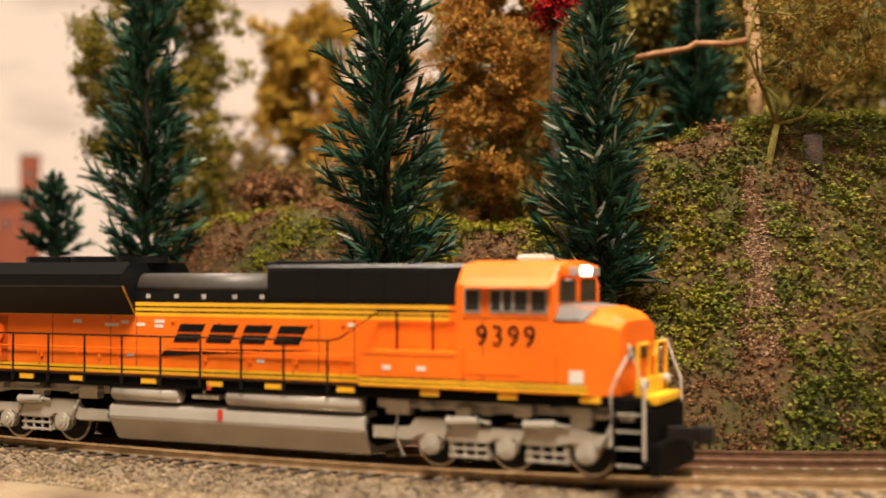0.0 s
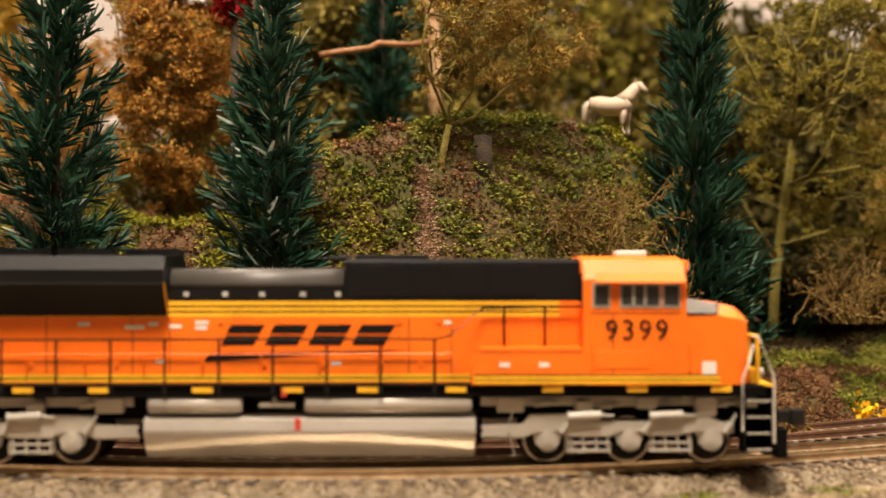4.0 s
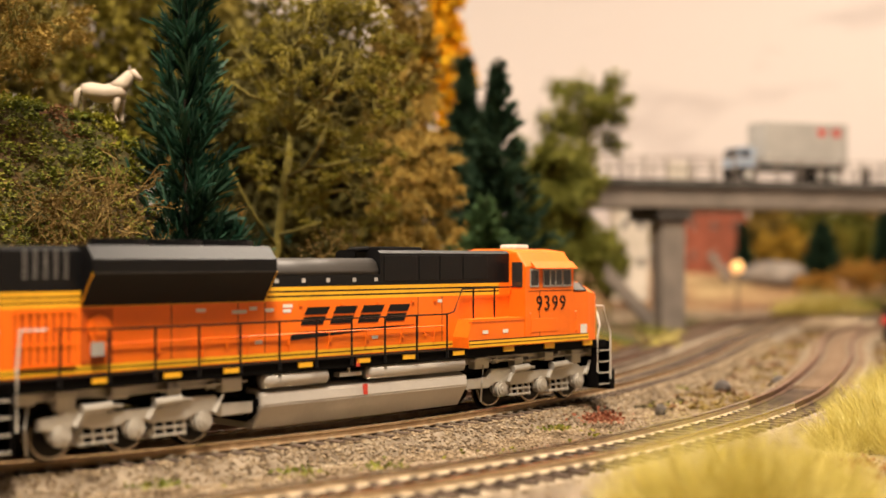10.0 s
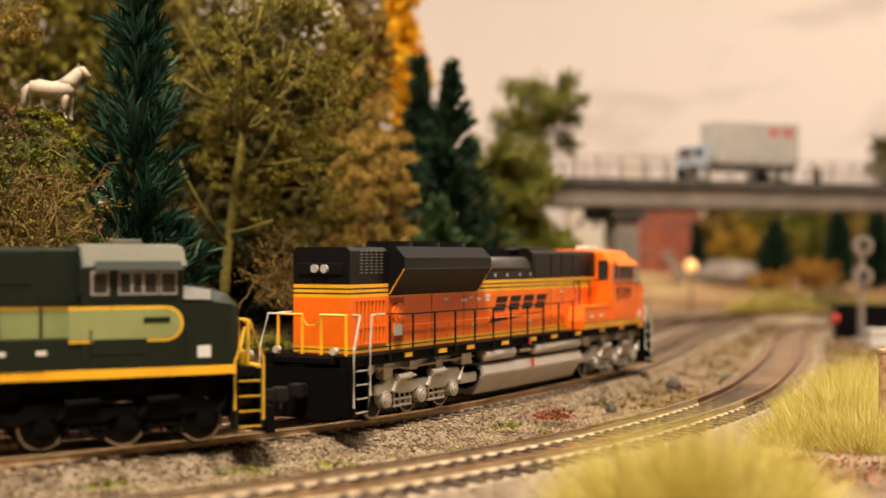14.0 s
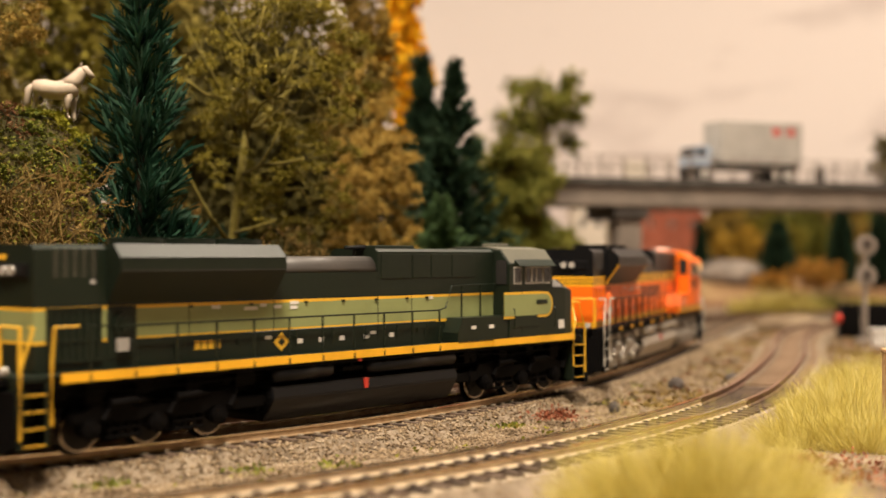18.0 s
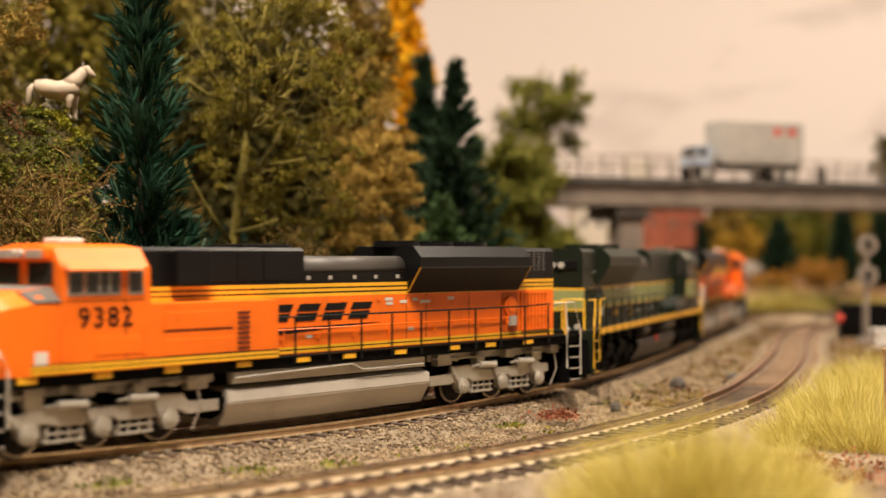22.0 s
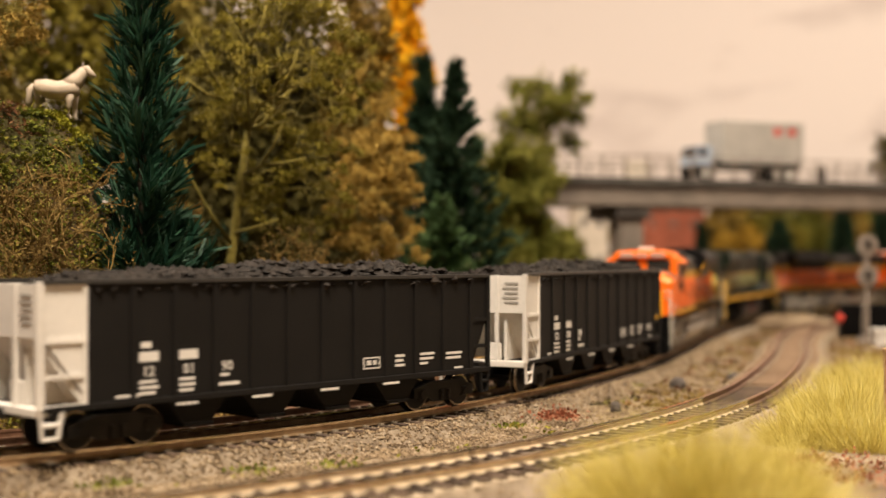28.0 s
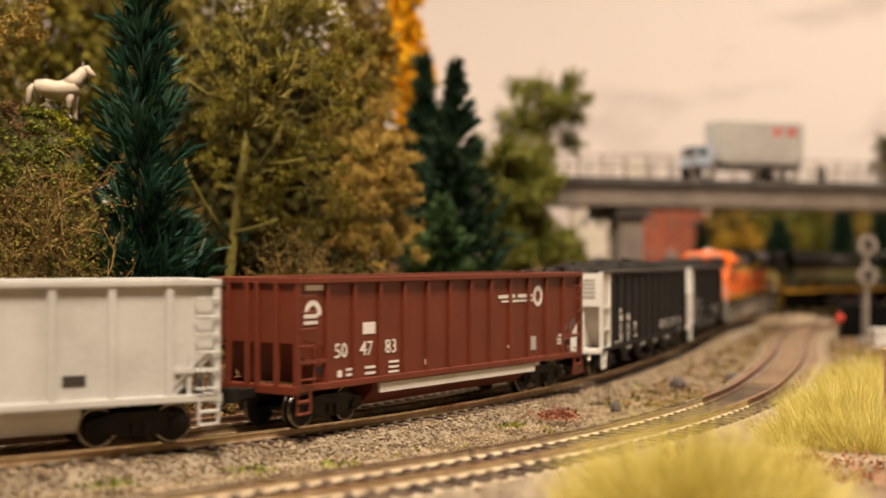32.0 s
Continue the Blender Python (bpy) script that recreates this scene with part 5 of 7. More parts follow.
def litter():
    """Brown crumbs and stones strewn over the ground between and beyond the tracks."""
    r = rnd(145)
    piles = {"duff_and_shade": [], "tanleaf": [], "earth": []}
    for _ in range(15000):
        s, d = r.uniform(2.75, 3.55), -r.uniform(.018, .15)
        x, y, _ = on(MAIN, s, d)
        q = bumps(x, y, 26, 8.1) + .6 * bumps(x, y, 80, 2.2)
        if abs(q) > .16 and float(np.min(np.hypot(*(LINE2 - np.array((x, y))).T))) > .013:
            piles["duff_and_shade" if q < -.35 else ("earth" if q < 0 else "tanleaf")].append((x, y, ground_z(x, y) + .0007))
    for i, (k, c) in enumerate(piles.items()):
        ob = new("ground_litter", flake_mesh("ground_litter", c, .0024, M[k], 146 + i, .5))
        tagged(ob, "brown leaf crumbs strewn over the gravel", "ground cover", kind="stuff")


litter()

# ---- the train ----
def wheelset_mesh(r, name="wheelset", rim=.88):
    """Two flanged wheels on an axle."""
    bm = B()
    rod(bm, (0, -9.5, 0), (0, 9.5, 0), 1.0, 8)
    for s in (1, -1):
        rod(bm, (0, s * 6.9, 0), (0, s * 7.5, 0), r + .75, 24)
        rod(bm, (0, s * 7.5, 0), (0, s * 9.3, 0), r, 24)
        rod(bm, (0, s * 9.3, 0), (0, s * 9.4, 0), r * rim, 20)
    bmesh.ops.scale(bm, vec=(.001,) * 3, verts=bm.verts)
    me = bpy.data.meshes.new(name)
    for f in bm.faces:
        c = f.calc_center_median()
        rad = math.hypot(c.x, c.z) * 1000
        f.material_index = 1 if (rad > r * .9 and abs(f.normal.y) < .5) or .00925 < abs(c.y) < .00935 else 0
        f.smooth = abs(f.normal.y) < .5
    bm.to_mesh(me)
    bm.free()
    me.materials.append(M["wheel"])
    me.materials.append(M["steel"])
    return me


LOCO_WHEEL, CAR_WHEEL = wheelset_mesh(6.1), wheelset_mesh(5.2, rim=.93)
WHEELS = []   # (wheelset, thing, place, radius, reversed)


def wheelset(thing, me, x, r, back):
    ob = share("wheelset", me, thing, Matrix.Translation((x * .001, 0, r * .001)), "steel wheelset with polished treads")
    WHEELS.append((ob, thing, (x * .001, 0, r * .001), r * .001, back))


def side_text(name, body, size, m, thing, x, y, z, label=""):
    s = -1 if y < 0 else 1
    mm = Matrix.Translation((x * .001, y * .001, z * .001)) @ Matrix.Rotation(0 if s < 0 else math.pi, 4, "Z") @ Matrix.Rotation(math.pi / 2, 4, "X")
    return text_part(name, body, size * .001, m, thing, mm, label)


def locomotive(livery, number, back, lamp):
    green = livery == "green"
    if green:
        t = empty("diesel_locomotive", "dark green diesel locomotive with pale green band and yellow stripes", "locomotive", "coupled train")
    else:
        t = empty("diesel_locomotive", "orange and black diesel locomotive, yellow stripes, silver trucks, number " + number, "locomotive", "coupled train")
    body, upper = M["green" if green else "orange"], M["green" if green else "black"]
    under, tankm = (M["sill_black"], M["black"]) if green else (M["silver"], M["tank"])
    rails, ends = (M["green"], M["gold"]) if green else (M["black"], M["yellow"])
    posts = M["gold"] if green else M["handwhite"]
    # frame and walkway
    bm = box(B(), -123, 116, -16.8, 16.8, 17.8, 20.6, .3)
    box(bm, -112, 112, -9, 9, 11.5, 17.6)
    part("underframe", bm, M["sill_black"], t)
    part("walkway", box(box(B(), -123, 41, -17.4, 17.4, 20.6, 21.0), -124, -118, -17.4, 17.4, 20.0, 21.0), M["sill_black"] if not green else M["green"], t)
    for s in (-1, 1):
        if green:
            part("sill_stripe", box(B(), -113, 110, s * 17.35 - .15, s * 17.35 + .15, 19.0, 21.4), M["yellow"], t, "bright yellow sill stripe")
        else:
            for x in (-93, -72, -53, -27, -4.4, 14.6, 37, 61.5, 83, 104.5):
                part("sill_tab", box(B(), x - 2.6, x + 2.6, s * 17.0 - .3, s * 17.0 + .3, 19.0, 20.9, .1), M["yellow"], t)
    # hood, layer by layer
    hw = 10.5
    layers = [("hood_side", 20.7, 28.2, body), ("hood_stripe", 28.2, 29.1, M["gold"]), ("hood_band", 29.1, 36.6, M["lime"]), ("hood_stripe", 36.6, 37.5, M["gold"]), ("hood_top_side", 37.5, 42, body)] if green else \
        [("hood_side", 20.7, 21.2, body), ("hood_stripe", 21.2, 22.0, M["yellow"]), ("hood_stripe", 22.0, 22.35, M["black"]), ("hood_stripe", 22.35, 23.2, M["yellow"]), ("hood_side", 23.2, 38.0, body), ("hood_stripe", 38.0, 39.0, M["yellow"]), ("hood_stripe", 39.0, 39.5, M["black"]),
         ("hood_stripe", 39.5, 40.4, M["yellow"]), ("hood_stripe", 40.4, 40.9, M["black"]), ("hood_stripe", 40.9, 42.0, M["yellow"])]
    for nm, z0, z1, m in layers:
        part(nm, box(B(), -116.5, 70.5 if green else 64, -hw, hw, z0, z1), m, t)
    if not green:
        part("hood_side", box(B(), 64, 70.6, -hw, hw, 20.7, 42), body, t)
    part("rear_hood", prism_x(B(), [(-hw, 42), (-hw, 52.2), (-hw + 1.6, 53.4), (hw - 1.6, 53.4), (hw, 52.2), (hw, 42)], -116.5, -95), upper, t)
    wing = [(-10.8, 38.2), (-16.6, 46.6), (-16.6, 50.2), (-13.2, 53.6), (13.2, 53.6), (16.6, 50.2), (16.6, 46.6), (10.8, 38.2)]
    rad = part("radiator", prism_x(B(), wing, -95, -37), upper, t, "flared radiator housing")
    for s in (-1, 1):
        lip = prism_x(B(), [(s * 16.68, 50.1), (s * 13.2, 53.72), (s * 13.0, 53.6), (s * 16.5, 50.0)], -94.5, -37.4)
        part("radiator_edge", lip, M["black"] if not green else M["green"], rad)
        if not green:
            for x in (-95.1, -36.9):
                part("edge_line", poly(B(), [(x, s * 11.0, 38.6), (x, s * 16.5, 46.6)], 4, .25), M["yellow"], rad)
        part("seam", box(B(), -94.5, -37.4, s * 16.62 - .1, s * 16.62 + .1, 46.5, 46.8), M["roof_grey"], rad)
    mid = prism_x(B(), [(-hw, 42), (-hw, 45.4), (hw, 45.4), (hw, 42)], -37, 9)
    part("engine_hood", mid, upper, t)
    arc = [(hw - .2 - 3.6 * (1 - math.cos(a)) , 45.4 + 5.0 * math.sin(a)) for a in [k * .26 for k in range(7)]]
    part("engine_roof", prism_x(B(), [(-y, z) for y, z in arc] + arc[::-1], -36.6, 8), M["roof_shine"], t, "weathered grey curved roof", True)
    fh = [(-hw, 42), (-hw, 51.9), (-hw + 1.3, 52.9), (hw - 1.3, 52.9), (hw, 51.9), (hw, 42)]
    part("front_hood", prism_x(B(), fh, 8.5, 70.6), upper, t)
    part("roof_hatch", box(B(), 11, 30, -7.5, 7.5, 50.6, 54.0, .6), upper, t)
    for s in (-1, 1):
        for x0, x1 in ((10, 24.4), (25.4, 34), (35, 45), (46, 58)):
            part("hood_door", box(B(), x0, x1, s * hw - .25, s * hw + .25, 43.2, 51.2, .15), upper, t)
        for k in range(8):
            x = -112.6 + 2.1 * k
            part("louvre", box(B(), x, x + 1.0, s * hw - .5, s * hw + .5, 23.5, 37.2), body, t)
        # flat plate; the depth of the intake is only its darker orange
        part("intake_recess", box(B(), -113, -96.5, s * (hw + .05) - .06, s * (hw + .05) + .06, 23.5, 36.8), M["green" if green else "orange_shade"], t, "intake screen with its shade in a darker orange")
        for z in (23.4, 28.6, 36.8):
            part("louvre_bar", box(B(), -113, -96.5, s * hw - .54, s * hw + .54, z, z + .6), body, t)
        blow = rod(B(), (-90, s * 8, 32.5), (-90, s * 11.6, 32.5), 3.4, 20)
        rod(blow, (-90, s * 11.6, 32.5), (-90, s * 12.1, 32.5), 2.0, 16)
        box(blow, -92.5, -88, min(s * 10, s * 11.4), max(s * 10, s * 11.4), 26, 32, .4)
        part("blower_housing", blow, body, t)
        # flat plate whose darker orange stands for shade in the bay
        part("blower_recess", box(B(), -95, -85.8, s * (hw + .1) - .08, s * (hw + .1) + .08, 23.6, 37.4), M["green" if green else "orange_shade"], t, "blower bay with its shade in a darker orange")
        part("fuse_box", box(B(), -92.6, -89, s * 11.6 - .5, s * 11.6 + .5, 25.5, 29.0), M["gasket"], t, "grey control box")
        bm = B()
        for c in range(5):
            for q in range(8):
                box(bm, -111 + c * 2.8, -109.6 + c * 2.8, s * (hw + .05) - .1, s * (hw + .05) + .1, 52 - q * .95, 52.3 - q * .95)
        part("vent_grille", bm, M["nosegrey"] if not green else M["drab"], t, "fine grey vent grille")
        for x in (-33, -23, -13.5, -3, 6) if not green else (-100, -92):
            part("decal", side_decal(B(), x, x + 1.4, 43.2, 44.4, s * (hw + .02)), M["boxgrey"], t)
        for x, z, w in ((-60, 35.6, 3), (-48, 34.8, 5), (-42, 35.6, 2.5), (-36.5, 35.0, 3), (-30, 36.0, 3.5), (-30, 34.6, 3.0), (-40, 26, 2.5), (5, 25.5, 2.5), (34, 36, 2)):
            part("decal", side_decal(B(), x, x + w, z, z + 1.0, s * (hw + .02)), M["white"], t)
    for s in (-1, 1):
        for x in (-68, -46, -36.5, 25, 36) if not green else (-68, -36.5, 8.6, 25):
            part("door_seam", box(B(), x - .12, x + .12, s * (hw + .02) - .06, s * (hw + .02) + .06, 23.4, 37.9), M["oxide"] if not green else M["black"], t, "thin shaded door joint")
        for x in (-72, -50, -28, -12, 3, 18, 28):
            part("door_latch", box(B(), x - .5, x + .5, s * (hw + .2) - .25, s * (hw + .2) + .25, 25.2, 26.6, .1), body, t)
            part("door_hinge", box(B(), x + 4, x + 5.2, s * (hw + .2) - .2, s * (hw + .2) + .2, 36.2, 36.9, .1), body, t)
    if green:
        part("cab_roof", prism_x(B(), [(-17.7, 48.0), (-13.6, 52.9), (-6, 53.9), (6, 53.9), (13.6, 52.9), (17.7, 48.0), (13, 52.2), (-13, 52.2)], 69.9, 96.6), M["drab"], t, "drab grey-green cab roof")
        part("nose_top", prism(B(), [(95.4, 42.6), (103, 41.9), (105, 41.2), (105, 40.6), (103, 41.2), (95.4, 41.8)], -11.4, 11.4), M["drab"], t, "drab grey-green nose top")
    for x in (-78, -60, -42.5):
        fan = part("roof_fan", rod(B(), (x, 0, 53.5), (x, 0, 55.2), 7.8, 24), upper, t)
        blade = box(B(), -7.4, 7.4, -.35, .35, 55.2, 55.6)
        first = part("fan_blade", blade, upper, fan)
        for k in range(5):
            m = Matrix.Translation((x * .001, 0, 0)) @ Matrix.Rotation(6.283 * k / 10, 4, "Z")
            if k:
                share("fan_blade", first.data, fan, m)
            else:
                first.matrix_basis = m
    hn = rod(B(), (5, -3, 50.5), (5, -3, 53), .5)
    for k in range(3):
        rod(hn, (3, -4 + k * 1.4, 53), (9, -4 + k * 1.4, 53.2), .35, 8, .9)
    part("horn", hn, M["black"], t)
    # battery box and cab
    for s in (-1, 1):
        if s < 0:
            top = 30.3 if not green else 29.4
            part("battery_box", prism(B(), [(41, 20.9), (41, 24.5), (43.4, top), (70.4, top), (70.4, 20.9)], -17.5, -10.4), body, t)
            for x in (48, 58):
                part("decal", side_decal(B(), x, x + 2.6, 25.4, 26.6, -17.52), M["white"], t)
            if not green:
                # thin line of shade under the lid, put into the colour
                part("box_line", box(B(), 41.4, 70.2, -17.62, -17.5, 29.2, 29.5), M["orange_shade"], t)
        else:
            part("equipment_cabinet", box(B(), 24.5, 70.4, 10.4, 17.5, 20.9, 37.9, .35), body, t, "wide equipment cabinet behind the cab")
            for z0, z1 in ((23.6, 28.0), (30.6, 35.4)):
                part("cabinet_panel", box(B(), 41.5, 64.5, 17.4, 17.75, z0, z1, .15), body, t)
                # dark strip paints the shadow below each raised panel
                part("panel_shadow_line", box(B(), 41.5, 64.5, 17.45, 17.6, z0 - .5, z0 - .1), M["oxide"] if not green else M["black"], t)
            for k in range(9):
                z = 22.8 + 1.42 * k
                part("cabinet_louvre", box(B(), 35.4, 39.6, 17.5, 17.72, z, z + .7), M["oxide"] if not green else M["black"], t)
            part("air_filter_box", box(B(), 46, 58, 10.4, 14.6, 42.2, 52.0, .5), upper, t, "black box standing off the hood")
    cabo = [(-17.9, 20.9), (-17.9, 47.6), (-13.6, 52.6), (-6, 53.6), (6, 53.6), (13.6, 52.6), (17.9, 47.6), (17.9, 20.9)]
    bm = prism_x(B(), cabo, 69.2, 95.5)
    bmesh.ops.bevel(bm, geom=[e for e in bm.edges if abs(e.verts[0].co.x - e.verts[1].co.x) < .1 and min(e.verts[0].co.z, e.verts[1].co.z) > 40], offset=.7, segments=2, profile=.6, affect="EDGES")
    cab = part("cab", bm, body, t)
    for s in (-1, 1):
        for x0, x1 in ((72.0, 75.6), (79, 88.4), (89.8, 93.4)):
            fr = part("window_frame", box(B(), x0 - .5, x1 + .5, s * 17.9 - .25, s * 17.9 + .25, 40.4, 46.8, .1), M["gasket"], cab, "grey window frame")
            part("pane", box(B(), x0, x1, s * 18.15 - .1, s * 18.15 + .1, 41.1, 46.1), M["glass"], cab, "dark glass pane")
        for x in (81.9, 84.9):
            part("window_post", box(B(), x - .35, x + .35, s * 18.3 - .15, s * 18.3 + .15, 41.0, 46.2), M["gasket"], cab)
        part("sunshade", prism_x(B(), [(s * 17.8, 48.0), (s * 20.0, 46.7), (s * 20.0, 47.0), (s * 17.6, 49.3)], 72.4, 95), body, cab)
        part("door_gap", box(B(), 76.6, 76.85, s * 17.9 - .1, s * 17.9 + .1, 23.4, 39.0), M["oxide"] if not green else M["black"], cab)
        part("panel_line", box(B(), 71, 94, s * 17.9 - .1, s * 17.9 + .1, 39.0, 39.25), M["oxide"] if not green else M["black"], cab)
        for x in (71.4, 96.2):
            part("cab_grab", poly(B(), [(x, s * 17.9, 24.6), (x, s * 18.6, 25), (x, s * 18.6, 31.4), (x, s * 17.9, 31.8)], 4, .2), body, cab)
        for k, digit in enumerate(number):
            side_text("road_digit", digit, 7.4, M["black"], t, 82.8 - s * (k - 1.5) * 4.25, s * 18.05, 34.6)
        part("door_panel", box(B(), 72, 86, s * 17.95 - .12, s * 17.95 + .12, 25.0, 29.6, .1), body, cab)
        part("decal", side_decal(B(), 99.4, 103, 23.6, 26.8, s * 17.92), M["white"], t)
        if not green:
            for z0, z1 in ((21.2, 22.0), (22.35, 23.2)):
                part("cab_stripe_line", box(B(), 41.4 if s < 0 else 24.8, 104, s * 17.6 - .36, s * 17.6 + .36, z1, z1 + .35), M["black"], t)
                part("cab_stripe", box(B(), 41.4 if s < 0 else 24.8, 104, s * 17.6 - .38, s * 17.6 + .38, z0, z1), M["yellow"], t)
        else:
            bo = [(66, 28.2), (91, 28.2)] + [(91 + 4.7 * math.sin(a), 32.9 - 4.7 * math.cos(a)) for a in [k * .314 for k in range(1, 10)]] + [(91, 37.6), (66, 37.6)]
            part("band_border", prism(B(), bo, s * 17.9 - .1, s * 17.9 + .1), M["gold"], t)
            bi = [(66, 29.1), (91, 29.1)] + [(91 + 3.8 * math.sin(a), 32.9 - 3.8 * math.cos(a)) for a in [k * .314 for k in range(1, 10)]] + [(91, 36.7), (66, 36.7)]
            part("cab_band", prism(B(), bi, s * 17.9 - .2, s * 17.9 + .2), M["lime"], t, "pale green band with a rounded end")
            part("number_bar", side_decal(B(), 85, 92, 33.2, 34.6, s * 18.15), M["green"], t, "small dark lettering bar")
            part("sill_stripe", box(B(), 60, 110, s * 17.95 - .1, s * 17.95 + .1, 19.0, 21.4), M["yellow"], t)
    part("rear_window", box(B(), 69.0, 69.3, -16.6, -12, 40.5, 49), M["glass"], cab)
    part("rear_window", box(B(), 69.0, 69.3, 12, 16.6, 40.5, 49), M["glass"], cab)
    part("air_conditioner", box(B(), 80, 88, -3.4, 3.4, 53.4, 55.2, .6), M["white"] if not green else M["drab"], t, "roof air conditioner")
    # nose, tapering forwards
    bm = B()
    sec = [(95, 17.9, 38.6, 42.6), (104, 17.8, 38.4, 41.8), (109, 17.0, 37.6, 40.4), (111.5, 15.4, 36.8, 38.6)]
    ring = []
    for x, w, z, zt in sec:
        ring.append([bm.verts.new(p) for p in ((x, -w, 20.9), (x, -w, z), (x, -w + 5.4, zt), (x, w - 5.4, zt), (x, w, z), (x, w, 20.9))])
    for a, b in zip(ring[:-1], ring[1:]):
        for i in range(6):
            j = (i + 1) % 6
            bm.faces.new((a[i], a[j], b[j], b[i]))
    bm.faces.new(ring[0][::-1])
    bm.faces.new(ring[-1])
    bmesh.ops.recalc_face_normals(bm, faces=bm.faces)
    nose = part("nose", bm, body, t)
    part("nose_top", prism(B(), [(95.4, 42.9), (103, 42.05), (103, 41.6), (95.4, 42.3)], -12, 12), M["nosegrey"], nose, "grey anti-glare panel")
    for s in (-1, 1):
        pane = B()
        vs = [pane.verts.new(p) for p in ((95.6, s * 17.75, 39.0), (103.2, s * 17.5, 38.8), (104.6, s * 13.0, 41.5), (95.6, s * 13.0, 42.7))]
        pane.faces.new(vs)
        bmesh.ops.solidify(pane, geom=list(pane.faces), thickness=-.35)
        bmesh.ops.recalc_face_normals(pane, faces=pane.faces)
        part("nose_panel", pane, M["nosegrey"], nose, "grey slanted nose panel")
        part("nose_panel_edge", poly(B(), [(95.6, s * 17.9, 38.9), (103.2, s * 17.65, 38.7), (104.8, s * 13.0, 41.6)], 5, .3), M["black"], nose)
        part("windscreen", box(B(), 95.3, 95.85, min(s * 2.4, s * 14.0), max(s * 2.4, s * 14.0), 43.2, 48.8, .15), M["glass"], cab, "dark windscreen pane")
        part("number_board", box(B(), 97.0, 97.7, min(s * 4.4, s * 11.4), max(s * 4.4, s * 11.4), 49.8, 52.0, .2), M["gasket"], cab)
    part("visor", box(B(), 94, 97.2, -13, 13, 49.4, 52.6, .9), body, cab)
    part("headlight", rod(rod(B(), (97, -1.6, 51), (98.4, -1.6, 51), 1.2, 14), (97, 1.6, 51), (98.4, 1.6, 51), 1.2, 14), M["headlamp"] if lamp else M["lens"], cab, "twin headlight")
    if not green:
        bm = B()
        for k in range(4):
            box(bm, sec[-1][0], sec[-1][0] + .25, -9 + k * 4.6, -5.4 + k * 4.6, 29, 32.2)
        part("nose_emblem", bm, M["black"], nose, "black slanted emblem bars")
        # emblem on the hood sides: slanted blocks over a long wedge
        for s in (-1, 1):
            for k in range(4):
                x0 = (-22 + k * 11.2)
                y = s * (hw + .03)
                sl = 3.0 if s < 0 else -3.0
                x0 = x0 if s < 0 else -x0 - 8
                part("emblem_block", side_decal(B(), x0, x0 + 8.6, 33.7, 35.9, y, sl * .42), M["black"], t, "black slanted emblem block")
                part("emblem_block", side_decal(B(), x0 - sl * .45, x0 + 8.4 - sl * .45, 30.7, 33.1, y, sl * .42), M["black"], t, "black slanted emblem block")
            f = 1 if s < 0 else -1
            wd = prism(B(), [(-28 * f, 26.4), (-26 * f, 28.8), (24 * f, 29.3)], s * (hw + .03) - .06, s * (hw + .03) + .09)
            part("emblem_wedge", wd, M["black"], t, "long black wedge stripe")
    else:
        for s in (-1, 1):
            dm = prism(B(), [(-33.5, 22.2), (-36.6, 25), (-33.5, 27.9), (-30.4, 25)], s * (hw + .05) - .08, s * (hw + .05) + .1)
            part("diamond_emblem", dm, M["gold"], t, "yellow diamond emblem")
            part("diamond_centre", prism(B(), [(-33.5, 23.8), (-34.9, 25), (-33.5, 26.2), (-32.1, 25)], s * (hw + .15) - .08, s * (hw + .15) + .1), M["green"], t)
            for k in range(4):
                part("number_bar", side_decal(B(), -66 + k * 2.4, -64.2 + k * 2.4, 24.4, 26.9, s * (hw + .02)), M["gold"], t)
            for x in (-27, -18, -9, 2, 14):
                part("decal", side_decal(B(), x, x + 2.2, 24.2, 25.6, s * (hw + .02)), M["white"], t)
        part("rear_plate", box(B(), -116.7, -116.4, 2, 7.5, 49.5, 51), M["gold"], t)
    # lamps at the ends
    for x, s in ((-118, -1),):
        part("rear_light", rod(rod(B(), (-116, -1.8, 46.8), (-117.9, -1.8, 46.8), 1.3, 14), (-116, 1.8, 46.8), (-117.9, 1.8, 46.8), 1.3, 14), M["lens"], t, "twin rear light")
        part("marker", box(B(), -117, -116.4, -8.4, 8.4, 44.9, 48.6, .4), M["black"], t)
    for s in (-1, 1):
        part("ditch_light", rod(B(), (115, s * 10.5, 23.4), (116.8, s * 10.5, 23.4), 1.3, 14), M["lens"], t)
        part("ditch_light", rod(B(), (-124, s * 10.5, 22.4), (-125.6, s * 10.5, 22.4), 1.1, 14), M["lens"], t)
    # ends: pilots, steps, couplers, handrails
    for e in (-1, 1):
        X = lambda v: e * (v - (4.5 if e > 0 else -2.0))
        pl = prism_x(B(), [(-16, 4.5), (-15, 17.6), (15, 17.6), (16, 4.5), (11, 2.2), (-11, 2.2)], min(X(121.5), X(123.5)), max(X(121.5), X(123.5)))
        part("pilot", pl, M["sill_black"], t)
        if e > 0:
            part("plow", prism_x(B(), [(-16.5, 2.0), (-16.5, 9.5), (16.5, 9.5), (16.5, 2.0)], 119, 121.5), M["sill_black"], t)
            part("front_plate", box(B(), 113.4, 115.4, -11, 11, 20.4, 24.6, .4), ends, t, "yellow front platform plate")
        part("anticlimber", box(B(), min(X(119), X(124)), max(X(119), X(124)), -11, 11, 18.6, 20.6, .3), ends if e > 0 else M["sill_black"], t)
        cp = box(B(), min(e * 117, e * 127.5), max(e * 117, e * 127.5), -1.6, 1.6, 9.2, 12.4, .3)
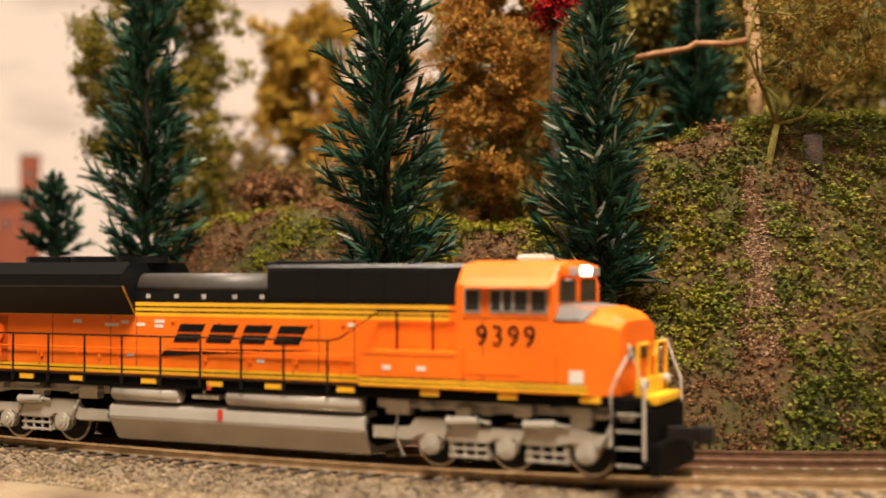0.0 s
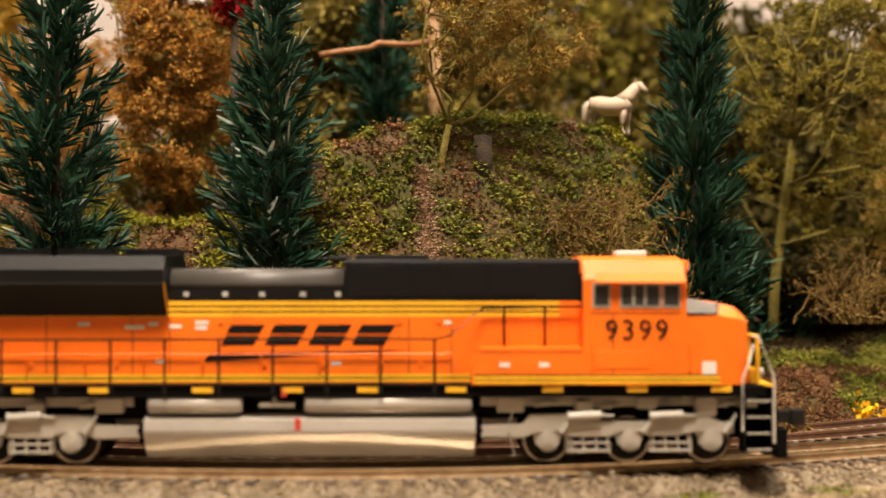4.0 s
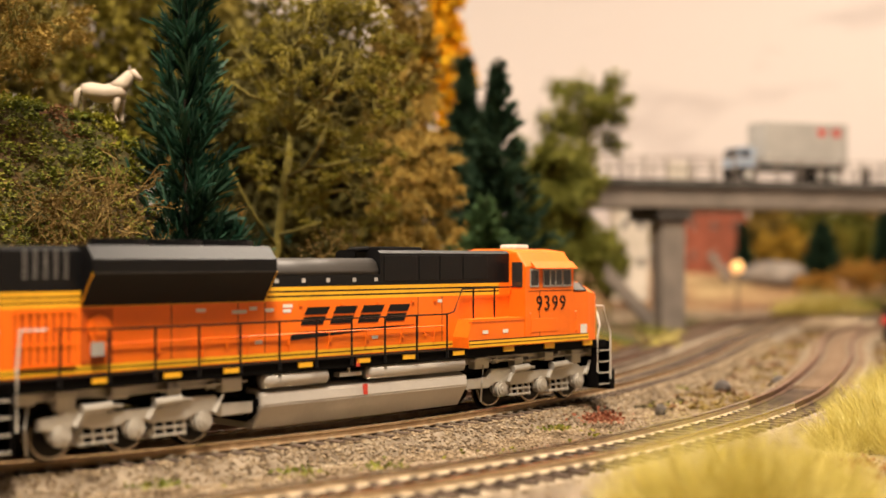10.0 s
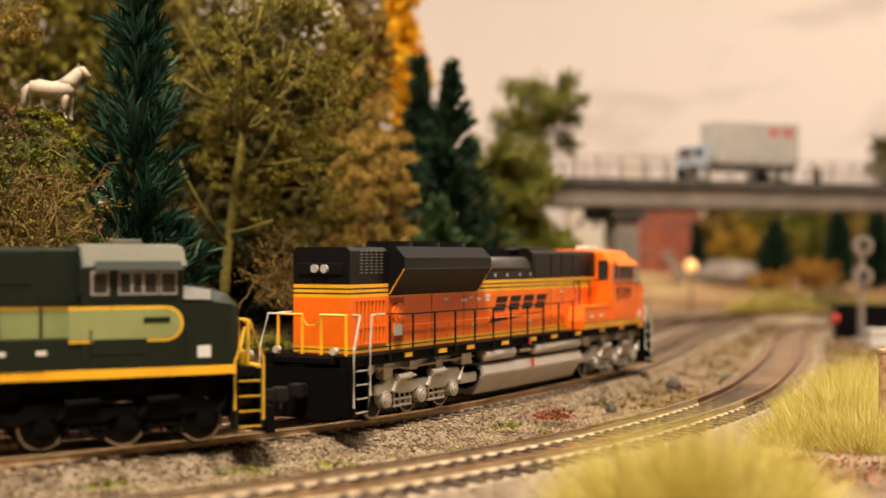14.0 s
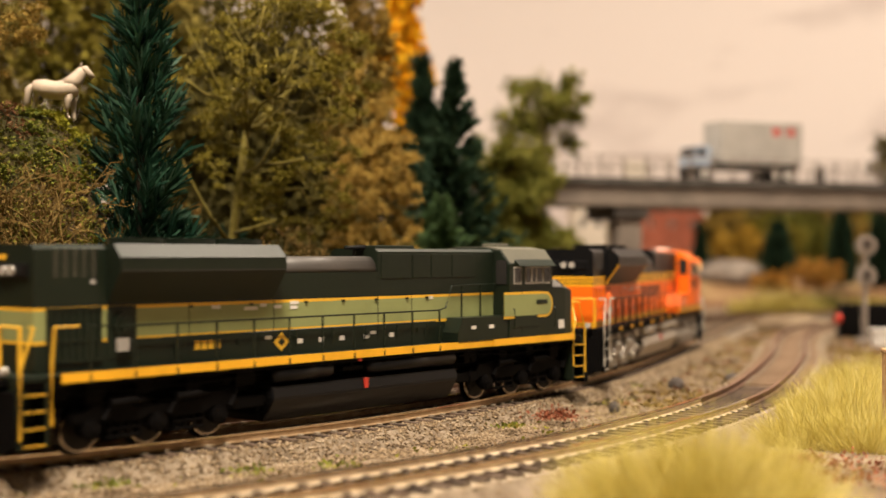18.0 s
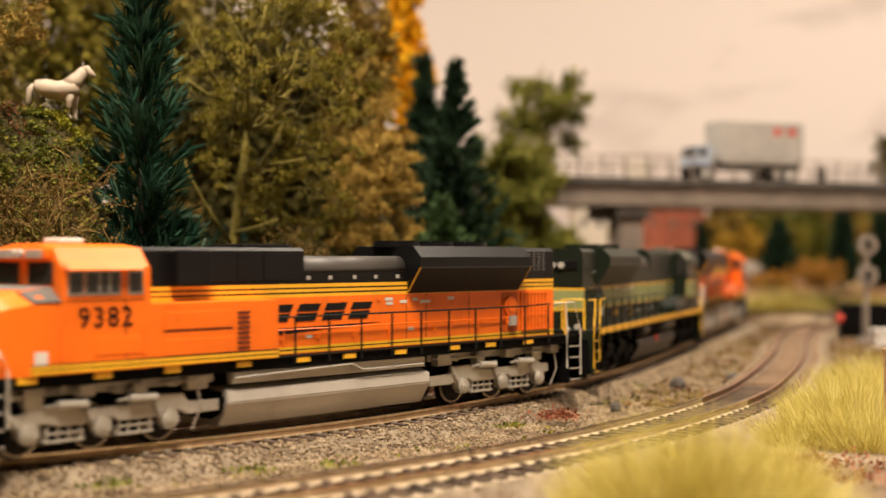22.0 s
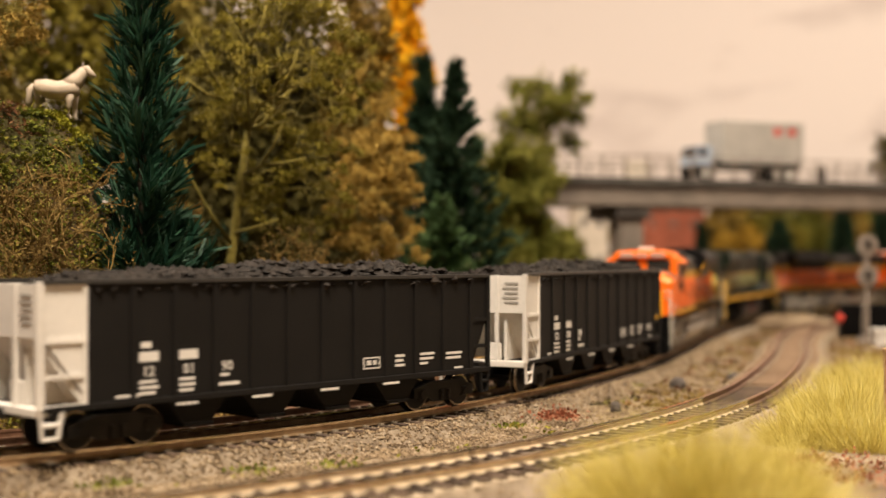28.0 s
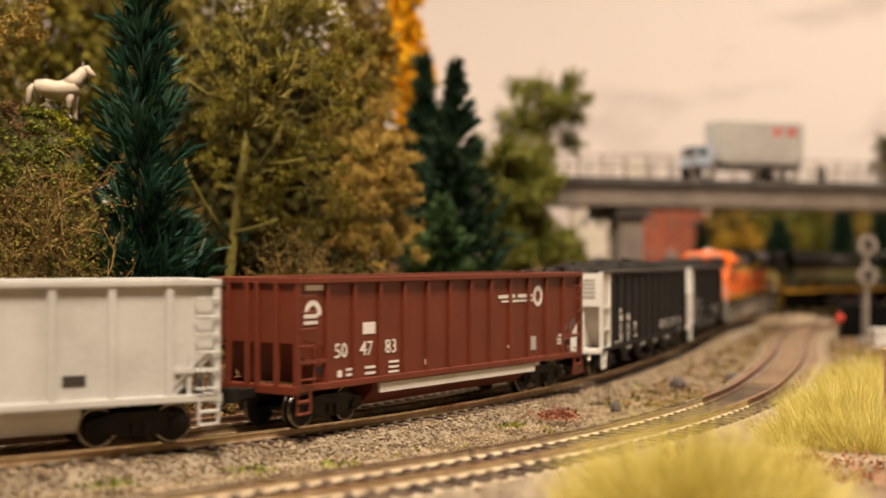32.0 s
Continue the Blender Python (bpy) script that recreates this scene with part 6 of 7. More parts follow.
        box(cp, min(e * 126.5, e * 130.6), max(e * 126.5, e * 130.6), -2.4, 1.8, 8.6, 13.0, .7)
        part("coupler", cp, M["wheel"], t)
        part("air_hose", poly(B(), [(X(124), 5, 12), (X(127), 5.5, 8), (X(129), 4.5, 5)], 6, .5), M["sill_black"], t)
        for s in (-1, 1):
            sw = box(B(), min(X(114.5), X(115.3)), max(X(114.5), X(115.3)), min(s * 12.5, s * 17.2), max(s * 12.5, s * 17.2), 3.6, 20)
            box(sw, min(X(121.6), X(122.4)), max(X(121.6), X(122.4)), min(s * 12.5, s * 17.2), max(s * 12.5, s * 17.2), 3.6, 20)
            box(sw, min(X(115), X(122)), max(X(115), X(122)), s * 12.3 - .3, s * 12.3 + .3, 3.6, 20)
            part("step_well", sw, M["green"] if green else M["sill_black"], t)
            for k in range(4):
                z = 4.2 + 4.1 * k
                part("step", box(B(), min(X(115.2), X(121.8)), max(X(115.2), X(121.8)), min(s * 12.6, s * 17.5), max(s * 12.6, s * 17.5), z, z + .45), M["green"] if green else M["sill_black"], t)
                part("step_edge", box(B(), min(X(115.4), X(121.6)), max(X(115.4), X(121.6)), s * 17.5 - .25, s * 17.5 + .25, z + .1, z + .42), M["gold"] if green else M["handwhite"], t, "pale painted step edge")
            part("grab_rail", poly(B(), [(X(122.4), s * 17.3, 6), (X(122.4), s * 17.3, 23), (X(118.6), s * 17.0, 33), (X(117.8), s * 14.0, 33)], 6, .36), posts, t)
            if e > 0:
                part("grab_rail", poly(B(), [(109.8, s * 17.6, 9), (109.8, s * 17.6, 22), (111.4, s * 17.4, 26), (113.4, s * 14.5, 31)], 6, .34), posts, t)
            else:
                part("grab_rail", poly(B(), [(-115.8, s * 17.4, 9), (-115.8, s * 17.4, 23.5), (-115.0, s * 17.4, 33), (-108, s * 17.4, 33)], 6, .36), posts, t)
            bm = poly(B(), [(X(119.5), s * 3.5, 20.5), (X(119.5), s * 3.5, 33), (X(119.5), s * 12.5, 33), (X(119.5), s * 12.5, 20.5)], 6, .55)
            part("end_rail", bm, ends, t)
        part("chain", poly(B(), [(X(119.5), -3.5, 32), (X(119.8), -1.5, 29.8), (X(119.8), 1.5, 29.8), (X(119.5), 3.5, 32)], 5, .25), ends, t)
    for s in (-1, 1):
        xs = [-104.5 + 13.6 * k for k in range(11)] if s < 0 else [-104.5 + 13.6 * k for k in range(10)]
        for x in xs:
            part("stanchion", rod(rod(B(), (x, s * 17.2, 20.2), (x, s * 17.2, 32.4), .34, 5), (x, s * 17.2, 18.6), (x, s * 17.2, 20.6), .55, 5), rails, t)
        part("handrail", poly(B(), [(-106, s * 17.2, 33)] + [(x, s * 17.2, 32.5) for x in xs[1:]] + ([(35, -16.9, 33.2), (44, -12, 40.2), (70.2, -12, 40.6)] if s < 0 else [(24.4, 17.0, 32.6)]), 5, .3), rails, t)
        for x in (49.5, 60) if s < 0 else ():
            part("stanchion", rod(B(), (x, s * 12.0, 30.2 if not green else 24), (x, s * 12.0, 40.4), .32, 5), rails, t)
        lo = B()
        for k in range(9):
            x = -88 + 15 * k
            poly(lo, [(x, s * 10.8, 23.4), (x, s * 11.4, 28.4)], 4, .22)
        rod(lo, (-92, s * 11.4, 28.4), (36, s * 11.4, 28.4), .22, 4)
        part("hood_grab_rail", lo, body if not green else M["green"], t)
    # tanks and gear below the walkway
    tk = prism_x(B(), [(-15.9, 12.3), (-16.4, 9.0), (-12.0, 2.2), (12.0, 2.2), (16.4, 9.0), (15.9, 12.3), (12, 13.6), (-12, 13.6)], -42, 42)
    bmesh.ops.bevel(tk, geom=list(tk.edges), offset=.35, segments=2, affect="EDGES")
    tank = part("fuel_tank", tk, tankm, t, "long faceted fuel tank")
    for e in (-1, 1):
        te = prism_x(B(), [(-14.8, 12.2), (-15.4, 8.2), (-11, 4.2), (11, 4.2), (15.4, 8.2), (14.8, 12.2)], (-44 if e < 0 else 41), (-41 if e < 0 else 44))
        bmesh.ops.bevel(te, geom=list(te.edges), offset=1.2, segments=2, affect="EDGES")
        part("tank_end", te, M["sill_black"], tank, "rounded dark tank end")
    part("tank_gauge", box(B(), -3.8, -2.4, -16.7, -15.9, 9.4, 12.6), M["red"], tank, "small red gauge")
    for x0, x1 in ((-41, -17.4), (-1.4, 41)):
        cy = rod(B(), (x0, -14.4, 16.0), (x1, -14.4, 16.0), 2.45, 20)
        bmesh.ops.bevel(cy, geom=[e for e in cy.edges if abs(e.verts[0].co.x - e.verts[1].co.x) < .01], offset=.5, segments=2, affect="EDGES")
        part("air_tank", cy, tankm, t, "rounded air reservoir tank", True)
    part("valve", box(rod(B(), (-9, -15.5, 15.5), (-9, -15.5, 20), .5), -13, -4, -16, -13, 15.2, 16.6, .3), under, t)
    part("valve", rod(B(), (-6.5, -16.6, 18), (-6.5, -16.6, 20.2), .8), M["red"], t, "red fuel cut-off valve")
    part("side_sill", box(B(), -40, 40, 13, 15.5, 14.2, 17.6, .3), under, t)
    part("pipe", poly(B(), [(-38, 16.6, 15.2), (-10, 16.6, 15.2), (-6, 16.6, 17.2), (40, 16.6, 16.0)], 6, .45), under, t)
    for e in (-1, 1):
        cx = e * 81.5
        bl = box(B(), cx - 14, cx + 14, -13, 13, 5.0, 9.0, .8)
        part("truck_bolster", bl, M["sill_black"], t)
        for s in (-1, 1):
            o = [(-38, 7.2), (-38, 10.4), (-27.5, 10.6), (-25.5, 13.0), (-15, 13.2), (-12.5, 11.4), (8, 11.2), (10.5, 12.8), (20, 12.8), (23, 11.2), (27, 11.0), (27, 8.2), (24, 7.8), (17, 8.4), (12, 7.4), (5, 7.4), (3, 8.4), (-3, 8.4), (-5, 7.2), (-16, 7.2), (-18, 8.4), (-24, 8.4), (-27, 7.0)]
            fr = prism(B(), [(cx + e * a, b) for a, b in o], s * 13.2 - 1.2, s * 13.2 + 1.2)
            bmesh.ops.bevel(fr, geom=[q for q in fr.edges if abs(q.verts[0].co.y - q.verts[1].co.y) < .1], offset=.4, segments=2, affect="EDGES")
            f = part("truck_frame", fr, under, t, "cast truck side frame")
            for w in (-21, 0, 21):
                jb = rod(rod(B(), (cx + w, s * 12.4, 6.3), (cx + w, s * 14.9, 6.3), 2.7, 22), (cx + w, s * 14.9, 6.3), (cx + w, s * 15.4, 6.3), 1.9, 18)
                rod(jb, (cx + w, s * 15.4, 6.3), (cx + w, s * 15.7, 6.3), .8, 10)
                part("journal_box", jb, under, f)
                part("pedestal", prism(B(), [(cx + w - 4.0, 9.2), (cx + w - 2.9, 5.2), (cx + w + 2.9, 5.2), (cx + w + 4.0, 9.2)], s * 12.9 - .6, s * 12.9 + .6), under, f)
                part("damper", rod(rod(B(), (cx + w + 3.6, s * 14.7, 8.4), (cx + w + 5.2, s * 14.7, 11.0), .8, 10), (cx + w + 5.2, s * 14.7, 11.0), (cx + w + 6.4, s * 14.7, 13.2), .45, 8), under, f)
            for w in (-10.5, 10.5):
                for z, hh in ((5.4, .7), (3.4, .7)):
                    part("brake_beam", box(B(), cx + w - 5.6, cx + w + 5.6, s * 13.6 - .45, s * 13.6 + .45, z, z + hh, .15), under, f)
                for q in (-4.6, -1.4, 1.8, 4.8):
                    part("brake_hanger", rod(B(), (cx + w + q, s * 13.5, 7.8), (cx + w + q + .4, s * 13.6, 3.2), .42, 7), under, f)
                part("brake_shoe", box(B(), cx + w - 6.0, cx + w - 4.6, s * 12.2 - .8, s * 12.2 + .8, 3.4, 7.6, .3), under, f)
                part("brake_shoe", box(B(), cx + w + 4.6, cx + w + 6.0, s * 12.2 - .8, s * 12.2 + .8, 3.4, 7.6, .3), under, f)
                cyl = rod(B(), (cx + w - 5, s * 15.0, 12.6), (cx + w + 3.0, s * 15.0, 13.0), 1.25, 14)
                rod(cyl, (cx + w + 3.0, s * 15.0, 13.0), (cx + w + 6.4, s * 14.8, 12.6), .5, 8)
                rod(cyl, (cx + w - 5.4, s * 15.0, 12.58), (cx + w - 5, s * 15.0, 12.6), 1.5, 14)
                part("brake_cylinder", cyl, under, f)
            part("equipment_plate", box(B(), cx - 38, cx + 36, min(s * 10.6, s * 11.6), max(s * 10.6, s * 11.6), 15.0, 17.9, .2), under, t, "grey duct plate above the truck")
            for x0, x1, z0, z1 in ((-34, -27, 13.6, 17.6), (-14, -9.5, 13.0, 16.6), (2, 7, 14.4, 17.5), (17, 22.5, 12.6, 17.6), (28, 33, 14.6, 17.6)):
                part("air_duct", box(B(), cx + e * x0 if e > 0 else cx - x1, cx + x1 if e > 0 else cx - x0, min(s * 11.4, s * 14.6), max(s * 11.4, s * 14.6), z0, z1, .5), under, t)
            for x, z in ((-22, 15.8), (-5, 15.2), (11, 16.4), (25, 15.6)):
                part("pipe_fitting", rod(rod(B(), (cx + x, s * 11.6, z), (cx + x, s * 13.6, z), .9, 10), (cx + x - 2.2, s * 13.2, z - .6), (cx + x + 2.4, s * 13.2, z + .5), .5, 8), under, t)
            part("sand_pipe", poly(B(), [(cx - 30, s * 14.6, 15), (cx - 31, s * 14.9, 9), (cx - 29.5, s * 13.0, 2.6)], 6, .32), under, t)
            part("air_line", poly(B(), [(cx - 36, s * 14.2, 16.4), (cx - 20, s * 14.8, 16.2), (cx - 8, s * 14.6, 15.2), (cx + 14, s * 14.8, 15.8), (cx + 36, s * 14.2, 16.2)], 5, .28), under, t)
        for w in (-21, 0, 21):
            wheelset(t, LOCO_WHEEL, cx + w, 6.1, back)
    return t


def freight_truck(t, cx, back=False):
    part("truck_bolster", box(B(), cx - 3, cx + 3, -11, 11, 5, 8.5, .4), M["sill_black"], t)
    for s in (-1, 1):
        o = [(-14, 4.0), (-14, 7.2), (-6, 9.2), (6, 9.2), (14, 7.2), (14, 4.0), (8, 4.2), (5, 2.6), (-5, 2.6), (-8, 4.2)]
        f = part("truck_frame", prism(B(), [(cx + a, b) for a, b in o], s * 11.6 - .9, s * 11.6 + .9), M["wheel"], t, "dark cast truck side frame")
        for w in (-10.2, 10.2):
            part("journal_box", box(rod(B(), (cx + w, s * 12.2, 5.2), (cx + w, s * 13.2, 5.2), 1.6, 12), cx + w - 1.9, cx + w + 1.9, s * 12.0 - .7, s * 12.0 + .7, 3.6, 6.8, .3), M["wheel"], f)
        part("spring", rod(rod(B(), (cx - 1.6, s * 12.4, 3.0), (cx - 1.6, s * 12.4, 6.4), .9, 8), (cx + 1.6, s * 12.4, 3.0), (cx + 1.6, s * 12.4, 6.4), .9, 8), M["wheel"], f)
    for w in (-10.2, 10.2):
        wheelset(t, CAR_WHEEL, cx + w, 5.2, back)


def car_couplers(t, half):
    for e in (-1, 1):
        c = box(B(), min(e * half, e * 91), max(e * half, e * 91), -1.5, 1.5, 9.2, 12, .2)
        box(c, min(e * 90, e * 94.2), max(e * 90, e * 94.2), -2.3, 1.7, 8.6, 12.8, .6)
        part("coupler", c, M["wheel"], t)
        part("air_hose", poly(B(), [(e * 86, 4.5, 10), (e * 90, 5, 7), (e * 93.5, 4, 5)], 5, .45), M["sill_black"], t)


def coal_heap(t, half, hw, z):
    """A heap of broken coal, with one lump object standing for the loose rest."""
    r = rnd(77)
    v, f, nx, ny = [], [], 60, 14
    for i in range(nx + 1):
        for j in range(ny + 1):
            x, y = -half + 2 * half * i / nx, -hw + 2 * hw * j / ny
            e = min(1, (half - abs(x)) / 14) * min(1, (hw - abs(y)) / 7)
            h = z - 1.8 + 5.0 * e ** .6 * (.72 + .75 * bumps(x, y, .04, 9.0)) + 1.5 * bumps(x, y, .4, 2.0)
            v.append((x * .001, y * .001, h * .001))
    for i in range(nx):
        for j in range(ny):
            a = i * (ny + 1) + j
            f.append((a, a + ny + 1, a + ny + 2, a + 1))
    heap = new("coal_heap", mesh_of("coal_heap", v, f, M["coal"]))
    heap.parent = t
    pts = np.array(v)

    def lump(q):
        p = pts[q.randint(len(pts))]
        return p[0] + q.normal() * .0012, p[1] + q.normal() * .0008, p[2] + .0004
    gv, gf = gravel(2600, lump, 78, .0016)
    ob = new("coal_lump", mesh_of("coal_lump", gv.tolist(), gf.tolist(), M["coal"]))
    ob.parent = t
    tagged(ob, "loose pieces of shiny black coal", kind="stuff")


def ladder(t, x, s, z0, z1, m, n=6, w=6.0, name="ladder_rung"):
    for k in range(n):
        z = z0 + (z1 - z0) * k / (n - 1)
        part(name, poly(B(), [(x, s * 17.2, z), (x, s * 18.2, z), (x + w, s * 18.2, z), (x + w, s * 17.2, z)], 5, .3), m, t)


def black_hopper(number):
    t = empty("hopper_car", "black coal hopper car, white slope end, heaped coal load", "freight car", "coupled train")
    m, wm = M["hopper_black"], M["white"]
    for s in (-1, 1):
        part("side", box(B(), -73.5, 70.6, s * 16.4 - .4, s * 16.4 + .4, 12.6, 43.4), m, t)
        for k in range(12):
            x = -73 + 13.0 * k
            part("side_rib", box(B(), x - .7, x + .7, s * 16.9 - .5, s * 16.9 + .5, 12.6, 43.2, .15), m, t)
        part("side_sill", box(B(), -86, 78.6, s * 16.9 - .7, s * 16.9 + .7, 11.4, 13.0, .2), m, t)
        part("top_chord", box(B(), -86, 78.6, s * 16.9 - .8, s * 16.9 + .8, 43.2, 44.4, .2), M["roof_grey"], t)
        for x, z, w, h in ((-63.5, 26.2, 3.2, 1.6), (-64, 22.6, 6, 2.6), (-51.5, 22.6, 6, 2.6), (-64, 16.9, 5.2, .8), (-64, 15.4, 6, .8), (-64, 13.9, 5, .8), (-51.5, 16.9, 5.0, .8), (-51.5, 15.4, 5.2, .8), (-51.5, 13.9, 4.6, .8), (-38, 17.2, 3, .8), (-38.5, 14.6, 7, .9),
                           (33, 18.6, 4, .8), (33, 17.1, 3.4, .8), (33, 15.6, 4, .8), (44, 18.6, 6.5, .8), (44, 17.1, 6, .8), (44, 15.6, 3.4, .8), (56, 18.2, 7.5, .8), (56, 16.7, 7, .8), (-71, 13.6, 7, .7), (60, 13.4, 4, .6)):
            x += 5.9 if x < 0 else 2.2
            x0 = x if s < 0 else -x - w
            part("lettering_bar", side_decal(B(), x0, x0 + w, z, z + h, s * 16.85), wm, t)
        for x, b in zip((-55.2, -42.4, -29.8), (number[:2], number[2:4], number[4:])):
            side_text("car_number", b, 3.9, wm, t, x if s < 0 else -x, s * 16.9, 19.9)
        bx = B()
        for x0, x1, z0, z1 in ((21.5, 28.5, 18.8, 19.2), (21.5, 28.5, 15.6, 16.0), (21.5, 21.9, 15.6, 19.2), (28.1, 28.5, 15.6, 19.2), (23, 24.8, 16.8, 18.2), (25.6, 27, 16.8, 18.2)):
            f = 1 if s < 0 else -1
            side_decal(bx, min(f * x0, f * x1), max(f * x0, f * x1), z0, z1, s * 16.87)
        part("stencil_box", bx, wm, t)
    # white ends
    for e in (-1, 1):
        E = lambda q: -q if e < 0 else 70.4 + (q - 73.4) * .62
        X = lambda a, b: (min(E(a), E(b)), max(E(a), E(b)))
        wm = M["white"] if e < 0 else m
        sl = prism(B(), [(E(73.4), 13), (E(73.4), 14), (E(86.5), 30.5), (E(86.5), 43.4), (E(87.3), 43.4), (E(87.3), 30.0), (E(74.5), 13)], -16.2, 16.2)
        part("slope_sheet", sl, wm, t, "sloped end sheet")
        for s in (-1, 1):
            tri = prism(B(), [(E(73.6), 43.2), (E(73.6), 15), (E(86.5), 30.8), (E(86.5), 43.2)], s * 16.5 - .35, s * 16.5 + .35)
            part("end_side_panel", tri, wm, t)
            part("corner_post", box(B(), *X(85.4, 87.6), s * 16.9 - .7, s * 16.9 + .7, 12, 44.0, .2), wm, t)
            part("inner_post", box(B(), *X(73.4, 74.6), s * 16.9 - .5, s * 16.9 + .5, 12, 43.4, .15), wm, t)
            for z in (20.2, 12.6, 29.0):
                part("end_rail", box(B(), *X(74, 87), s * 16.9 - .45, s * 16.9 + .45, z - .5, z + .6), wm, t)
            part("stirrup", poly(B(), [(E(86.6), s * 17, 12), (E(85.8), s * 17, 5), (E(81.6), s * 17, 5), (E(80.4), s * 17, 12)], 6, .65), wm, t)
            part("stirrup", rod(B(), (E(86.2), s * 17, 8.4), (E(81.2), s * 17, 8.4), .6), wm, t)
            part("end_post", box(B(), *X(86.6, 87.8), s * 6.2 - .7, s * 6.2 + .7, 12, 43.6, .2), wm, t)
        for k in range(6):
            z = 14 + 4.7 * k
            part("ladder_rung", poly(B(), [(E(87.4), 9.8, z), (E(88.6), 9.8, z), (E(88.6), 16.4, z), (E(87.4), 16.4, z)], 5, .38), wm, t)
        part("ladder_rail", box(B(), *X(87.2, 88.4), 9.2, 10.0, 12, 40), wm, t)
        part("end_sill", box(B(), *X(84, 88), -17, 17, 10.6, 12.8, .3), wm, t)
        part("brake_housing", box(B(), *X(84, 86), -7, -1, 13, 19, .5), wm, t)
        for k in range(5):
            part("lettering_bar", box(B(), *X(87.35, 87.5), -14.5, -9.2 + (k % 2) * .8, 40.2 - k * 1.7, 41.0 - k * 1.7), M["gasket"], t, "grey lettering bar")
        for y in (-9, 9):
            part("slope_support", prism(B(), [(E(74.6), 13), (E(74.6), 15.5), (E(86), 29.6), (E(86), 13)], y - .5, y + .5), wm, t)
        wm = M["white"]
    part("end_frame", box(B(), -86, 78.6, -4, 4, 10.4, 12.6), m, t)
    for k in range(4):
        x = -38 + 25.4 * k
        bay = prism(B(), [(x - 11, 12.8), (x - 4.5, 4.6), (x + 4.5, 4.6), (x + 11, 12.8)], -14.5, 14.5)
        part("hopper_bay", bay, m, t)
        part("bay_gate", box(B(), x - 5, x + 5, -15.2, 15.2, 4.0, 5.0, .2), m, t)
        part("lettering_bar", side_decal(B(), x - 9, x - 2, 10.4, 11.1, -17.65), wm, t)
    coal_heap(t, 72, 15.6, 43.4)
    car_couplers(t, 84)
    for c in (-62, 62):
        freight_truck(t, c)
    return t


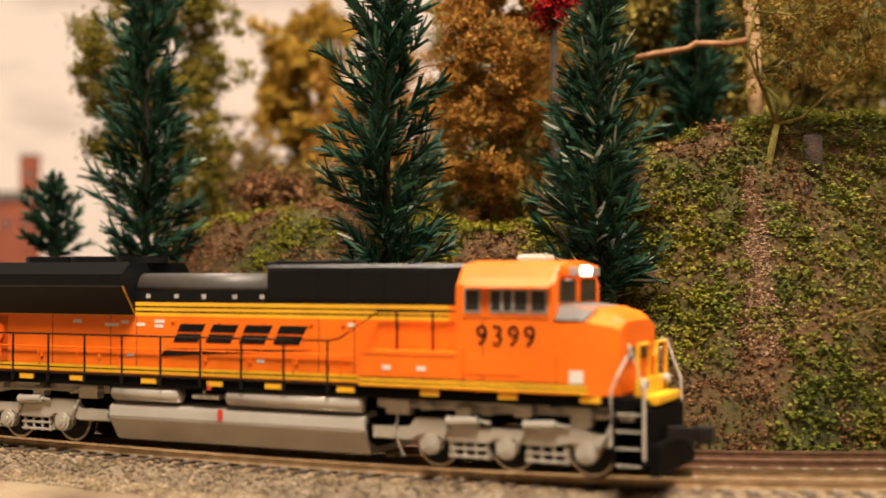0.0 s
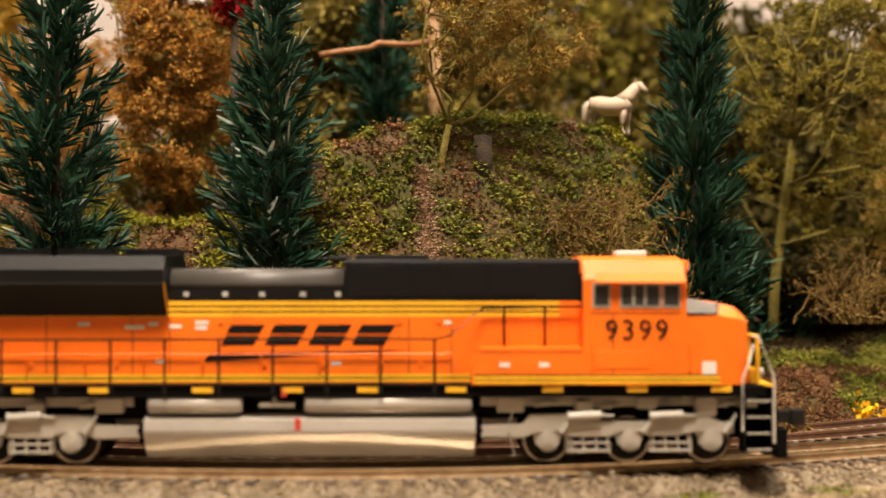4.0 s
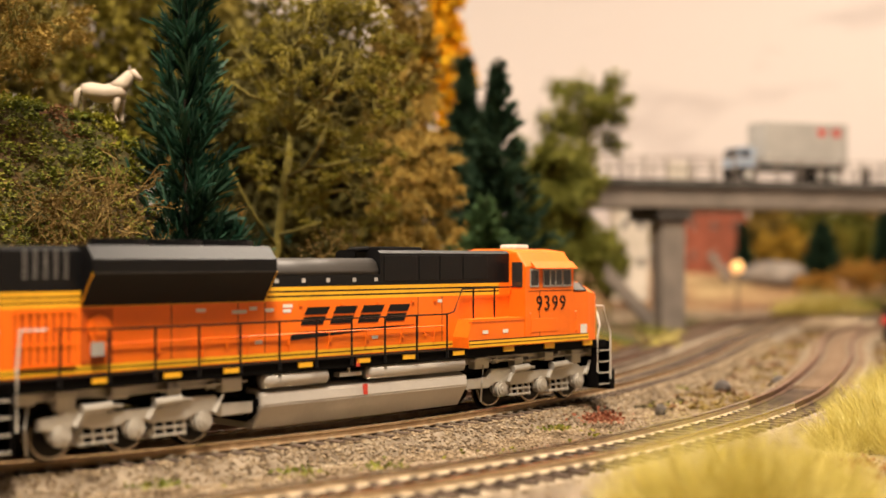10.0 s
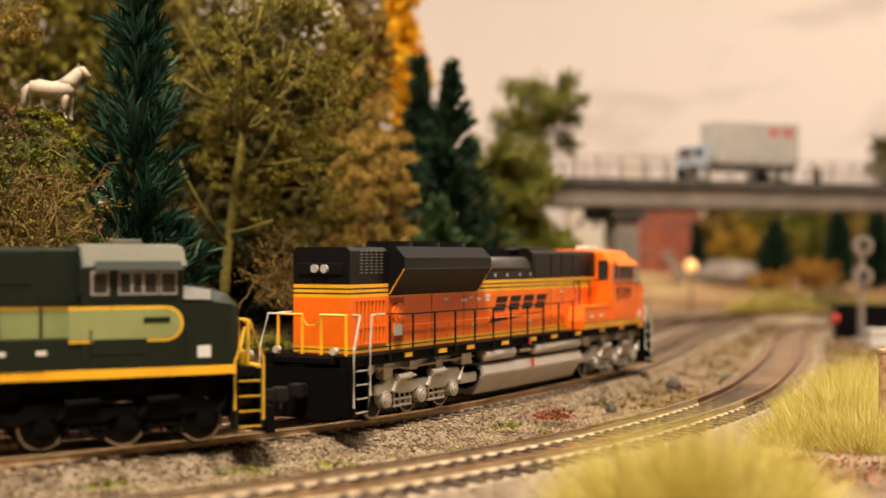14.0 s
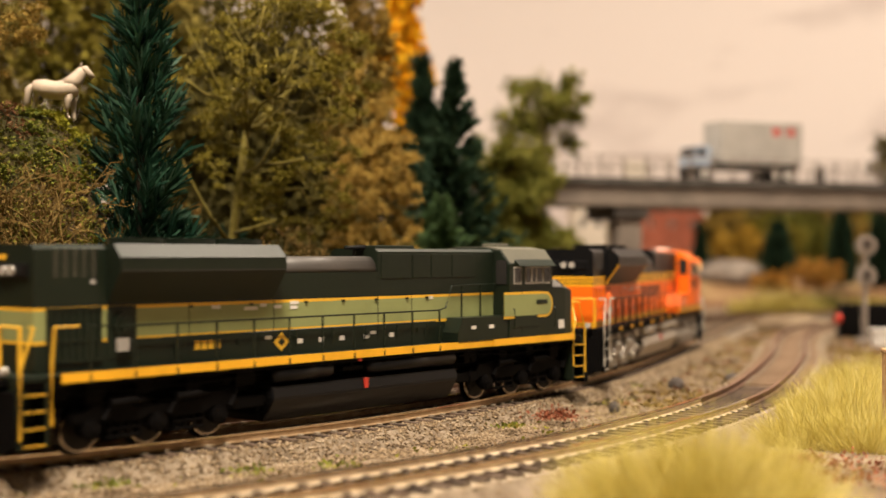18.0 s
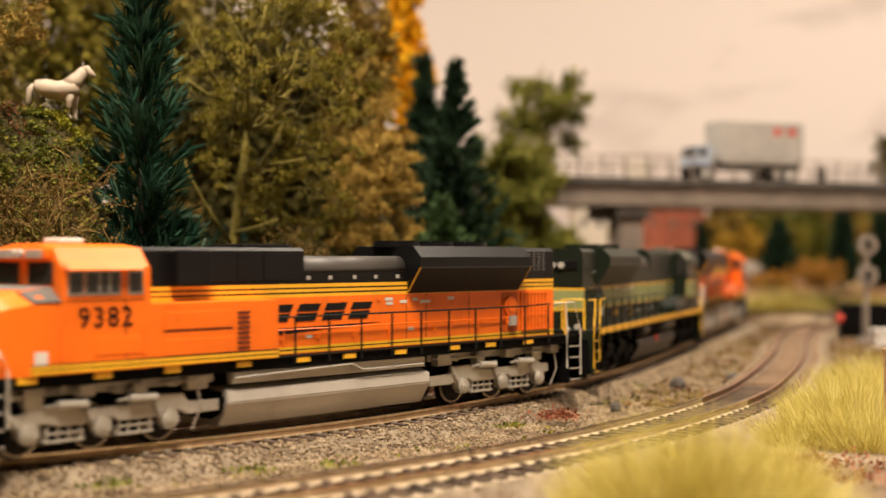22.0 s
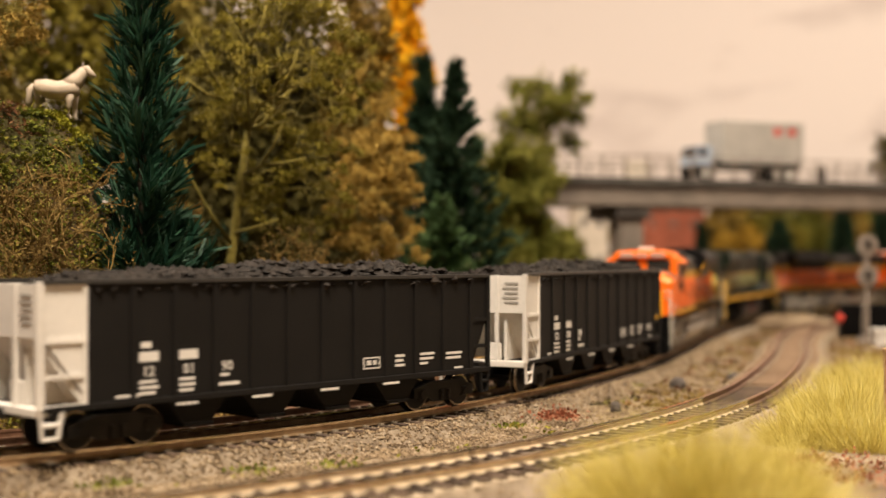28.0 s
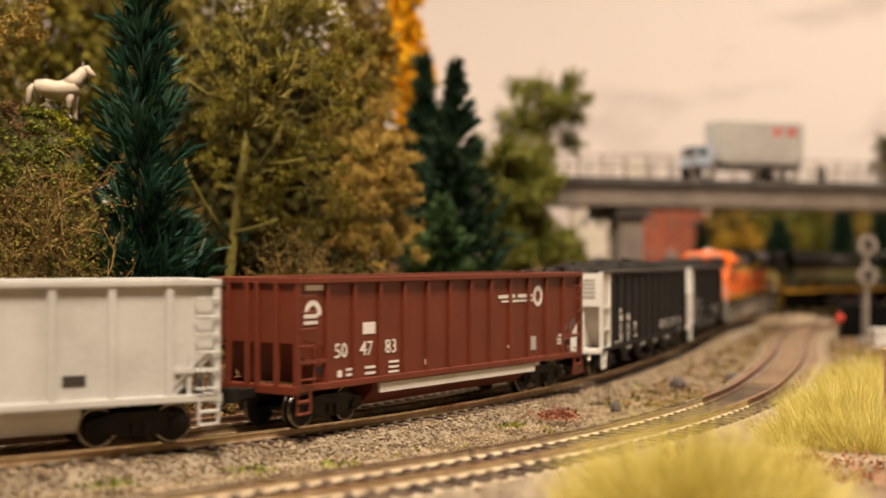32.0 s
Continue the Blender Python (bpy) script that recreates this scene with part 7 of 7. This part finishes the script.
def tub_car(colour, label, oxide):
    t = empty("coal_gondola", label, "freight car", "coupled train")
    m, wm = M[colour], M["white"]
    n = 12 if oxide else 10
    for s in (-1, 1):
        part("side", box(B(), -70, 70, s * 15.9 - .4, s * 15.9 + .4, 12.6, 43.4), m, t)
        step = 138 / (n - 1)
        for k in range(n):
            x = -69 + step * k
            w = .75 if oxide else 1.1
            part("side_rib", box(B(), x - w, x + w, s * 16.6 - .7, s * 16.6 + .7, 12.8, 42.6, .25), m, t)
        part("top_chord", box(B(), -83, 83, s * 16.6 - 1.1, s * 16.6 + 1.1, 42.4, 44.2, .3), m, t)
        part("side_sill", box(B(), -83, 83, s * 16.6 - .9, s * 16.6 + .9, 11.4, 13.4, .25), m, t)
        for e in (-1, 1):
            X = lambda a, b: (min(e * a, e * b), max(e * a, e * b))
            pan = prism(B(), [(e * 69.5, 43), (e * 69.5, 23.5 if oxide else 15), (e * 82.5, 27.5), (e * 82.5, 43)], s * 15.9 - .4, s * 15.9 + .4)
            part("end_side_panel", pan, m, t)
            part("corner_post", box(B(), *X(81, 83), s * 16.6 - .8, s * 16.6 + .8, 12, 43.6, .2), m, t)
            part("end_rail", box(B(), *X(69, 82), s * 16.6 - .45, s * 16.6 + .45, 19.2, 20.4), m, t)
            part("end_post", box(B(), *X(74, 75), s * 16.2 - .4, s * 16.2 + .4, 13, 24.5), m, t)
            part("stirrup", poly(B(), [(e * 82.4, s * 17, 12), (e * 82.4, s * 17, 5.2), (e * 77, s * 17, 5.2), (e * 77, s * 17, 12)], 6, .6), m, t)
            part("stirrup", rod(B(), (e * 82.4, s * 17, 8.6), (e * 77, s * 17, 8.6), .5), m, t)
            ladder(t, e * 82 if e < 0 else 76, s, 15, 39, m, 6, 6 if e > 0 else 6)
    for e in (-1, 1):
        X = lambda a, b: (min(e * a, e * b), max(e * a, e * b))
        sl = prism(B(), [(e * 69.4, 12.8), (e * 69.4, 14), (e * 81.6, 26), (e * 81.6, 43.2), (e * 82.6, 43.2), (e * 82.6, 25.4), (e * 70.6, 12.8)], -15.6, 15.6)
        part("end_slope", sl, m, t)
        part("end_chord", box(B(), *X(81, 83.4), -17.4, 17.4, 42.4, 44.2, .3), m, t)
        part("end_sill", box(B(), *X(80, 83.5), -17.2, 17.2, 10.6, 13.2, .3), m, t)
        for y in (-9.5, -2, 2, 9.5):
            part("end_post", box(B(), *X(82.4, 83.6), y - .8, y + .8, 12, 43, .2), m, t)
        for k in range(6):
            z = 15 + 4.7 * k
            part("ladder_rung", poly(B(), [(e * 82.6, 10.5, z), (e * 84.2, 10.5, z), (e * 84.2, 16.2, z), (e * 82.6, 16.2, z)], 5, .32), m, t)
    part("floor_plate", box(B(), -70, 70, -15.6, 15.6, 12.6, 14), M["sill_black"], t)
    tubm = M["oxide"] if oxide else M["hopper_grey"]
    part("belly_tub", prism_x(B(), [(-15.4, 12.6), (-15.4, 9.2), (-10, 4.4), (10, 4.4), (15.4, 9.2), (15.4, 12.6)], -46, 46), tubm, t, "rounded sunken belly")
    for s in (-1, 1):
        if oxide:
            part("belly_stripe", box(B(), -44, 48, s * 16.3 - .5, s * 16.3 + .5, 8.2, 11.1), wm, t, "white belly stripe")
            f = 1 if s < 0 else -1
            for x, b in ((-62.4, "50"), (-50.2, "47"), (-38, "83")):
                side_text("car_number", b, 6.2, wm, t, f * x, s * 16.42, 22.0)
            for x, z, w, h in ((-52, 26.6, 6.0, 3.6), (-64, 14.4, 2, 2), (-60, 16.0, 5, .8), (-60, 14.4, 5, .8), (-51, 16.0, 5, .8), (-51, 14.2, 5, .8), (-39, 17.0, 5, .7), (-39, 15.4, 5, .7), (-39, 13.9, 5, .7), (-20, 15.2, 1.8, 1.8),
                               (24, 35.4, 11, 1.2), (37, 35.4, 10, 1.2), (26, 33.9, 22, .7), (66, 20, 3, .8), (65, 18.4, 4, .8), (65, 17, 4, .8), (-78.5, 40.4, 8, 1.6), (-79, 32.4, 6, 1.2), (-79, 30.6, 6, 1.0), (30, 17.6, 1.0, 1.0)):
                x0 = f * x if f > 0 else -x - w
                part("lettering_bar", side_decal(B(), x0, x0 + w, z, z + h, s * 16.38), wm, t)
            ring = B()
            loop = [[ring.verts.new((f * 51 + rr * 3.2 * math.cos(6.28318 * k / 20), s * yy, 35.6 + rr * 3.8 * math.sin(6.28318 * k / 20))) for rr, yy in ((1, 16.3), (1, 16.46), (.6, 16.46), (.6, 16.3))] for k in range(20)]
            for k in range(20):
                p, q = loop[k], loop[(k + 1) % 20]
                for g in range(4):
                    ring.faces.new((p[g], p[(g + 1) % 4], q[(g + 1) % 4], q[g]))
            bmesh.ops.recalc_face_normals(ring, faces=ring.faces)
            part("round_emblem", ring, wm, t, "white ring emblem")
            hook = B()
            for k in range(9):
                a, b = -.3 + 3.4 * k / 9, -.3 + 3.4 * (k + 1) / 9
                pts = [(f * (-75 + rr * 3.6 * math.cos(q)), 34.0 + rr * 3.6 * math.sin(q)) for rr, q in ((1, a), (1, b), (.55, b), (.55, a))]
                prism(hook, pts, s * 16.36 - .08, s * 16.36 + .1)
            part("hook_emblem", hook, wm, t, "white curved emblem")
            st = B()
            side_decal(st, f * 47 - 2.4, f * 47 + 2.4, 16, 21, s * 16.36)
            part("stencil_box", st, M["boxgrey"], t)
        else:
            f = 1 if s < 0 else -1
            part("stencil_box", side_decal(B(), f * 44 - 3.0, f * 44 + 3.0, 17.0, 19.8, s * 16.38), M["glass"], t, "dark blue-black stencil box")
    car_couplers(t, 80)
    for c in (-62, 62):
        freight_truck(t, c)
    return t


loco_a = locomotive("orange", "9399", False, True)
loco_b = locomotive("green", "", False, False)
loco_c = locomotive("orange", "9382", True, False)
car_a = black_hopper("120024")
car_b = black_hopper("120190")
car_c = tub_car("oxide", "red-brown coal gondola, white belly stripe, number 504783", True)
car_d = tub_car("hopper_grey", "light grey ribbed coal gondola with a small dark stencil", False)

# ---- the train's run ----
RUN_T = [0, 2, 4, 6, 8, 10, 12, 14, 16, 18, 20, 22, 24, 26, 28, 30, 32]
RUN_S = [2.3208, 2.3781, 2.4343, 2.4896, 2.5450, 2.6035, 2.6632, 2.7212, 2.7938, 2.8875, 3.0068, 3.1381, 3.2684, 3.4009, 3.5304, 3.6588, 3.7886]


def run(t):
    """Distance run by the train at t, smooth through the two-second marks."""
    i = min(int(t / 2), 15)
    u = t / 2 - i
    p = [RUN_S[max(i - 1, 0)] if i else 2 * RUN_S[0] - RUN_S[1], RUN_S[i], RUN_S[i + 1], RUN_S[i + 2] if i < 15 else 2 * RUN_S[16] - RUN_S[15]]
    m0, m1 = (p[2] - p[0]) / 2, (p[3] - p[1]) / 2
    return (2 * u ** 3 - 3 * u * u + 1) * p[1] + (u ** 3 - 2 * u * u + u) * m0 + (-2 * u ** 3 + 3 * u * u) * p[2] + (u ** 3 - u * u) * m1


def car_pose(s, base, back):
    x0, y0, _ = on(MAIN, s - base)
    x1, y1, _ = on(MAIN, s + base)
    a = math.atan2(y1 - y0, x1 - x0) + (math.pi if back else 0)
    return Matrix.Translation(((x0 + x1) / 2, (y0 + y1) / 2, RT)) @ Matrix.Rotation(a, 4, "Z")


TRAIN = [(loco_a, .0050, .0815, False), (loco_b, -.2592, .0815, False), (loco_c, -.5255, .0815, True),
         (car_a, -.7448, .062, False), (car_b, -.9320, .062, False), (car_c, -1.1210, .062, False), (car_d, -1.305, .062, False)]


def motions():
    times = [k * .5 for k in range(65)]
    for thing, lag, base, back in TRAIN:
        walk(thing, [(t, car_pose(run(t) + lag, base, back)) for t in times])
    spin = [k * .1 for k in range(321)]
    for ob, thing, place, radius, back in WHEELS:
        way = -1 if back else 1
        walk(ob, [(t, Matrix.Translation(place) @ Matrix.Rotation(way * (run(t) - RUN_S[0]) / radius, 4, "Y")) for t in spin])


motions()
